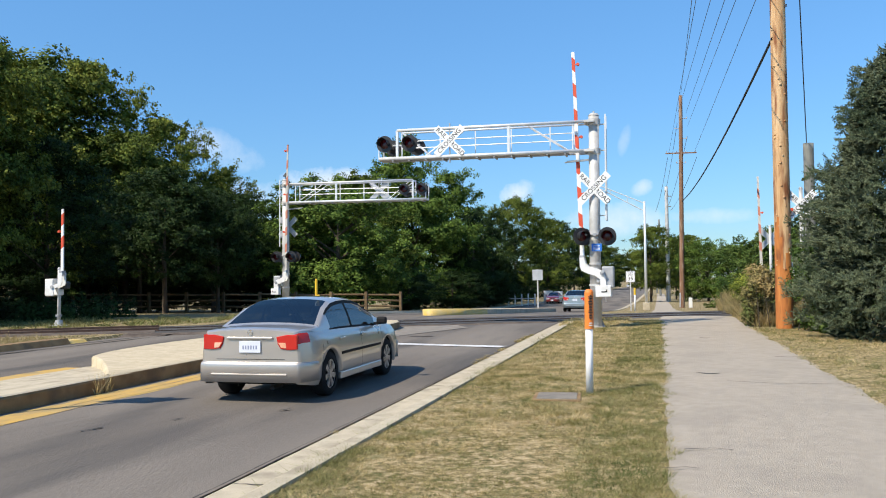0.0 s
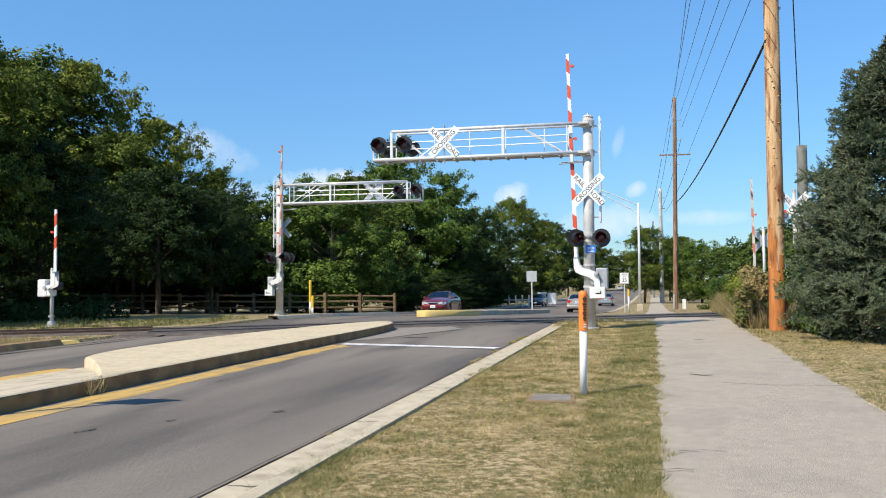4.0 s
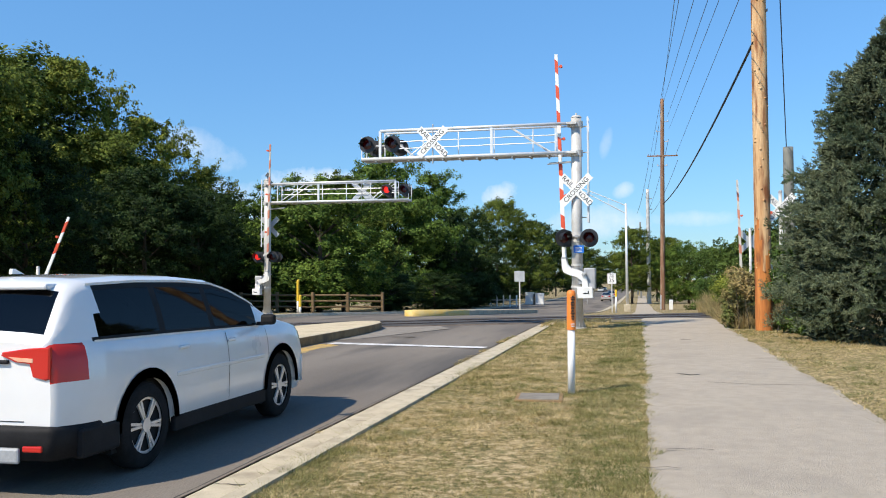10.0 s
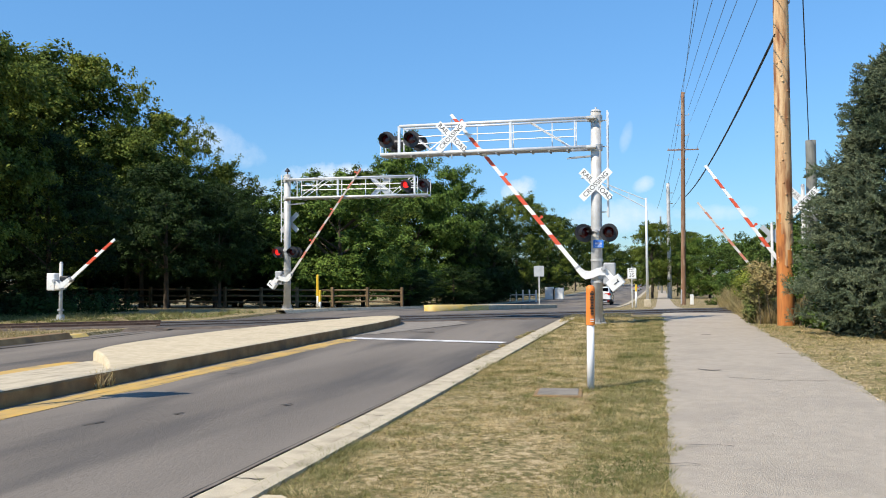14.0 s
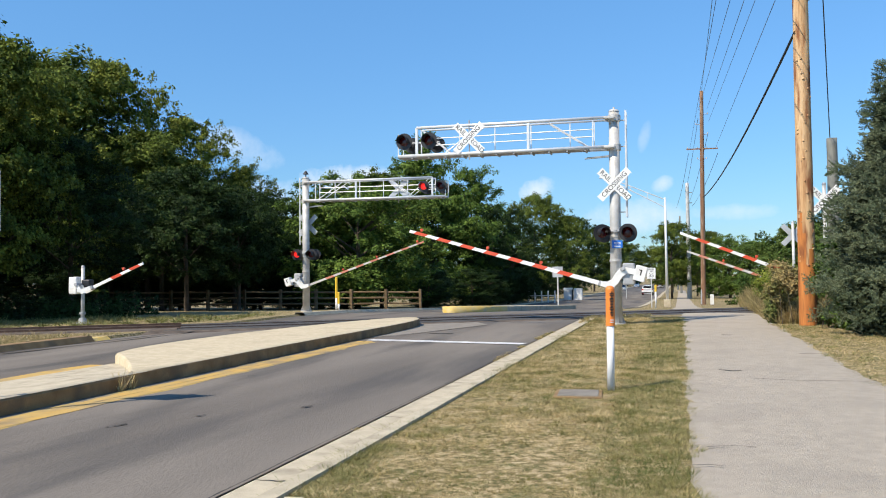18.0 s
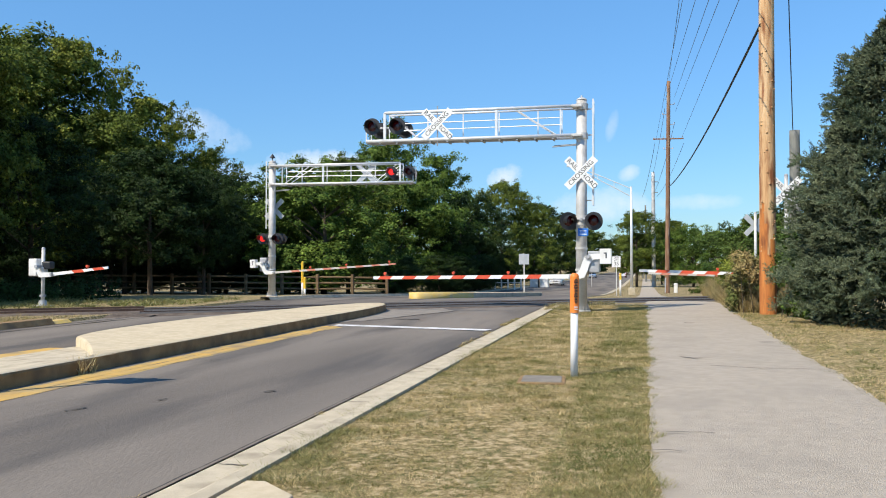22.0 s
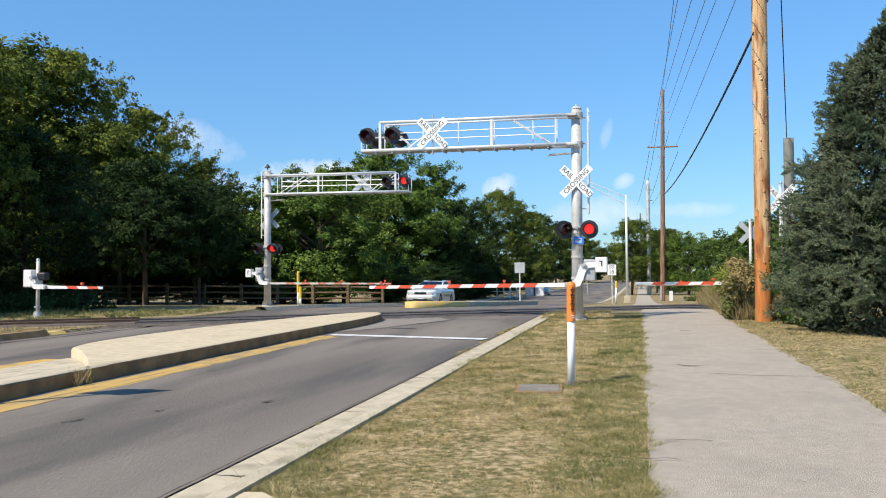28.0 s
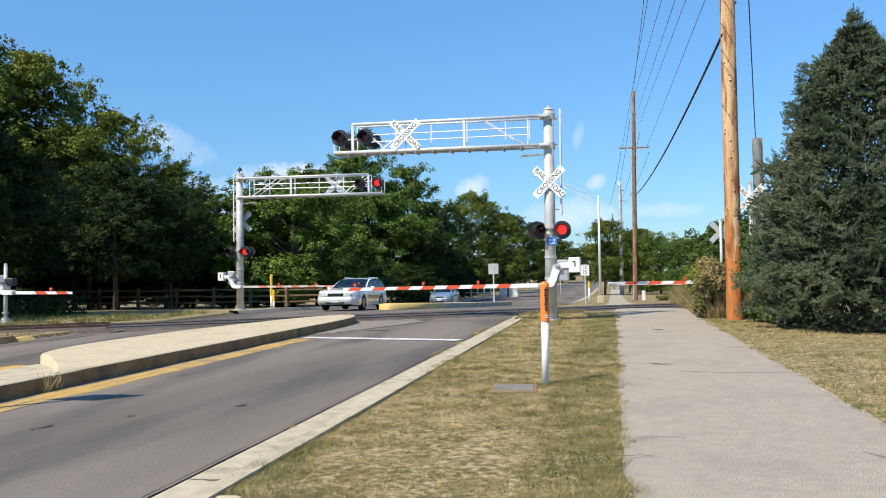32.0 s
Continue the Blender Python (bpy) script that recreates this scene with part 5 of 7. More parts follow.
            part("reflector", bm, TAIL, rb)
    else:
        box(bm, (0, yr - 0.062, rz - rh * 0.12), (W * 0.66, 0.02, 0.022), bevel=0.006)
        part("bumper_line", bm, paint, rb)
    fb = bumper(1, S["front_bumper"][0], S["front_bumper"][1], 0.03, paint, "front_bumper")
    bm = BM()
    box(bm, (0, yf + 0.055, S["front_bumper"][0] - 0.10), (W * 0.44, 0.02, 0.06), bevel=0.01)
    part("air_intake", bm, TRIM, fb)
    bm = BM()
    box(bm, (0, yr - 0.001, rz + rh / 2 + 0.03), (W * 0.60, 0.008, 0.005))
    part("lid_seam", bm, UNDER, root)
    gw, gh, gzz = S["grille"]
    bm = BM()
    box(bm, (0, yf + 0.0, gzz), (gw, 0.04, gh), bevel=0.012)
    gr = part("grille", bm, TRIM, root, "dark grille")
    bm = BM()
    box(bm, (0, yf + 0.022, gzz + gh * 0.36), (gw * 0.96, 0.012, 0.024), bevel=0.005)
    part("grille_bar", bm, CHROME, gr)
    tw, th, tz = S["tail"]
    for s in (-1, 1):
        edge = W / 2 * (1 - S.get("tuck", 0.11)) * 0.965
        bm = BM()
        face(bm, [(s * (edge - tw * a_), tz + th * b_) for a_, b_ in S["tail_shape"]], yr + 0.012, yr - 0.018)
        tl = part("tail_lamp", bm, TAIL, root, "red tail lamp")
        bm = BM()
        face(bm, [(s * (edge - tw * a_), tz + th * b_) for a_, b_ in S["tail_pale"]], yr - 0.01, yr - 0.022)
        part("reverse_lamp", bm, AMBER, tl, "pale reversing lamp")
        hw_, hh_, hz = S["head"]
        edge = W / 2 * (1 - S.get("nose", 0.27)) * 0.965
        bm = BM()
        face(bm, [(s * (edge - hw_ * a_), hz + hh_ * b_) for a_, b_ in ((-0.02, 0.6), (0.35, 0.5), (0.75, 0.05), (1.0, -0.2), (0.96, -0.45), (0.3, -0.5), (-0.02, -0.3))], yf - 0.02, yf + 0.018)
        part("headlamp", bm, HEAD, root, "clear headlamp")
        # mirror, handles, seams, side strip
        ym, zm = yy(r3) - 0.45, float(np.interp(r3 - 0.09, *zip(*S["belt"]))) + 0.08
        bm = BM()
        box(bm, (s * (W / 2 + 0.075), ym, zm), (0.17, 0.10, 0.12), bevel=0.035)
        box(bm, (s * (W / 2 - 0.03), ym + 0.02, zm - 0.05), (0.08, 0.05, 0.04))
        part("door_mirror", bm, S.get("mirror", paint), root)
        zh = S["belt"][0][1] - 0.15
        for yh in S["handles"]:
            bm = BM()
            box(bm, (s * (W / 2 * 0.985 + 0.008), yh, zh), (0.025, 0.17, 0.032), bevel=0.01)
            part("door_handle", bm, paint, root)
        for ysm in S["seams"]:
            rr = ring_at(S, (ysm - yr) / (yf - yr), W, H, yr, yf, axles, R, low)[1][1:6]
            raw("door_seam", [(s * (x + 0.003), ysm + d, z) for x, z in rr for d in (-0.004, 0.004)],
                [(2 * i, 2 * i + 1, 2 * i + 3, 2 * i + 2) for i in range(len(rr) - 1)], UNDER, root)
        bm = BM()
        box(bm, (s * (W / 2 * 0.998), 0, S["mid"] + 0.06), (0.014, wb - 2.5 * R, 0.04), bevel=0.006)
        part("rub_strip", bm, S.get("strip", paint), root)
        bm = BM()
        box(bm, (s * (W / 2 * 0.965), 0, low + 0.04), (0.06, wb - 2.34 * R, 0.10 if not clad else 0.15), bevel=0.015)
        part("sill", bm, TRIM if clad else paint, root)
        if clad:
            arch = R * 1.15
            ya, yb = yr + 0.16, -wb / 2 - arch * 0.98
            bm = BM()
            box(bm, (s * (W / 2 * 0.955), (ya + yb) / 2, low + 0.11), (0.10, yb - ya, 0.24), bevel=0.03)
            part("cladding", bm, TRIM, root, "black lower cladding")
            for ax in axles:
                bm = BM()
                na = 16
                for i in range(na):
                    t0, t1 = math.pi * i / na, math.pi * (i + 1) / na
                    pts = [(s * (W / 2 * 1.004), ax + q_ * math.cos(t), R + q_ * math.sin(t)) for q_, t in ((arch * 0.96, t0), (arch * 1.17, t0), (arch * 1.17, t1), (arch * 0.96, t1))]
                    bm.faces.new([bm.verts.new(p) for p in pts])
                bmesh.ops.solidify(bm, geom=bm.faces[:], thickness=0.03 * s)
                part("arch_trim", bm, TRIM, root)
    for y, zz, nrm in ((yr - 0.014, S["plate_z"], -1), (yf + 0.068, S["plate_f"], 1)):
        bm = BM()
        box(bm, (0, y, zz), (0.31, 0.012, 0.155), bevel=0.004)
        pl = part("number_plate", bm, PLATE, root, "plain number plate")
        bm = BM()
        for i in range(6):
            box(bm, (-0.095 + 0.038 * i, y + 0.0072 * nrm, zz - 0.008), (0.018, 0.002, 0.05))
        part("text_bar", bm, PLATE_INK, pl)
    bm = BM()
    box(bm, (0, yr - 0.012, S["plate_z"] + 0.115), (0.66 if not clad else 0.9, 0.03, 0.03), bevel=0.01)
    part("trunk_garnish", bm, S.get("garnish", paint), root)
    bm = BM()
    rod(bm, (0, yr - 0.012, S["plate_z"] + 0.19), (0, yr + 0.004, S["plate_z"] + 0.19), 0.04, 0.04, 14)
    part("badge", bm, CHROME, root, "plain chrome badge")
    for s in (-1, 1):
        for y in (yy(r2) - 0.62, yy(r1) + 0.42):
            bm = BM()
            box(bm, (s * W * 0.2, y, low + 0.60), (W * 0.28, 0.16, 0.56), Matrix.Rotation(radians(14), 3, "X"), bevel=0.05)
            box(bm, (s * W * 0.2, y - 0.08, low + 0.94), (0.25, 0.1, 0.16), bevel=0.04)
            part("seat", bm, SEAT, root)
    zd = float(np.interp(r3 - 0.05, *zip(*S["belt"]))) - 0.10
    bm = BM()
    box(bm, (0, yy(r3) - 0.45, zd), (W * 0.78, 0.45, 0.12), bevel=0.04)
    part("dashboard", bm, SEAT, root)
    if S.get("shelf", True):
        bm = BM()
        box(bm, (0, yy(r0) + 0.42, S["belt"][0][1] - 0.03), (W * 0.74, 0.5, 0.03), bevel=0.01)
        part("parcel_shelf", bm, SEAT, root)
        for s in (-1, 1):
            bm = BM()
            box(bm, (s * W * 0.22, yy(r0) + 0.36, S["belt"][0][1] + 0.01), (0.34, 0.24, 0.05), bevel=0.02)
            part("speaker", bm, WHITE, root, "pale papers on the rear shelf")
    bm = BM()
    rod(bm, (0.30, yr + 0.02, low + 0.0), (0.30, yr + 0.35, low + 0.0), 0.03, 0.03, 10)
    part("exhaust", bm, UNDER, root)
    if S.get("bright_line"):
        a, b = S["windows"][0][0] - 0.014, S["windows"][-1][1] + 0.012
        for s in (-1, 1):
            for row in (6, 10):
                v = []
                for i in range(25):
                    lo = a + (0.02 if row == 10 else 0.0)
                    y, rr = ring_at(S, lo + (b - lo) * i / 24, W, H, yr, yf, axles, R, low)
                    x, z = rr[row]
                    v += [(s * (x + 0.006), y, z - 0.011), (s * (x + 0.006), y, z + 0.011)]
                raw("window_line", v, [(2 * i, 2 * i + 1, 2 * i + 3, 2 * i + 2) for i in range(24)], ALUMINIUM, root, "bright strip round the side windows")
    wt = W / 2 * S.get("roof_w", 0.68)
    if S.get("rack"):
        for s in (-1, 1):
            bm = BM()
            rod(bm, (s * wt * 0.85, yy(r1) + 0.2, H + 0.05), (s * wt * 0.85, yy(r2) - 0.3, H + 0.05), 0.02, seg=8)
            for y in (yy(r1) + 0.25, yy(r2) - 0.35, (yy(r1) + yy(r2)) / 2):
                box(bm, (s * wt * 0.85, y, H + 0.02), (0.03, 0.06, 0.07))
            part("roof_rail", bm, S["rack"], root)
    if S.get("wood"):
        for s in (-1, 1):
            bm = BM()
            box(bm, (s * (W / 2 * 0.999), -0.1, S["mid"] + 0.03), (0.014, L * 0.34, 0.16))
            part("side_panel", bm, S["wood"], root, "woodgrain side panel")
    if clad:
        bm = BM()
        a = Vector((0.12, yy(r0) - 0.012, S["belt"][0][1] + 0.10))
        rod(bm, a, a + Vector((-0.44, 0.02, 0.03)), 0.012, seg=6)
        part("rear_wiper", bm, TRIM, root)
        bm = BM()
        box(bm, (0, yy(r1) + 0.02, H - 0.075), (W * 0.60, 0.16, 0.05), bevel=0.02)
        part("spoiler", bm, paint, root)
        bm = BM()
        prism(bm, [(-0.08, 0.0), (0.07, 0.0), (-0.04, 0.045), (-0.07, 0.045)], -0.015, 0.015)
        bmesh.ops.transform(bm, matrix=Matrix.Translation((0, yy(r1) + 0.32, H + 0.03)) @ Matrix.Rotation(radians(90), 4, "Z"), verts=bm.verts)
        part("antenna_fin", bm, paint, root)
    wheels = [wheel(root, sx_ * (W / 2 - 0.12), y, R, 0.2, S["spokes"], S.get("rim", ALLOY), S.get("spoke_w", 0.13)) for sx_ in (-1, 1) for y in axles]
    return root, wheels


PLATE_INK = material("plate_ink", [(0.22, 0.25, 0.38), (0.28, 0.31, 0.42)], 0.6, bump=0.0)
SEDAN = dict(L=4.45, W=1.70, tuck=0.15, H=1.42, wb=2.62, R=0.305, clear=0.20, mid=0.50, shift=0.03,
             top=[(0, 0.985), (0.02, 1.005), (0.09, 1.02), (0.135, 1.03), (0.19, 1.16), (0.25, 1.29), (0.31, 1.37), (0.38, 1.40), (0.45, 1.405), (0.52, 1.385), (0.575, 1.33), (0.65, 1.19), (0.72, 1.05), (0.765, 0.965), (0.80, 0.93), (0.88, 0.86), (0.95, 0.77), (0.985, 0.69), (1, 0.62)],
             belt=[(0, 0.97), (0.3, 0.955), (0.75, 0.90), (0.8, 0.90), (1, 0.9)],
             house=(0.135, 0.315, 0.535, 0.765), roof_w=0.69, windows=((0.225, 0.415), (0.435, 0.675)),
             handles=(0.05, -0.85), seams=(0.98, -0.02), tail_shape=((0, 0.5), (0.5, 0.5), (1.0, 0.36), (0.94, -0.1), (0.8, -0.42), (0.4, -0.5), (0, -0.46)), tail_pale=((0.55, -0.02), (0.9, -0.02), (0.76, -0.34), (0.52, -0.38)),
             tail=(0.31, 0.21, 0.83), tail_wrap=(4, 5, 0.05), head=(0.34, 0.13, 0.64), head_wrap=(4, 5, 0.94, 1.0), grille=(0.62, 0.10, 0.64),
             plate_z=0.77, plate_f=0.44, bumper=(0.43, 0.30), front_bumper=(0.40, 0.30), spokes=7)
SUV = dict(L=4.92, W=1.93, H=1.66, wb=2.82, R=0.37, clear=0.27, mid=0.70, shift=-0.03, cladding=True, tuck=0.13,
           top=[(0, 1.15), (0.012, 1.22), (0.03, 1.36), (0.055, 1.53), (0.075, 1.60), (0.11, 1.635), (0.25, 1.66), (0.42, 1.655), (0.53, 1.625), (0.60, 1.55), (0.68, 1.41), (0.75, 1.24), (0.79, 1.16), (0.86, 1.10), (0.94, 1.02), (0.98, 0.92), (1, 0.82)],
           belt=[(0, 1.15), (0.3, 1.13), (0.75, 1.09), (1, 1.09)],
           house=(0.012, 0.060, 0.555, 0.775), roof_w=0.71, windows=((0.10, 0.285), (0.305, 0.475), (0.495, 0.69)), shelf=False,
           rim=material("bright_alloy", [(0.62, 0.62, 0.63), (0.74, 0.74, 0.75)], 0.3, 0.5, scale=9, bump=0.0), handles=(0.15, -0.80), seams=(1.05, 0.08), tail_shape=((0, 0.55), (0.45, 0.5), (1.0, 0.34), (1.02, 0.22), (0.72, -0.02), (0.40, -0.08), (0.33, -0.6), (0.1, -0.7), (0, -0.66)), tail_pale=((0.34, 0.12), (0.86, 0.17), (0.66, 0.0), (0.34, -0.04)),
           tail=(0.42, 0.20, 1.02), tail_wrap=(3, 5, 0.062), head=(0.40, 0.12, 0.90), head_wrap=(4, 6, 0.92, 1.0), grille=(0.9, 0.16, 0.84),
           plate_z=0.90, plate_f=0.56, bumper=(0.41, 0.25), front_bumper=(0.52, 0.34), spoke_w=0.07, bright_line=True, spokes=6, rear_glass=DARK_GLASS, garnish=TRIM, mirror=TRIM)
WAGON = dict(L=5.30, W=1.93, H=1.45, wb=2.88, R=0.34, clear=0.22, mid=0.56, shift=-0.05,
             top=[(0, 0.98), (0.01, 1.05), (0.03, 1.20), (0.06, 1.36), (0.085, 1.42), (0.2, 1.455), (0.36, 1.455), (0.44, 1.42), (0.50, 1.34), (0.58, 1.16), (0.645, 1.0), (0.68, 0.965), (0.8, 0.93), (0.92, 0.88), (0.98, 0.78), (1, 0.70)],
             belt=[(0, 0.96), (0.3, 0.955), (0.7, 0.93), (1, 0.93)],
             house=(0.008, 0.085, 0.455, 0.665), roof_w=0.72, windows=((0.07, 0.24), (0.255, 0.40), (0.415, 0.59)), shelf=False,
             handles=(-0.1, -1.0), seams=(0.80, -0.25), tail_shape=((0, 0.5), (1, 0.5), (1, -0.5), (0, -0.5)), tail_pale=((0.1, -0.1), (0.9, -0.1), (0.9, -0.4), (0.1, -0.4)),
             tail=(0.2, 0.30, 0.70), tail_wrap=(3, 4, 0.03), head=(0.46, 0.13, 0.70), head_wrap=(4, 5, 0.95, 1.0), grille=(0.72, 0.15, 0.70),
             plate_z=0.66, plate_f=0.44, bumper=(0.45, 0.24), front_bumper=(0.44, 0.26), spokes=9, rack=CHROME,
             wood=material("woodgrain_panel", [(0.36, 0.22, 0.11), (0.48, 0.33, 0.19)], 0.45, scale=3, fine=30, stretch=(1, 0.1, 1), bump=0.05))

silver = car_paint("silver_paint", (0.50, 0.455, 0.405), 0.45)
maroon = car_paint("red_paint", (0.18, 0.012, 0.016), 0.3)
graphite = car_paint("graphite_paint", (0.045, 0.046, 0.055), 0.5)
pearl = car_paint("white_paint", (0.76, 0.76, 0.75), 0.0)
cream = car_paint("ivory_paint", (0.70, 0.69, 0.65), 0.0)
sky_silver = car_paint("pale_blue_paint", (0.33, 0.41, 0.50), 0.5)
teal_silver = car_paint("pale_teal_paint", (0.36, 0.42, 0.44), 0.5)
COMPACT = dict(SEDAN, L=4.28, W=1.66, top=[(s, z * 0.95) for s, z in SEDAN["top"]], belt=[(s, z * 0.95) for s, z in SEDAN["belt"]], tail=(0.30, 0.20, 0.80), plate_z=0.74, strip=TRIM, mirror=TRIM, wb=2.55, H=1.35, bumper=(0.41, 0.27))
CARS = {}
CARS["silver"] = build_car("sedan", "silver four-door sedan driving towards the crossing", COMPACT, silver)
CARS["red"] = build_car("sedan", "dark red four-door sedan with pale headlamps", dict(SEDAN, head=(0.40, 0.15, 0.65), spokes=6), maroon)
CARS["grey"] = build_car("sedan", "graphite grey four-door sedan with a wide grille", dict(SEDAN, L=4.55, W=1.75, head=(0.42, 0.12, 0.65), grille=(0.75, 0.13, 0.63), spokes=10), graphite)
CARS["suv"] = build_car("suv", "white sport utility vehicle with privacy glass", SUV, pearl)
CARS["wagon"] = build_car("station_wagon", "white station wagon with woodgrain sides and a roof rack", WAGON, cream)
CARS["blue"] = build_car("sedan", "pale blue sedan waiting behind the wagon", dict(SEDAN, spokes=6), sky_silver)
CARS["lead"] = build_car("sedan", "pale green-grey sedan driving away", dict(SEDAN, spokes=6), teal_silver)


# ---------------------------------------------------------------- plants
MAPLE = leaf_material("maple_leaves", (0.038, 0.066, 0.010), (0.160, 0.200, 0.030))
MAPLE_LIT = leaf_material("light_maple_leaves", (0.040, 0.082, 0.012), (0.155, 0.230, 0.038))
# dark green lowered further, to put the wood's shade into the leaf colour
DARK_SHADED_LEAF = leaf_material("dark_shaded_leaves", (0.010, 0.025, 0.006), (0.040, 0.072, 0.016))
OLIVE = leaf_material("olive_leaves", (0.055, 0.085, 0.012), (0.235, 0.262, 0.038))
SHRUB = leaf_material("shrub_leaves", (0.04, 0.08, 0.015), (0.12, 0.17, 0.035))
VINE = leaf_material("vine_leaves", (0.09, 0.12, 0.03), (0.33, 0.25, 0.11), 0.5)
NEEDLE = material("spruce_needles", [(0.075, 0.108, 0.056), (0.185, 0.215, 0.125)], 0.7, scale=0.9, fine=5, bump=0.0, per="island", spread=0.35, spec=0.2, trans=0.08)


def leaves(name, pos, nrm, size, mat, parent, seed=0, aspect=0.62, label=""):
    """Many small leaves: pos and nrm are n x 3 arrays; each leaf is a folded lozenge of its own."""
    rng = np.random.default_rng(seed)
    n = len(pos)
    nrm = nrm / np.maximum(np.linalg.norm(nrm, axis=1, keepdims=True), 1e-6)
    t = rng.normal(size=(n, 3))
    t -= nrm * np.sum(t * nrm, axis=1, keepdims=True)
    t /= np.maximum(np.linalg.norm(t, axis=1, keepdims=True), 1e-6)
    b = np.cross(nrm, t)
    s = (size * rng.uniform(0.6, 1.35, n))[:, None]
    quad = np.stack([pos - t * s * 0.5, pos - b * s * 0.5 * aspect + nrm * s * 0.1, pos + t * s * 0.5, pos + b * s * 0.5 * aspect + nrm * s * 0.1], axis=1)
    me = bpy.data.meshes.new(name)
    me.vertices.add(4 * n)
    me.vertices.foreach_set("co", quad.reshape(-1).astype(np.float32))
    me.loops.add(4 * n)
    me.loops.foreach_set("vertex_index", np.arange(4 * n, dtype=np.int32))
    me.polygons.add(n)
    me.polygons.foreach_set("loop_start", np.arange(0, 4 * n, 4, dtype=np.int32))
    me.update(calc_edges=True)
    me.materials.append(mat)
    ob = new(name, me)
    if parent is not None:
        ob.parent = parent
    if label:
        ob["label"] = label
    return ob


def crown_points(rng, h, r, base, clumps, per, spread, peak):
    """Leafy sprays in an uneven crown: each spray is a drooping wedge that points outwards; peak sharpens the top."""
    P, Nn = [], []
    off = rng.uniform(0, 50)
    limbs = max(12, clumps // 11)
    for _ in range(limbs):
        u = rng.uniform(0, 1)
        a = rng.uniform(0, 2 * math.pi)
        z = base + (h - base) * u
        full = (1 - abs(2 * (0.06 + 0.94 * u) ** (0.95 - 0.25 * peak) - 1) ** 2.3) ** 0.55
        egg = full * (1 - 0.62 * peak * u ** 1.5)
        c, s = math.cos(a), math.sin(a)
        lobe = 1 + 0.42 * noise.noise((c * 1.5 + off, s * 1.5, u * 3.2)) + 0.26 * noise.noise((c * 3.6, s * 3.6 + off, u * 8.0))
        rr = r * egg * lobe * (rng.uniform(0.10, 1.0) ** 0.40)
        mid = np.array([rr * c, rr * s, z])
        wide = r * rng.uniform(0.11, 0.20)
        for _ in range(11):
            k = int(per * rng.uniform(0.5, 1.5))
            at = mid + rng.normal(size=3) * wide * np.array([1, 1, 0.42])
            out = np.array([c, s, 0.05 + 0.75 * u * u]) + rng.normal(size=3) * 0.5
            out /= np.linalg.norm(out)
            ln = spread * rng.uniform(0.5, 1.3)
            f = rng.uniform(0, 1, (k, 1)) ** 0.8
            wob = rng.normal(size=(k, 3)) * (0.36 * spread * (1.05 - 0.55 * f)) * np.array([1.1, 1.1, 0.7])
            q = at + out * ln * (f - 0.45) + wob
            q[:, 2] -= (f[:, 0] ** 2) * ln * 0.10
            P.append(q)
            Nn.append(wob * 0.6 / spread + np.array([c * 0.40, s * 0.40, 0.72]) + rng.normal(size=(k, 3)) * 0.42)
    return np.concatenate(P), np.concatenate(Nn)


def tree(name, seed, h, r, base, clumps, per, size, mat, label, spread=0.62, trunk=0.22, peak=0.0):
    rng = np.random.default_rng(seed)
    root = thing(name, Matrix(), label, "tree", "trees")
    bm = BM()
    rnd = random.Random(seed)
    rod(bm, (0, 0, -0.3), (0.05, 0.03, h * 0.35), trunk, trunk * 0.7, 10)
    rod(bm, (0.05, 0.03, h * 0.35), (0.1, -0.05, h * 0.8), trunk * 0.7, trunk * 0.2, 8)
    part("trunk", bm, BARK, root)
    for i in range(9):
        a, z = rnd.uniform(0, 6.28), h * rnd.uniform(0.22, 0.6)
        bm = BM()
        l = r * rnd.uniform(0.5, 0.85)
        rod(bm, (0.05, 0, z), (l * math.cos(a), l * math.sin(a), z + l * 0.7), trunk * 0.34, trunk * 0.08, 6)
        part("limb", bm, BARK, root)
    p, n = crown_points(rng, h, r, base, clumps, per, spread, peak)
    leaves("crown", p, n, size, mat, root, seed)
    return root


TREES = {"maple": tree("tree", 1, 12, 4.6, 2.2, 1050, 50, 0.19, MAPLE, "broad green maple tree in full leaf", 0.60),
         "light": tree("tree", 2, 9, 5.0, 0.7, 1050, 50, 0.18, MAPLE_LIT, "bright green maple with low branches", 0.58),
         "dark": tree("tree", 3, 12, 4.4, 0.9, 1000, 48, 0.20, DARK_SHADED_LEAF, "dark green tree in full leaf, darkened for shade", 0.62),
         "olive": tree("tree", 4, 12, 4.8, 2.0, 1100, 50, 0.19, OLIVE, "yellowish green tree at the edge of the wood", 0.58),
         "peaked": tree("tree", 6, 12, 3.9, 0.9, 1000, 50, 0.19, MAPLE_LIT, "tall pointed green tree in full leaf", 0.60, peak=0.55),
         "canopy": tree("tree", 7, 12, 5.0, 3.3, 900, 50, 0.20, DARK_SHADED_LEAF, "dark tree with a bare lower trunk, its leaves darkened for shade", 0.62, 0.26),
         "shrub": tree("shrub", 5, 4, 2.6, 0.0, 260, 56, 0.13, SHRUB, "dense green shrub in full leaf", 0.42, 0.08)}
TREES["shrub"]["category"] = "shrub"
placed = {}


def plant(kind, x, y, h, wide=1.0, turn=0.0, label=""):
    src = TREES[kind]
    full = 4.0 if kind == "shrub" else (9.0 if kind == "light" else 12.0)
    m = pose(x, y, gz(y) + 0.03, 0, 0, turn)
    ob = src if kind not in placed else copy_thing(src, m)
    placed[kind] = 1
    ob.matrix_basis = m
    ob.scale = (h / full * wide, h / full * wide, h / full)
    if label:
        ob["label"] = label
    return ob


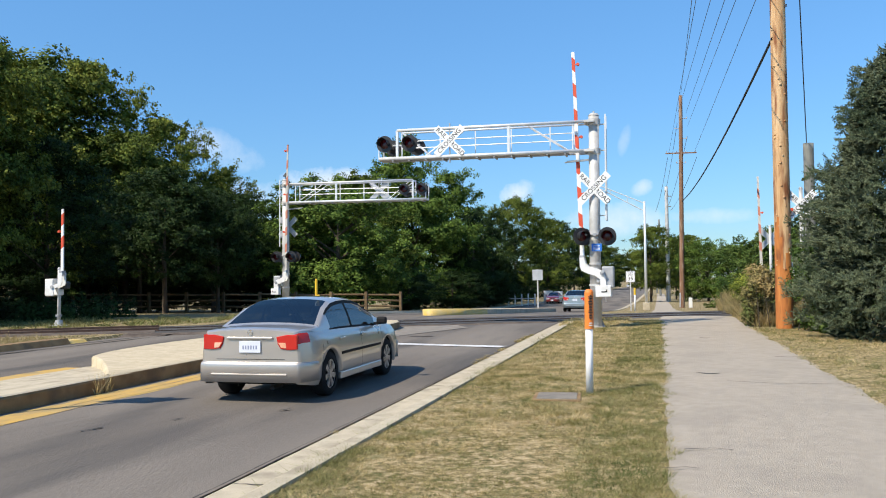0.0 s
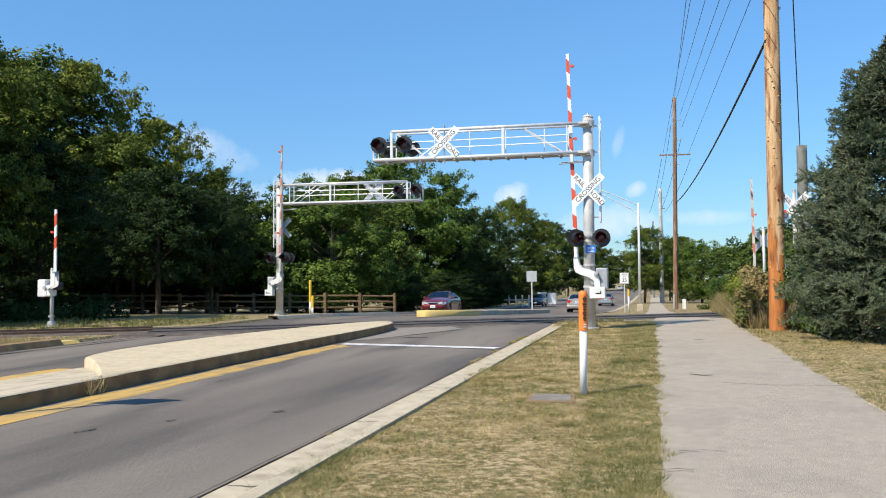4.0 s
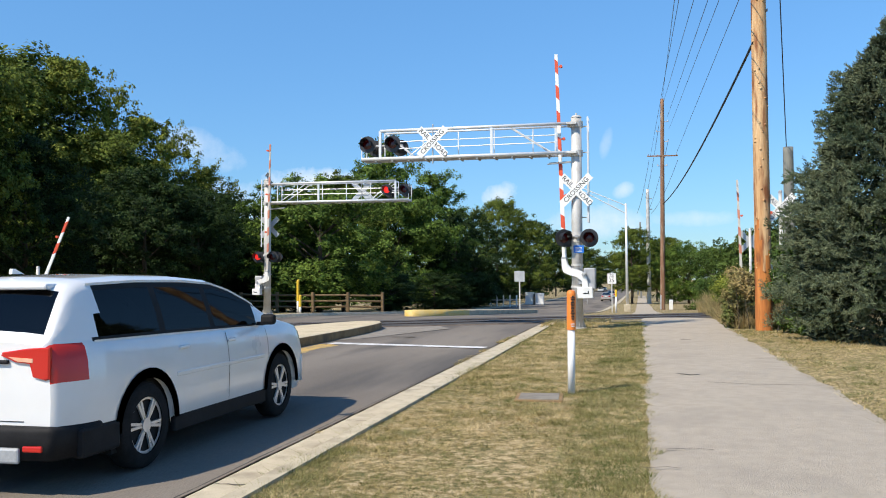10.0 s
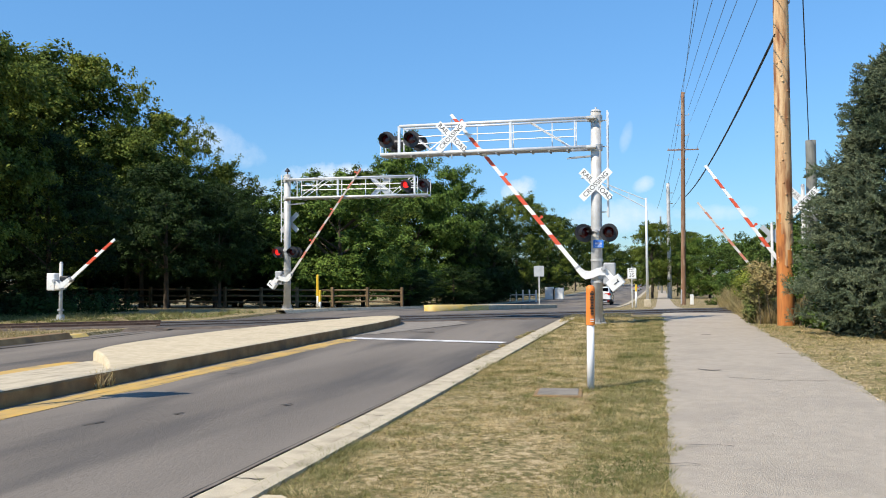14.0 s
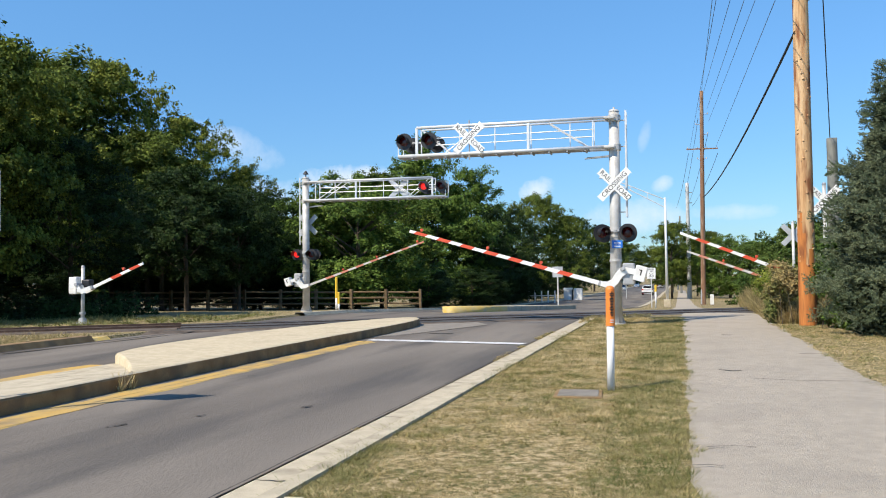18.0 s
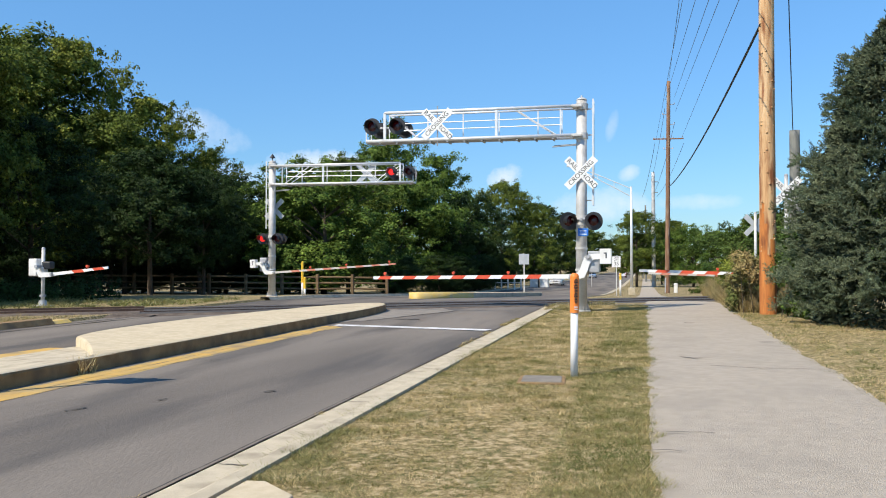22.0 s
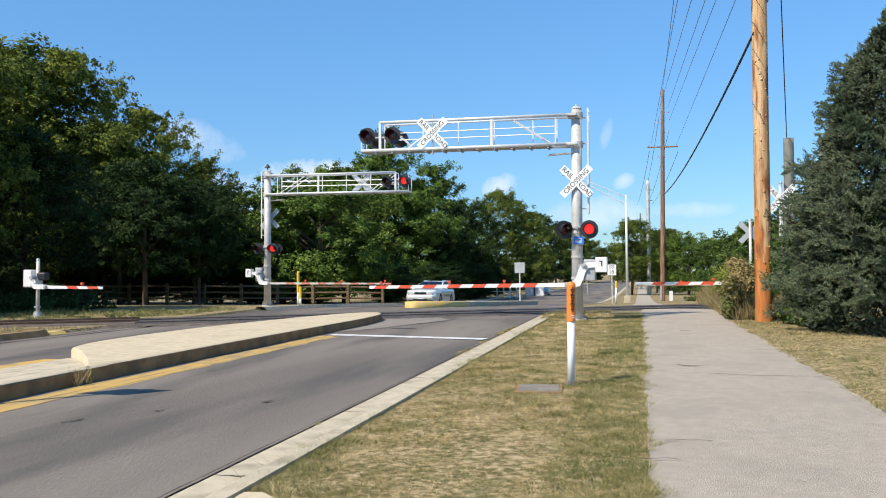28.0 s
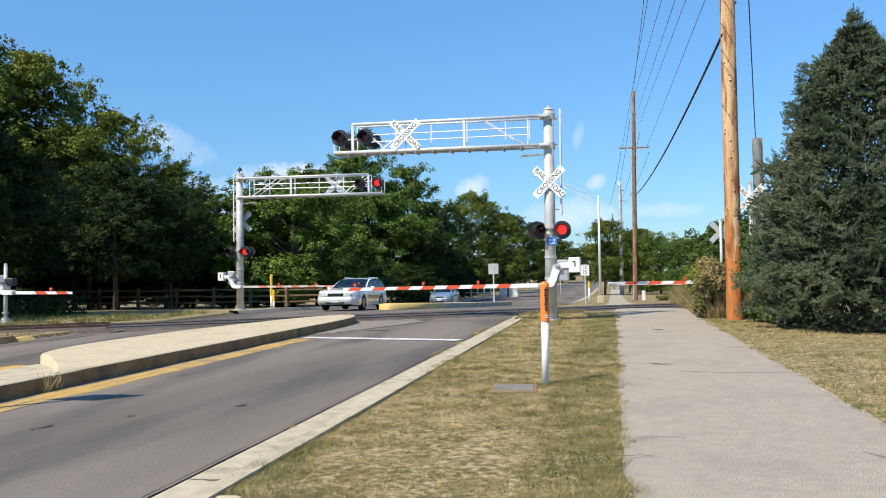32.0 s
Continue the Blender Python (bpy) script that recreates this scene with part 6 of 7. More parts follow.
# the wood on the left; low dark trees behind the fence stand for shade
# unseen trees left of view (x/y beyond -1.3) are added to shade it
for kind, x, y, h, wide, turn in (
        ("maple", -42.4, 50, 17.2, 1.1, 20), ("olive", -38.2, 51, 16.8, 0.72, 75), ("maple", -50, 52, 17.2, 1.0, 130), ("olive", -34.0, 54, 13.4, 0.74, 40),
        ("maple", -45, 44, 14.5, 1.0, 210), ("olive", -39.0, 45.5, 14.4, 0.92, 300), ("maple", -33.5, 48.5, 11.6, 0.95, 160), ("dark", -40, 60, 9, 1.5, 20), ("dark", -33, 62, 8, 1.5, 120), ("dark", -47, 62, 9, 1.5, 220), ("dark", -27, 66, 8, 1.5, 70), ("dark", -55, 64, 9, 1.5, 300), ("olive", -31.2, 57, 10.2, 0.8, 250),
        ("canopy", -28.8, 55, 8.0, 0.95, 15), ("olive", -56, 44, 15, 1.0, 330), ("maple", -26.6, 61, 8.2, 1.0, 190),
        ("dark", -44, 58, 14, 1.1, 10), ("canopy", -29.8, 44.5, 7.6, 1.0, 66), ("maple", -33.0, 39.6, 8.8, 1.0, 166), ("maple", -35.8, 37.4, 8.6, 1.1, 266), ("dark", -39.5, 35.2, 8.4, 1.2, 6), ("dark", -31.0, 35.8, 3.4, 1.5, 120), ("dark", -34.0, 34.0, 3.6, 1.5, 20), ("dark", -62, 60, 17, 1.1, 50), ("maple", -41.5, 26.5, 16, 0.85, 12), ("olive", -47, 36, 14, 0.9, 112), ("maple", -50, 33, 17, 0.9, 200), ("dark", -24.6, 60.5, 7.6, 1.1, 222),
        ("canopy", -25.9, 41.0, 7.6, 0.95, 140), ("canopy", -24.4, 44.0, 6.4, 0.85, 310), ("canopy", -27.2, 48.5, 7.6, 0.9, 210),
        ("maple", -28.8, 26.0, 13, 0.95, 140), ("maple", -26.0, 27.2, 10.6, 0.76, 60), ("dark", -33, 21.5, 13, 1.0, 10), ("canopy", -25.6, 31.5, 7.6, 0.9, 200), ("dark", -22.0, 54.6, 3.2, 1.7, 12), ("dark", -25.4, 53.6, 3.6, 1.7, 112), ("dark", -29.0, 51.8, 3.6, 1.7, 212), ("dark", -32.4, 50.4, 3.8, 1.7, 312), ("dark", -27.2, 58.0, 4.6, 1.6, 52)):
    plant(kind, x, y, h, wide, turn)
# the middle group behind the far signal; low dark trees stand for shade
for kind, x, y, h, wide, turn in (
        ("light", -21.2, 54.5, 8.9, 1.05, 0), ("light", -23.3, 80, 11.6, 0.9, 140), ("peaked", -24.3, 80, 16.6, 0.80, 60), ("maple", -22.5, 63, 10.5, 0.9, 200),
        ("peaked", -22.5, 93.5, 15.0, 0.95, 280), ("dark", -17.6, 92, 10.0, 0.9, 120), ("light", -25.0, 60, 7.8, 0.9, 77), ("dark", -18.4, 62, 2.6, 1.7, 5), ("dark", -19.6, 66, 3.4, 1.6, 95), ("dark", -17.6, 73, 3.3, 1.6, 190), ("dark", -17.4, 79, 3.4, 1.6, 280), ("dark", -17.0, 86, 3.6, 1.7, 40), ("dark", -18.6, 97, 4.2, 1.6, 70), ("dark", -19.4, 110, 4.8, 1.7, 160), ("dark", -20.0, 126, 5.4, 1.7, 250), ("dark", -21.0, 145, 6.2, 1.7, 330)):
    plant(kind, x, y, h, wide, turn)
# trees along the far street
for kind, x, y, h, wide, turn in (
        ("maple", -18.2, 110.2, 13.5, 0.82, 33), ("maple", -18.2, 143.8, 13.4, 0.8, 170), ("dark", -18, 84, 9.5, 0.9, 230), ("dark", -19.0, 166.2, 14.5, 0.8, 300), ("maple", -19.0, 199.0, 14.4, 0.8, 45),
        ("dark", -19.0, 235.6, 15.2, 0.9, 110), ("maple", -19.0, 300.8, 15.6, 1.0, 210), ("dark", -19.0, 330, 15.3, 1.2, 10), ("maple", -6, 330, 14, 1.6, 80), ("dark", 4, 345, 14, 1.8, 140),
        ("dark", -20, 320, 14, 1.6, 20), ("maple", -1.0, 118, 10.0, 0.95, 90), ("maple", 2.6, 135, 9, 0.85, 250), ("maple", -1.3, 175, 9.5, 0.9, 310),
        ("light", 6.5, 120, 8.2, 1.0, 15), ("light", 9.5, 116, 7.6, 1.0, 190), ("maple", 12.8, 108, 8.6, 0.9, 75), ("maple", 4.8, 150, 10.5, 0.9, 145),
        ("dark", 16, 100, 9.5, 1.0, 265), ("maple", 20, 92, 10.5, 1.0, 40), ("dark", 26, 96, 12, 1.1, 130), ("maple", 32, 90, 12, 1.1, 220)):
    plant(kind, x, y, h, wide, turn)
# shrubs and bushes
for x, y, h, wide, turn in (
        (6.9, 53, 4.1, 1.0, 0), (5.6, 49, 2.4, 1.0, 70), (8.4, 60, 5.2, 1.0, 140), (10.8, 66, 6.0, 1.0, 210), (8.6, 50, 4.4, 1.0, 33), (10.5, 46, 5.2, 0.9, 260), (12.5, 52, 6.0, 1.0, 300), (4.9, 55, 1.9, 0.9, 12),
        (7.2, 68, 4.4, 1.0, 170), (6.7, 76, 5.2, 1.0, 222), (15, 60, 7, 1.0, 100),
        (-31.0, 38.5, 1.5, 1.3, 80)):
    plant("shrub", x, y, h, wide, turn)


# a darker needle colour that paints the shade in gaps between the tips
SHADED_NEEDLE = material("shaded_spruce_needles", [(0.042, 0.056, 0.033), (0.078, 0.092, 0.054)], 0.9, scale=2, bump=0.0, per="island", spread=0.3, spec=0.1)


def needle_mesh(name, P, D, size, wide, mat, parent, rng):
    """Single needle sprigs: slim lozenges at P along D."""
    D = D / np.linalg.norm(D, axis=1, keepdims=True)
    w = np.cross(D, rng.normal(size=D.shape))
    w /= np.linalg.norm(w, axis=1, keepdims=True)
    n = len(P)
    size = size[:, None]
    vs = np.stack([P, P + D * size * 0.45 + w * wide, P + D * size, P + D * size * 0.45 - w * wide], axis=1).reshape(-1, 3)
    me = bpy.data.meshes.new(name)
    me.vertices.add(len(vs))
    me.vertices.foreach_set("co", vs.reshape(-1).astype(np.float32))
    me.loops.add(4 * n)
    me.loops.foreach_set("vertex_index", np.arange(4 * n, dtype=np.int32))
    me.polygons.add(n)
    me.polygons.foreach_set("loop_start", np.arange(0, 4 * n, 4, dtype=np.int32))
    me.update(calc_edges=True)
    me.materials.append(mat)
    ob = new(name, me)
    ob.parent = parent
    return ob


def spruce(x, y, h):
    """Tiers of boughs that end in fans of bristly fingers, over a dense inside coloured dark for shade."""
    root = thing("spruce", pose(x, y, LAWN - 0.02), "dense blue-green spruce reaching down to the lawn", "tree")
    bm = BM()
    rod(bm, (0, 0, -0.1), (0, 0, h * 0.96), 0.16, 0.02, 10)
    part("trunk", bm, BARK, root)
    rng = np.random.default_rng(21)
    zs, rs = (0, 0.15, 0.9, 2.5, 3.1, 4.26, 5.12, 5.84, 6.48, 6.95, 7.4, 7.72), (2.45, 2.5, 2.75, 2.72, 2.58, 2.1, 1.76, 1.46, 1.08, 0.6, 0.26, 0.05)
    up = np.array([0, 0, 1.0])
    P, D = [], []
    bough = 0
    while bough < 1500:
        z = rng.uniform(0.05, 1) * h
        reach = float(np.interp(z, zs, rs))
        if rng.uniform(0, 2.9) > reach + 0.25:
            continue
        bough += 1
        a = rng.uniform(0, 2 * math.pi)
        arm = np.array([math.cos(a), math.sin(a), 0])
        across = np.array([-math.sin(a), math.cos(a), 0])
        tier = noise.noise((math.cos(a) * 1.6, math.sin(a) * 1.6, z * 2.3)) * 0.30 + noise.noise((math.cos(a) * 4.5, math.sin(a) * 4.5, z * 4.0)) * 0.26
        l = max(0.10, reach * (0.97 + tier * min(1, reach)) * rng.uniform(0.80, 1.03))
        steep = 0.9 if z > 6.6 else 0.0
        for depth in (0.0, 0.36):
            if depth and l < depth + 0.25:
                continue
            roll = rng.normal() * 0.8
            flat = across * math.cos(roll) + up * math.sin(roll)
            lift = rng.normal() * 0.28 - 0.05
            tip = arm * (l - depth) + up * (z + 0.03 * depth)
            for s in (-2, -1, 0, 1, 2):
                out = arm + flat * (0.50 * s + rng.normal() * 0.16) + up * (steep + lift + rng.normal() * 0.16)
                out /= np.linalg.norm(out)
                ln = rng.uniform(0.16, 0.34) * (1.0 - 0.10 * abs(s)) * (0.75 if z > 6.6 else 1)
                k = int(ln / 0.0072)
                f = (np.arange(k) + rng.uniform(0, 1, k)) / k
                base = tip - out * ln * 0.55 + flat * s * 0.06
                q = base + out * (f[:, None] * ln) + up * (0.22 * (f[:, None] ** 2) * ln)
                P.append(q)
                D.append(out * 0.75 + rng.normal(size=(k, 3)) * 0.55 + up * 0.30)
    P, D = np.concatenate(P), np.concatenate(D)
    needle_mesh("needles", P, D, rng.uniform(0.045, 0.080, len(P)), 0.0095, NEEDLE, root, rng)
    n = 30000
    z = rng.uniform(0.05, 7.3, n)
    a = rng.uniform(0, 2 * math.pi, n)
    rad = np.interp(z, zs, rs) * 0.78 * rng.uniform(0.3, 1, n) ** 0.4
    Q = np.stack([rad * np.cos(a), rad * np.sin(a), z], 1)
    needle_mesh("inner_foliage", Q, rng.normal(size=(n, 3)) * 0.7 + np.stack([np.cos(a), np.sin(a), z * 0], 1), rng.uniform(0.14, 0.26, n), 0.03, SHADED_NEEDLE, root, rng)


spruce(6.0, 22.4, 7.72)


def leaf_heap(name, label, boxes, per, size, mat, seed, category="bush"):
    """A bush of leaf clumps inside soft boxes: x, y, z, rx, ry, rz, share."""
    rng = np.random.default_rng(seed)
    root = thing(name, Matrix(), label, category)
    P, Nn = [], []
    for x, y, z, rx, ry, rz, share in boxes:
        k = int(per * share)
        d = rng.normal(size=(k, 3))
        d /= np.linalg.norm(d, axis=1, keepdims=True)
        rad = rng.uniform(0.1, 1, (k, 1)) ** 0.4 * (1 + 0.25 * np.sin(9 * d[:, :1] + 5 * d[:, 1:2]))
        q = np.array([x, y, z]) + d * rad * np.array([rx, ry, rz])
        q[:, 2] = np.maximum(q[:, 2], gz(y) + LAWN + 0.02)
        P.append(q)
        Nn.append(d * 0.6 + np.array([0, -0.1, 0.6]) + rng.normal(size=(k, 3)) * 0.4)
    leaves("foliage", np.concatenate(P), np.concatenate(Nn), size, mat, root, seed)
    for i in range(12):
        bm = BM()
        x, y, z, rx, ry, rz, share = boxes[i % len(boxes)]
        rod(bm, (x + rng.uniform(-0.3, 0.3) * rx, y, gz(y) + LAWN - 0.02), (x + rng.uniform(-0.8, 0.8) * rx, y + rng.uniform(-0.5, 0.5) * ry, z + 0.5 * rz), 0.014, 0.005, 5)
        part("stem", bm, BARK, root)
    return root


rb = random.Random(12)
leaf_heap("bush", "dry tan and green vines climbing around the utility pole",
          [(3.05 + rb.uniform(-0.5, 0.3), 27.0 + rb.uniform(-0.5, 0.8), 0.3 + 0.10 * i, rb.uniform(0.14, 0.40), 0.4, rb.uniform(0.14, 0.34), 0.30) for i in range(15)]
          + [(3.62 + rb.uniform(-0.2, 0.12), 26.15, 0.6 + 0.25 * i, 0.14, 0.2, 0.22, 0.14) for i in range(9)], 1900, 0.075, VINE, 31)
leaf_heap("bush", "leafy green bush between the utility pole and the spruce",
          [(4.15 + rb.uniform(-0.4, 0.6), 25.2 + rb.uniform(-0.8, 0.8), 0.25 + 0.13 * i, rb.uniform(0.25, 0.45), 0.4, rb.uniform(0.25, 0.4), 0.6) for i in range(16)]
          + [(4.3 + 0.22 * i, 23.9, 0.22, 0.28, 0.3, 0.22, 0.3) for i in range(4)], 1900, 0.085, SHRUB, 34)
leaf_heap("bush", "green and straw-coloured weeds beside the rails",
          [(3.6 + rb.uniform(-0.6, 1.6), 30.0 + 0.6 * i, 0.5 + rb.uniform(0, 0.9), rb.uniform(0.4, 0.8), 0.7, rb.uniform(0.4, 0.8), 0.55) for i in range(18)], 1500, 0.10, OLIVE, 32)
# these leaves also carry the wood's shade in their colour
leaf_heap("undergrowth", "low undergrowth at the edge of the wood, darkened for shade",
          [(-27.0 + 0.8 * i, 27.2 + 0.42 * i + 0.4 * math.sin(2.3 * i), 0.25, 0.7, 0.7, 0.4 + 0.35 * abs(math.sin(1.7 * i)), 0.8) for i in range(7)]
          + [(-28 + 1.1 * i, 30.0 + 0.75 * i, 0.3, 1.2, 1.1, 0.9, 0.9) for i in range(5)], 1500, 0.13, DARK_SHADED_LEAF, 33)


def patchy(x, y, k=1.0, off=0.0):
    """A smooth random field, about -1 to 1, with patches of about 1/k metres."""
    total = np.zeros(len(x))
    for octave, weight in ((1.0, 0.65), (2.3, 0.45)):
        gx, gy = x * k * octave + 17.3 * off, y * k * octave * 0.8 + 9.1 * off
        ix, iy = np.floor(gx), np.floor(gy)
        fx, fy = gx - ix, gy - iy
        fx, fy = fx * fx * (3 - 2 * fx), fy * fy * (3 - 2 * fy)

        def knot(a, b):
            v = np.sin((ix + a) * 127.1 + (iy + b) * 311.7 + off * 3.7) * 43758.5453
            return 2 * (v - np.floor(v)) - 1
        total += weight * ((knot(0, 0) * (1 - fx) + knot(1, 0) * fx) * (1 - fy) + (knot(0, 1) * (1 - fx) + knot(1, 1) * fx) * fy)
    return total


def blades(name, label, area, count, height, width, mat, seed, lean=0.5, keep=None, kind="stuff", category="grass", lift=LAWN - 0.01, tuft=0.0, per=22):
    """Grass: single tapering blades over a stretch x0, x1, y0, y1, even or gathered in tufts of radius tuft."""
    rng = np.random.default_rng(seed)
    x0, x1, y0, y1 = area
    m = count // per if tuft else count
    x, y = rng.uniform(x0, x1, m), y0 + (y1 - y0) * rng.uniform(0, 1, m) ** 1.45
    if keep is not None:
        ok = keep(x, y)
        x, y = x[ok], y[ok]
    grow = np.ones(len(x))
    lx0, ly0 = np.zeros(len(x)), np.zeros(len(x))
    if tuft:
        r = tuft * rng.uniform(0.4, 1.4, len(x))
        grow = rng.uniform(0.5, 1.5, len(x))
        x, y, r, grow = (np.repeat(v, per) for v in (x, y, r, grow))
        dx, dy = rng.normal(size=len(x)) * r, rng.normal(size=len(x)) * r
        x, y = x + dx, y + dy
        lx0, ly0 = dx * 0.9, dy * 0.9
    n = len(x)
    z = np.interp(y, PROFILE[0], PROFILE[1]) + lift
    a = rng.uniform(0, 6.28, n)
    h = height * grow * rng.uniform(0.45, 1.4, n) * (1 + 0.35 * np.sin(x * 1.7 + 0.6) * np.cos(y * 0.9))
    lx, ly = rng.normal(size=n) * lean * h + lx0, rng.normal(size=n) * lean * h + ly0
    w = width * rng.uniform(0.7, 1.3, n) * (0.6 + 0.05 * y)
    b0 = np.stack([x - np.cos(a) * w, y - np.sin(a) * w, z], 1)
    b1 = np.stack([x + np.cos(a) * w, y + np.sin(a) * w, z], 1)
    tp = np.stack([x + lx, y + ly, z + h], 1)
    v = np.stack([b0, b1, tp], 1).reshape(-1)
    me = bpy.data.meshes.new(name)
    me.vertices.add(3 * n)
    me.vertices.foreach_set("co", v.astype(np.float32))
    me.loops.add(3 * n)
    me.loops.foreach_set("vertex_index", np.arange(3 * n, dtype=np.int32))
    me.polygons.add(n)
    me.polygons.foreach_set("loop_start", np.arange(0, 3 * n, 3, dtype=np.int32))
    me.update(calc_edges=True)
    me.materials.append(mat)
    return tagged(new(name, me), label, category, kind=kind)


def off_cover(x, y):
    return ((abs(x + 1.31) > 0.27) | (abs(y - 11.22) > 0.31)) & ((y > 5.5) | (x > -2.05))


VERGE = (KERB_OUT, PATH_L + 0.02, 3.5, 15)
blades("grass", "short sun-dried lawn grass", VERGE, 130000, 0.026, 0.0030, BLADES, 41, 0.9, off_cover)
blades("grass", "tufts of sun-dried lawn grass", VERGE, 90000, 0.040, 0.0030, BLADES, 61, 0.8, lambda x, y: off_cover(x, y) & (patchy(x, y, 3.0, 2) > -0.15), tuft=0.03)
blades("grass", "russet dead grass in bare patches", VERGE, 40000, 0.022, 0.0032, RUSSET, 62, 1.0, lambda x, y: off_cover(x, y) & (patchy(x, y, 2.2, 5) > 0.22), tuft=0.045)
blades("grass", "green tufts scattered through the lawn", (KERB_OUT, PATH_L, 3.5, 26), 150000, 0.032, 0.0030, EDGE_BLADES, 53, 0.6,
       lambda x, y: off_cover(x, y) & (patchy(x, y, 1.3, 1) + 0.8 * patchy(x, y, 5.0, 4) + 0.55 * np.clip(x + 1.3, 0, 1.2) > 0.42), tuft=0.032)
blades("grass", "short sun-dried lawn grass before the rails", (KERB_OUT, PATH_L + 0.02, 13, 30), 60000, 0.045, 0.0042, BLADES, 42, 0.9)
blades("grass", "greener grass along the path's edge", (-0.75, PATH_L + 0.12, 3.5, 30), 90000, 0.036, 0.0030, EDGE_BLADES, 43, 0.6, lambda x, y: x < PATH_L + 0.02 + 0.07 * np.sin(y * 3.3) + 0.05 * np.sin(y * 8.1 + 1), tuft=0.035)
blades("grass", "green weedy tufts hanging over the kerb", (KERB_OUT - 0.06, KERB_OUT + 0.28, 3.5, 29), 22000, 0.046, 0.0032, EDGE_BLADES, 44, 0.6,
       lambda x, y: (x < KERB_OUT + 0.06 + 0.14 * patchy(x, y, 1.3, 3)) & ((y > 5.7) | (x > -2.05)), tuft=0.045)
blades("grass", "clump of green weeds beside the kerb", (KERB_OUT - 0.08, -2.1, 5.7, 8.0), 9000, 0.028, 0.0045, EDGE_BLADES, 63, 0.9,
       lambda x, y: x < KERB_OUT + 0.62 - 0.28 * (y - 5.7), tuft=0.05)
blades("grass", "greener grass beyond the path", (PATH_R - 0.06, 8.5, 6, 26), 44000, 0.045, 0.0036, EDGE_BLADES, 54, 0.7, lambda x, y: patchy(x, y, 0.8, 6) > -0.2, tuft=0.045)
blades("grass", "dry lawn beyond the path", (PATH_R - 0.08, 8.5, 6, 26), 60000, 0.045, 0.0042, BLADES, 45, 0.9)
blades("grass", "dry weeds beside the rails across the street", (-24, -15.7, 14, 24.0), 14000, 0.12, 0.005, STRAW, 46, 0.6, lambda x, y: y < 31.6 + 0.62 * x)
blades("grass", "low green weeds behind the rails across the street", (-29, -16.2, 20, 33), 26000, 0.13, 0.008, EDGE_BLADES, 52, 0.7, lambda x, y: (y > 37.6 + 0.62 * x) & (y < 43 + 0.62 * x), tuft=0.12)
blades("grass", "tall straw-coloured weeds by the path", (2.72, 4.9, 26.6, 37.5), 9000, 0.50, 0.006, STRAW, 48, 0.5, tuft=0.08, per=9)
blades("grass", "tall straw-coloured weeds behind the rails", (3.2, 7.5, 41.5, 50.0), 7000, 0.8, 0.010, STRAW, 49, 0.25)
blades("grass", "weeds by the signal's foot", (-3.1, -1.0, 27.0, 31.5), 3000, 0.09, 0.005, BLADES, 50, 0.5)
blades("weed", "dry weeds growing in the seam of the gutter", (-3.46, -3.36, 4, 25), 14000, 0.030, 0.0028, BLADES, 55, 0.7,
       lambda x, y: patchy(x, y, 0.8, 2) + 0.6 * patchy(x, y, 2.6, 1) > 0.35, category="weed", lift=0.002, tuft=0.02)
blades("weed", "small tuft growing at the foot of the median", (-8.02, -7.88, 10.75, 11.1), 110, 0.22, 0.006, BLADES, 51, 0.4, kind="", category="weed", lift=0.0)


# ---------------------------------------------------------------- what moves
ARM_NEAR = ((0, 88), (10.5, 88), (11, 84.8), (11.5, 78.5), (12, 72.8), (12.5, 66.8), (13, 60.9), (13.5, 55.6), (14, 51.0), (14.5, 46.2), (16.5, 28.0), (17, 23.2), (17.5, 19.3), (18, 15.8),
            (18.5, 12.2), (19, 8.9), (19.5, 5.9), (20, 3.0), (20.5, 0.6), (21, -0.8), (32, -0.8))
ARM_FAR = ((0, 89), (10.5, 88.8), (11, 85), (11.5, 80.5), (12, 75.5), (12.5, 69.3), (13, 63.9), (13.5, 59), (14, 54.5), (14.5, 50), (16.5, 29), (17, 24.8), (17.5, 21.2), (18, 19), (18.5, 16.8), (19, 14.7),
           (19.5, 12.9), (20, 10.5), (20.5, 8.5), (21, 7), (21.5, 5.8), (22, 4.2), (22.5, 2.4), (23, 1), (23.5, 0), (32, 0))
ARM_LEFT = ((0, 90.4), (6, 90), (7, 88.2), (7.5, 86.4), (8, 83), (8.5, 79.5), (9, 75), (9.5, 70.3), (10, 66.5), (10.5, 62.4), (11, 58), (11.5, 53.8), (12, 50.3), (12.5, 46.2), (13, 43), (13.5, 40.8), (14, 38.8), (14.5, 37.2),
            (16.5, 29), (17, 26.8), (17.5, 24.7), (18, 22.5), (18.5, 20.6), (19, 18.5), (19.5, 16.6), (20, 14.4), (20.5, 12.4), (21, 10.2), (21.5, 8.4), (22, 6.7), (22.5, 5), (23, 3.4), (23.5, 1.7), (24, 0.5), (24.5, 0), (32, 0))
ARM_PATH = ((0, 89), (11, 88.5), (11.5, 83), (12, 76.5), (12.5, 71), (13, 65.7), (13.5, 60.3), (14, 55), (14.5, 50), (16.5, 29.5), (17, 27), (17.5, 24.8), (18, 22.2), (18.5, 19.5), (19, 16.6), (19.5, 13.6), (20, 10.7), (20.5, 8.1),
            (21, 5.7), (21.5, 3.8), (22, 2), (22.5, 0.7), (23, 0), (32, 0))
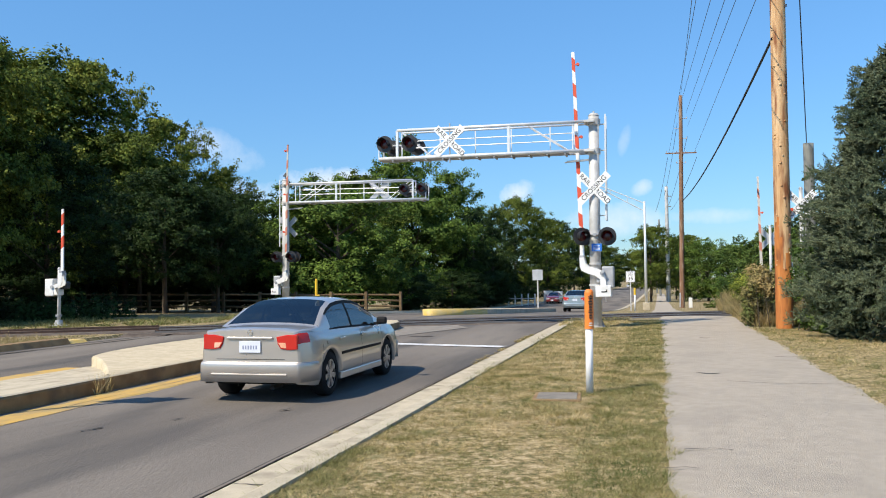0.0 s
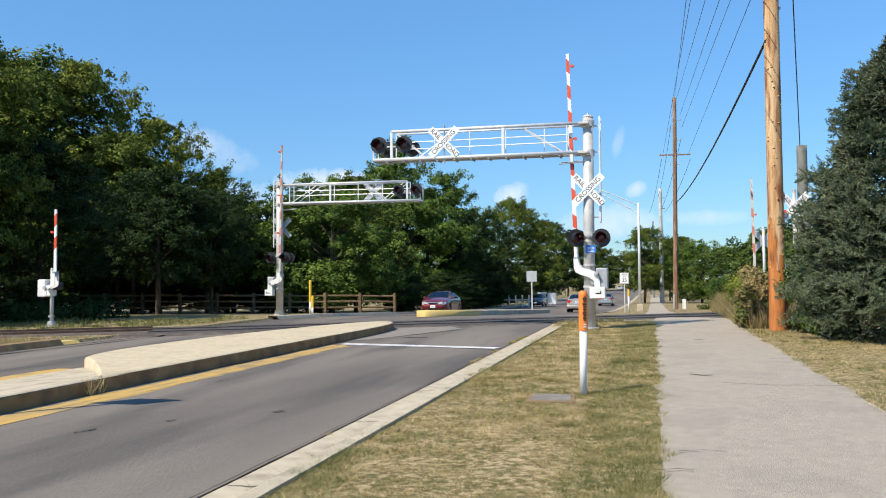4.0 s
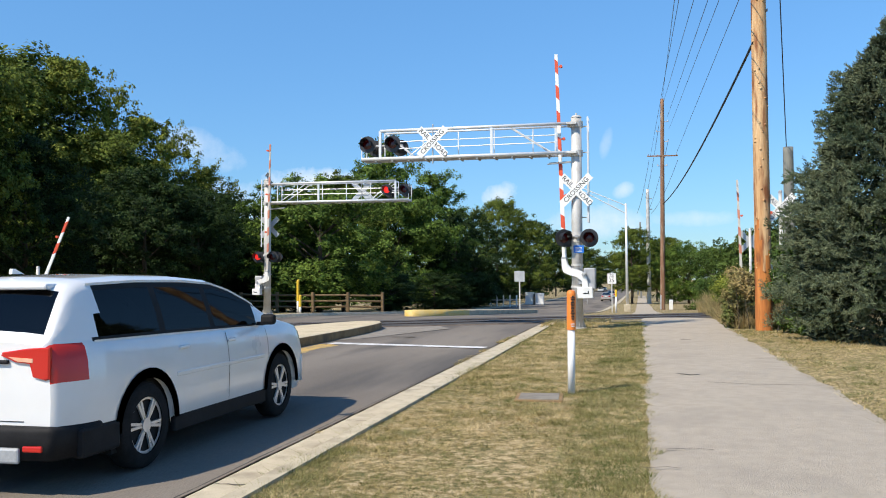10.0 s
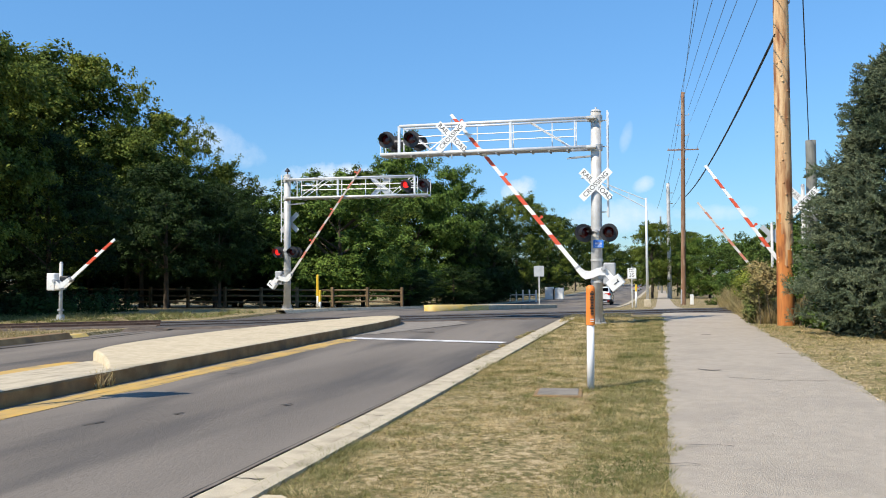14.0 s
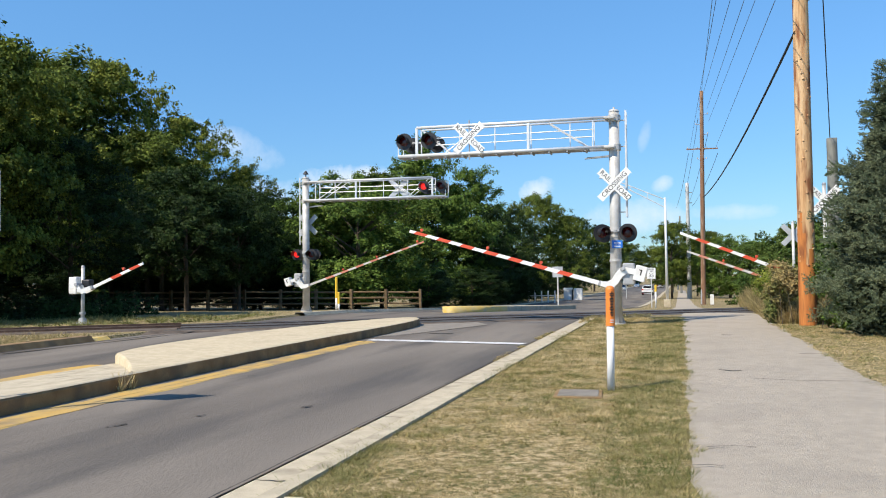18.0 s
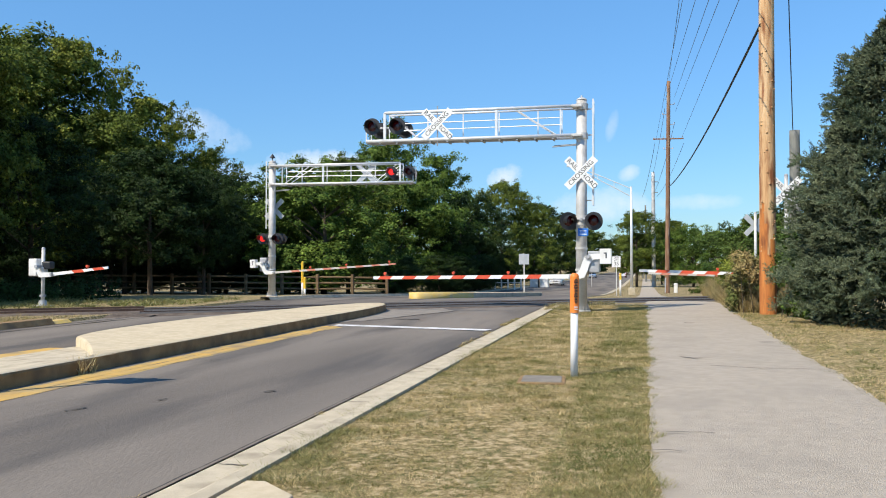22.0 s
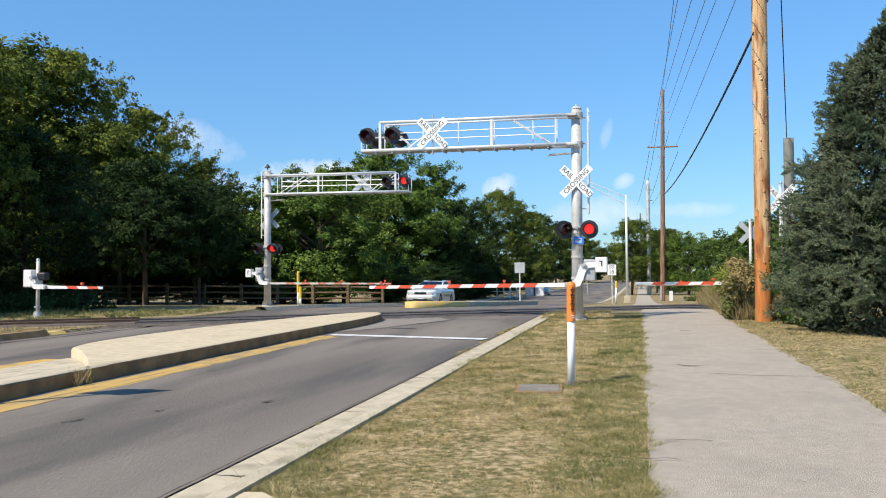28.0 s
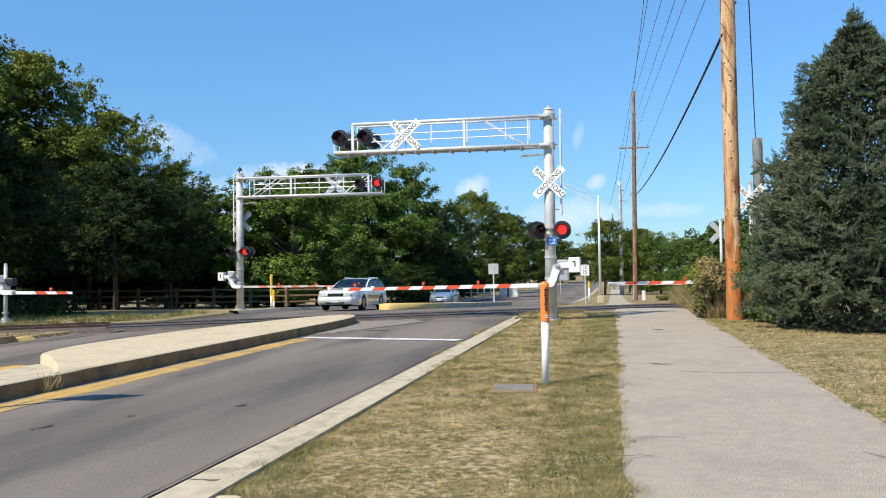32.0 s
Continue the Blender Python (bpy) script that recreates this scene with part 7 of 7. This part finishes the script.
ARM_BACK = ((0, 89), (10.5, 88.5), (11, 83), (11.5, 77.5), (12, 73), (12.5, 68), (13, 62.5), (13.5, 57.5), (14, 52.5), (14.5, 47.5), (16.5, 28), (17, 25.5), (17.5, 23), (18, 20.5), (18.5, 18), (19, 15.7), (19.5, 12.8), (20, 10),
            (20.5, 7.5), (21, 5.2), (21.5, 3.4), (22, 1.8), (22.5, 0.6), (23, 0), (32, 0))
# each car: heading (0 drives to +y), then seconds, x, y
DRIVES = {"silver": (0, ((0, -5.28, 12.5), (0.5, -5.30, 19.1), (1, -5.35, 26.0), (2, -5.35, 39.1), (3, -5.4, 52.2), (4, -5.4, 65.3), (6, -5.3, 90.5), (8, -5.3, 116), (12, -5.3, 168), (16, -5.3, 222), (24, -5.3, 325), (32, -5.3, 395))),
          "lead": (0, ((0, -5.3, 58), (1, -5.3, 69), (2, -5.3, 80), (3, -5.3, 91), (6, -5.3, 124), (12, -5.3, 190), (20, -5.3, 290), (32, -5.3, 397))),
          "red": (180, ((0, -13.0, 109.5), (3, -13.0, 66.8), (5, -13.0, 38.3), (6, -13.05, 24.05), (7, -13.05, 9.8), (9, -13.0, -18), (12, -13, -58), (32, -13, -70))),
          "grey": (180, ((0, -13.1, 160), (4, -13.1, 100), (7, -13.1, 55.3), (8, -13.0, 40.3), (9, -12.95, 25.3), (10, -12.95, 10.3), (12, -13, -20), (15, -13, -55), (32, -13, -62))),
          "suv": (0, ((0, -5.2, -75), (6, -5.2, -62), (9, -5.2, -9.6), (10, -5.15, 8.1), (10.5, -5.15, 17.0), (11, -5.22, 26.6), (12, -5.3, 45.5), (13, -5.35, 64), (14, -5.3, 82), (16.5, -5.3, 125), (20, -5.3, 185), (26, -5.3, 290), (32, -5.3, 390))),
          "wagon": (180, ((0, -13, 395), (16, -13, 240), (22, -13, 131), (23, -13.0, 112), (24, -13.0, 95), (25, -13, 81), (26.5, -12.7, 64), (27.5, -12.6, 55), (28, -12.35, 50.2), (28.5, -12.25, 47.7), (29.5, -12.0, 43.6), (30, -11.95, 41.7), (31, -11.85, 39.2), (32, -11.8, 37.9))),
          "blue": (180, ((0, -13, 398), (20, -13, 260), (26.5, -13, 143), (27.5, -13, 127), (28, -13, 118.5), (28.5, -13, 110), (29.5, -13, 95), (30, -13, 88), (31, -13, 75.5), (32, -13, 66)))}


FLASH_FROM, FLASH_PERIOD, FLASH_ON = 6.31, 1.32, 0.65


def motions():
    for lens, phase in FLASHING:
        at_ = lens.matrix_basis.translation.copy()
        rows, t, a = [(0.0, 0.0)], FLASH_FROM + (0.0 if phase == "A" else FLASH_ON), 0.0
        lit = False
        while t < 31.8:
            rows += [(t, a), (t + 0.034, a + 60), (t + 0.067, a + 120), (t + 0.1, a + 180)]
            a += 180
            lit = not lit
            t += FLASH_ON if lit else FLASH_PERIOD - FLASH_ON
        rows.append((32.0, a))
        walk(lens, [(q, pose(at_.x, at_.y, at_.z, 0, 0, d)) for q, d in rows])
    for arm, rows, side in ((near_arm, ARM_NEAR, 1), (far_arm, ARM_FAR, -1), (left_arm, ARM_LEFT, -1), (path_arm, ARM_PATH, 1), (back_arm, ARM_BACK, 1)):
        at_ = arm.matrix_basis.translation.copy()
        walk(arm, [(t, pose(at_.x, at_.y, at_.z, 0, side * a, 0)) for t, a in rows])
    for key, (heading, rows) in DRIVES.items():
        car, wheels = CARS[key]
        ts = np.array([r[0] for r in rows], float)
        xs, ys = np.array([r[1] for r in rows]), np.array([r[2] for r in rows])
        fine, t = [], 0.0
        while t <= 32.001:
            y = float(np.interp(t, ts, ys))
            fine.append(t)
            t += 0.5 if 3 < y < 130 else 2.0
        fine = sorted(set([round(f, 3) for f in fine if f < 32] + [32.0] + list(ts)))
        keyed = []
        for t in fine:
            x, y = float(np.interp(t, ts, xs)), float(np.interp(t, ts, ys))
            s = 1 if heading == 0 else -1
            slope = math.degrees(math.atan2(gz(y + 1.3) - gz(y - 1.3), 2.6))
            keyed.append((t, pose(x, y, (gz(y + 1.3) + gz(y - 1.3)) / 2 + 0.012, slope * s, 0, heading)))
        walk(car, keyed)
        r = wheels[0].matrix_basis.translation.z
        near = [i / 30 for i in range(0, 961) if 6 < float(np.interp(i / 30, ts, ys)) < 70]
        if not near:
            continue
        for w in wheels:
            p = w.matrix_basis.translation.copy()
            y0 = float(np.interp(near[0], ts, ys))
            roll = [(t, pose(p.x, p.y, p.z, -math.degrees(abs(float(np.interp(t, ts, ys)) - y0) / r), 0, 0)) for t in near]
            if near[0] > 0.02:
                roll = [(0, roll[0][1])] + roll
            if near[-1] < 31.98:
                roll = roll + [(32, roll[-1][1])]
            walk(w, roll)


motions()
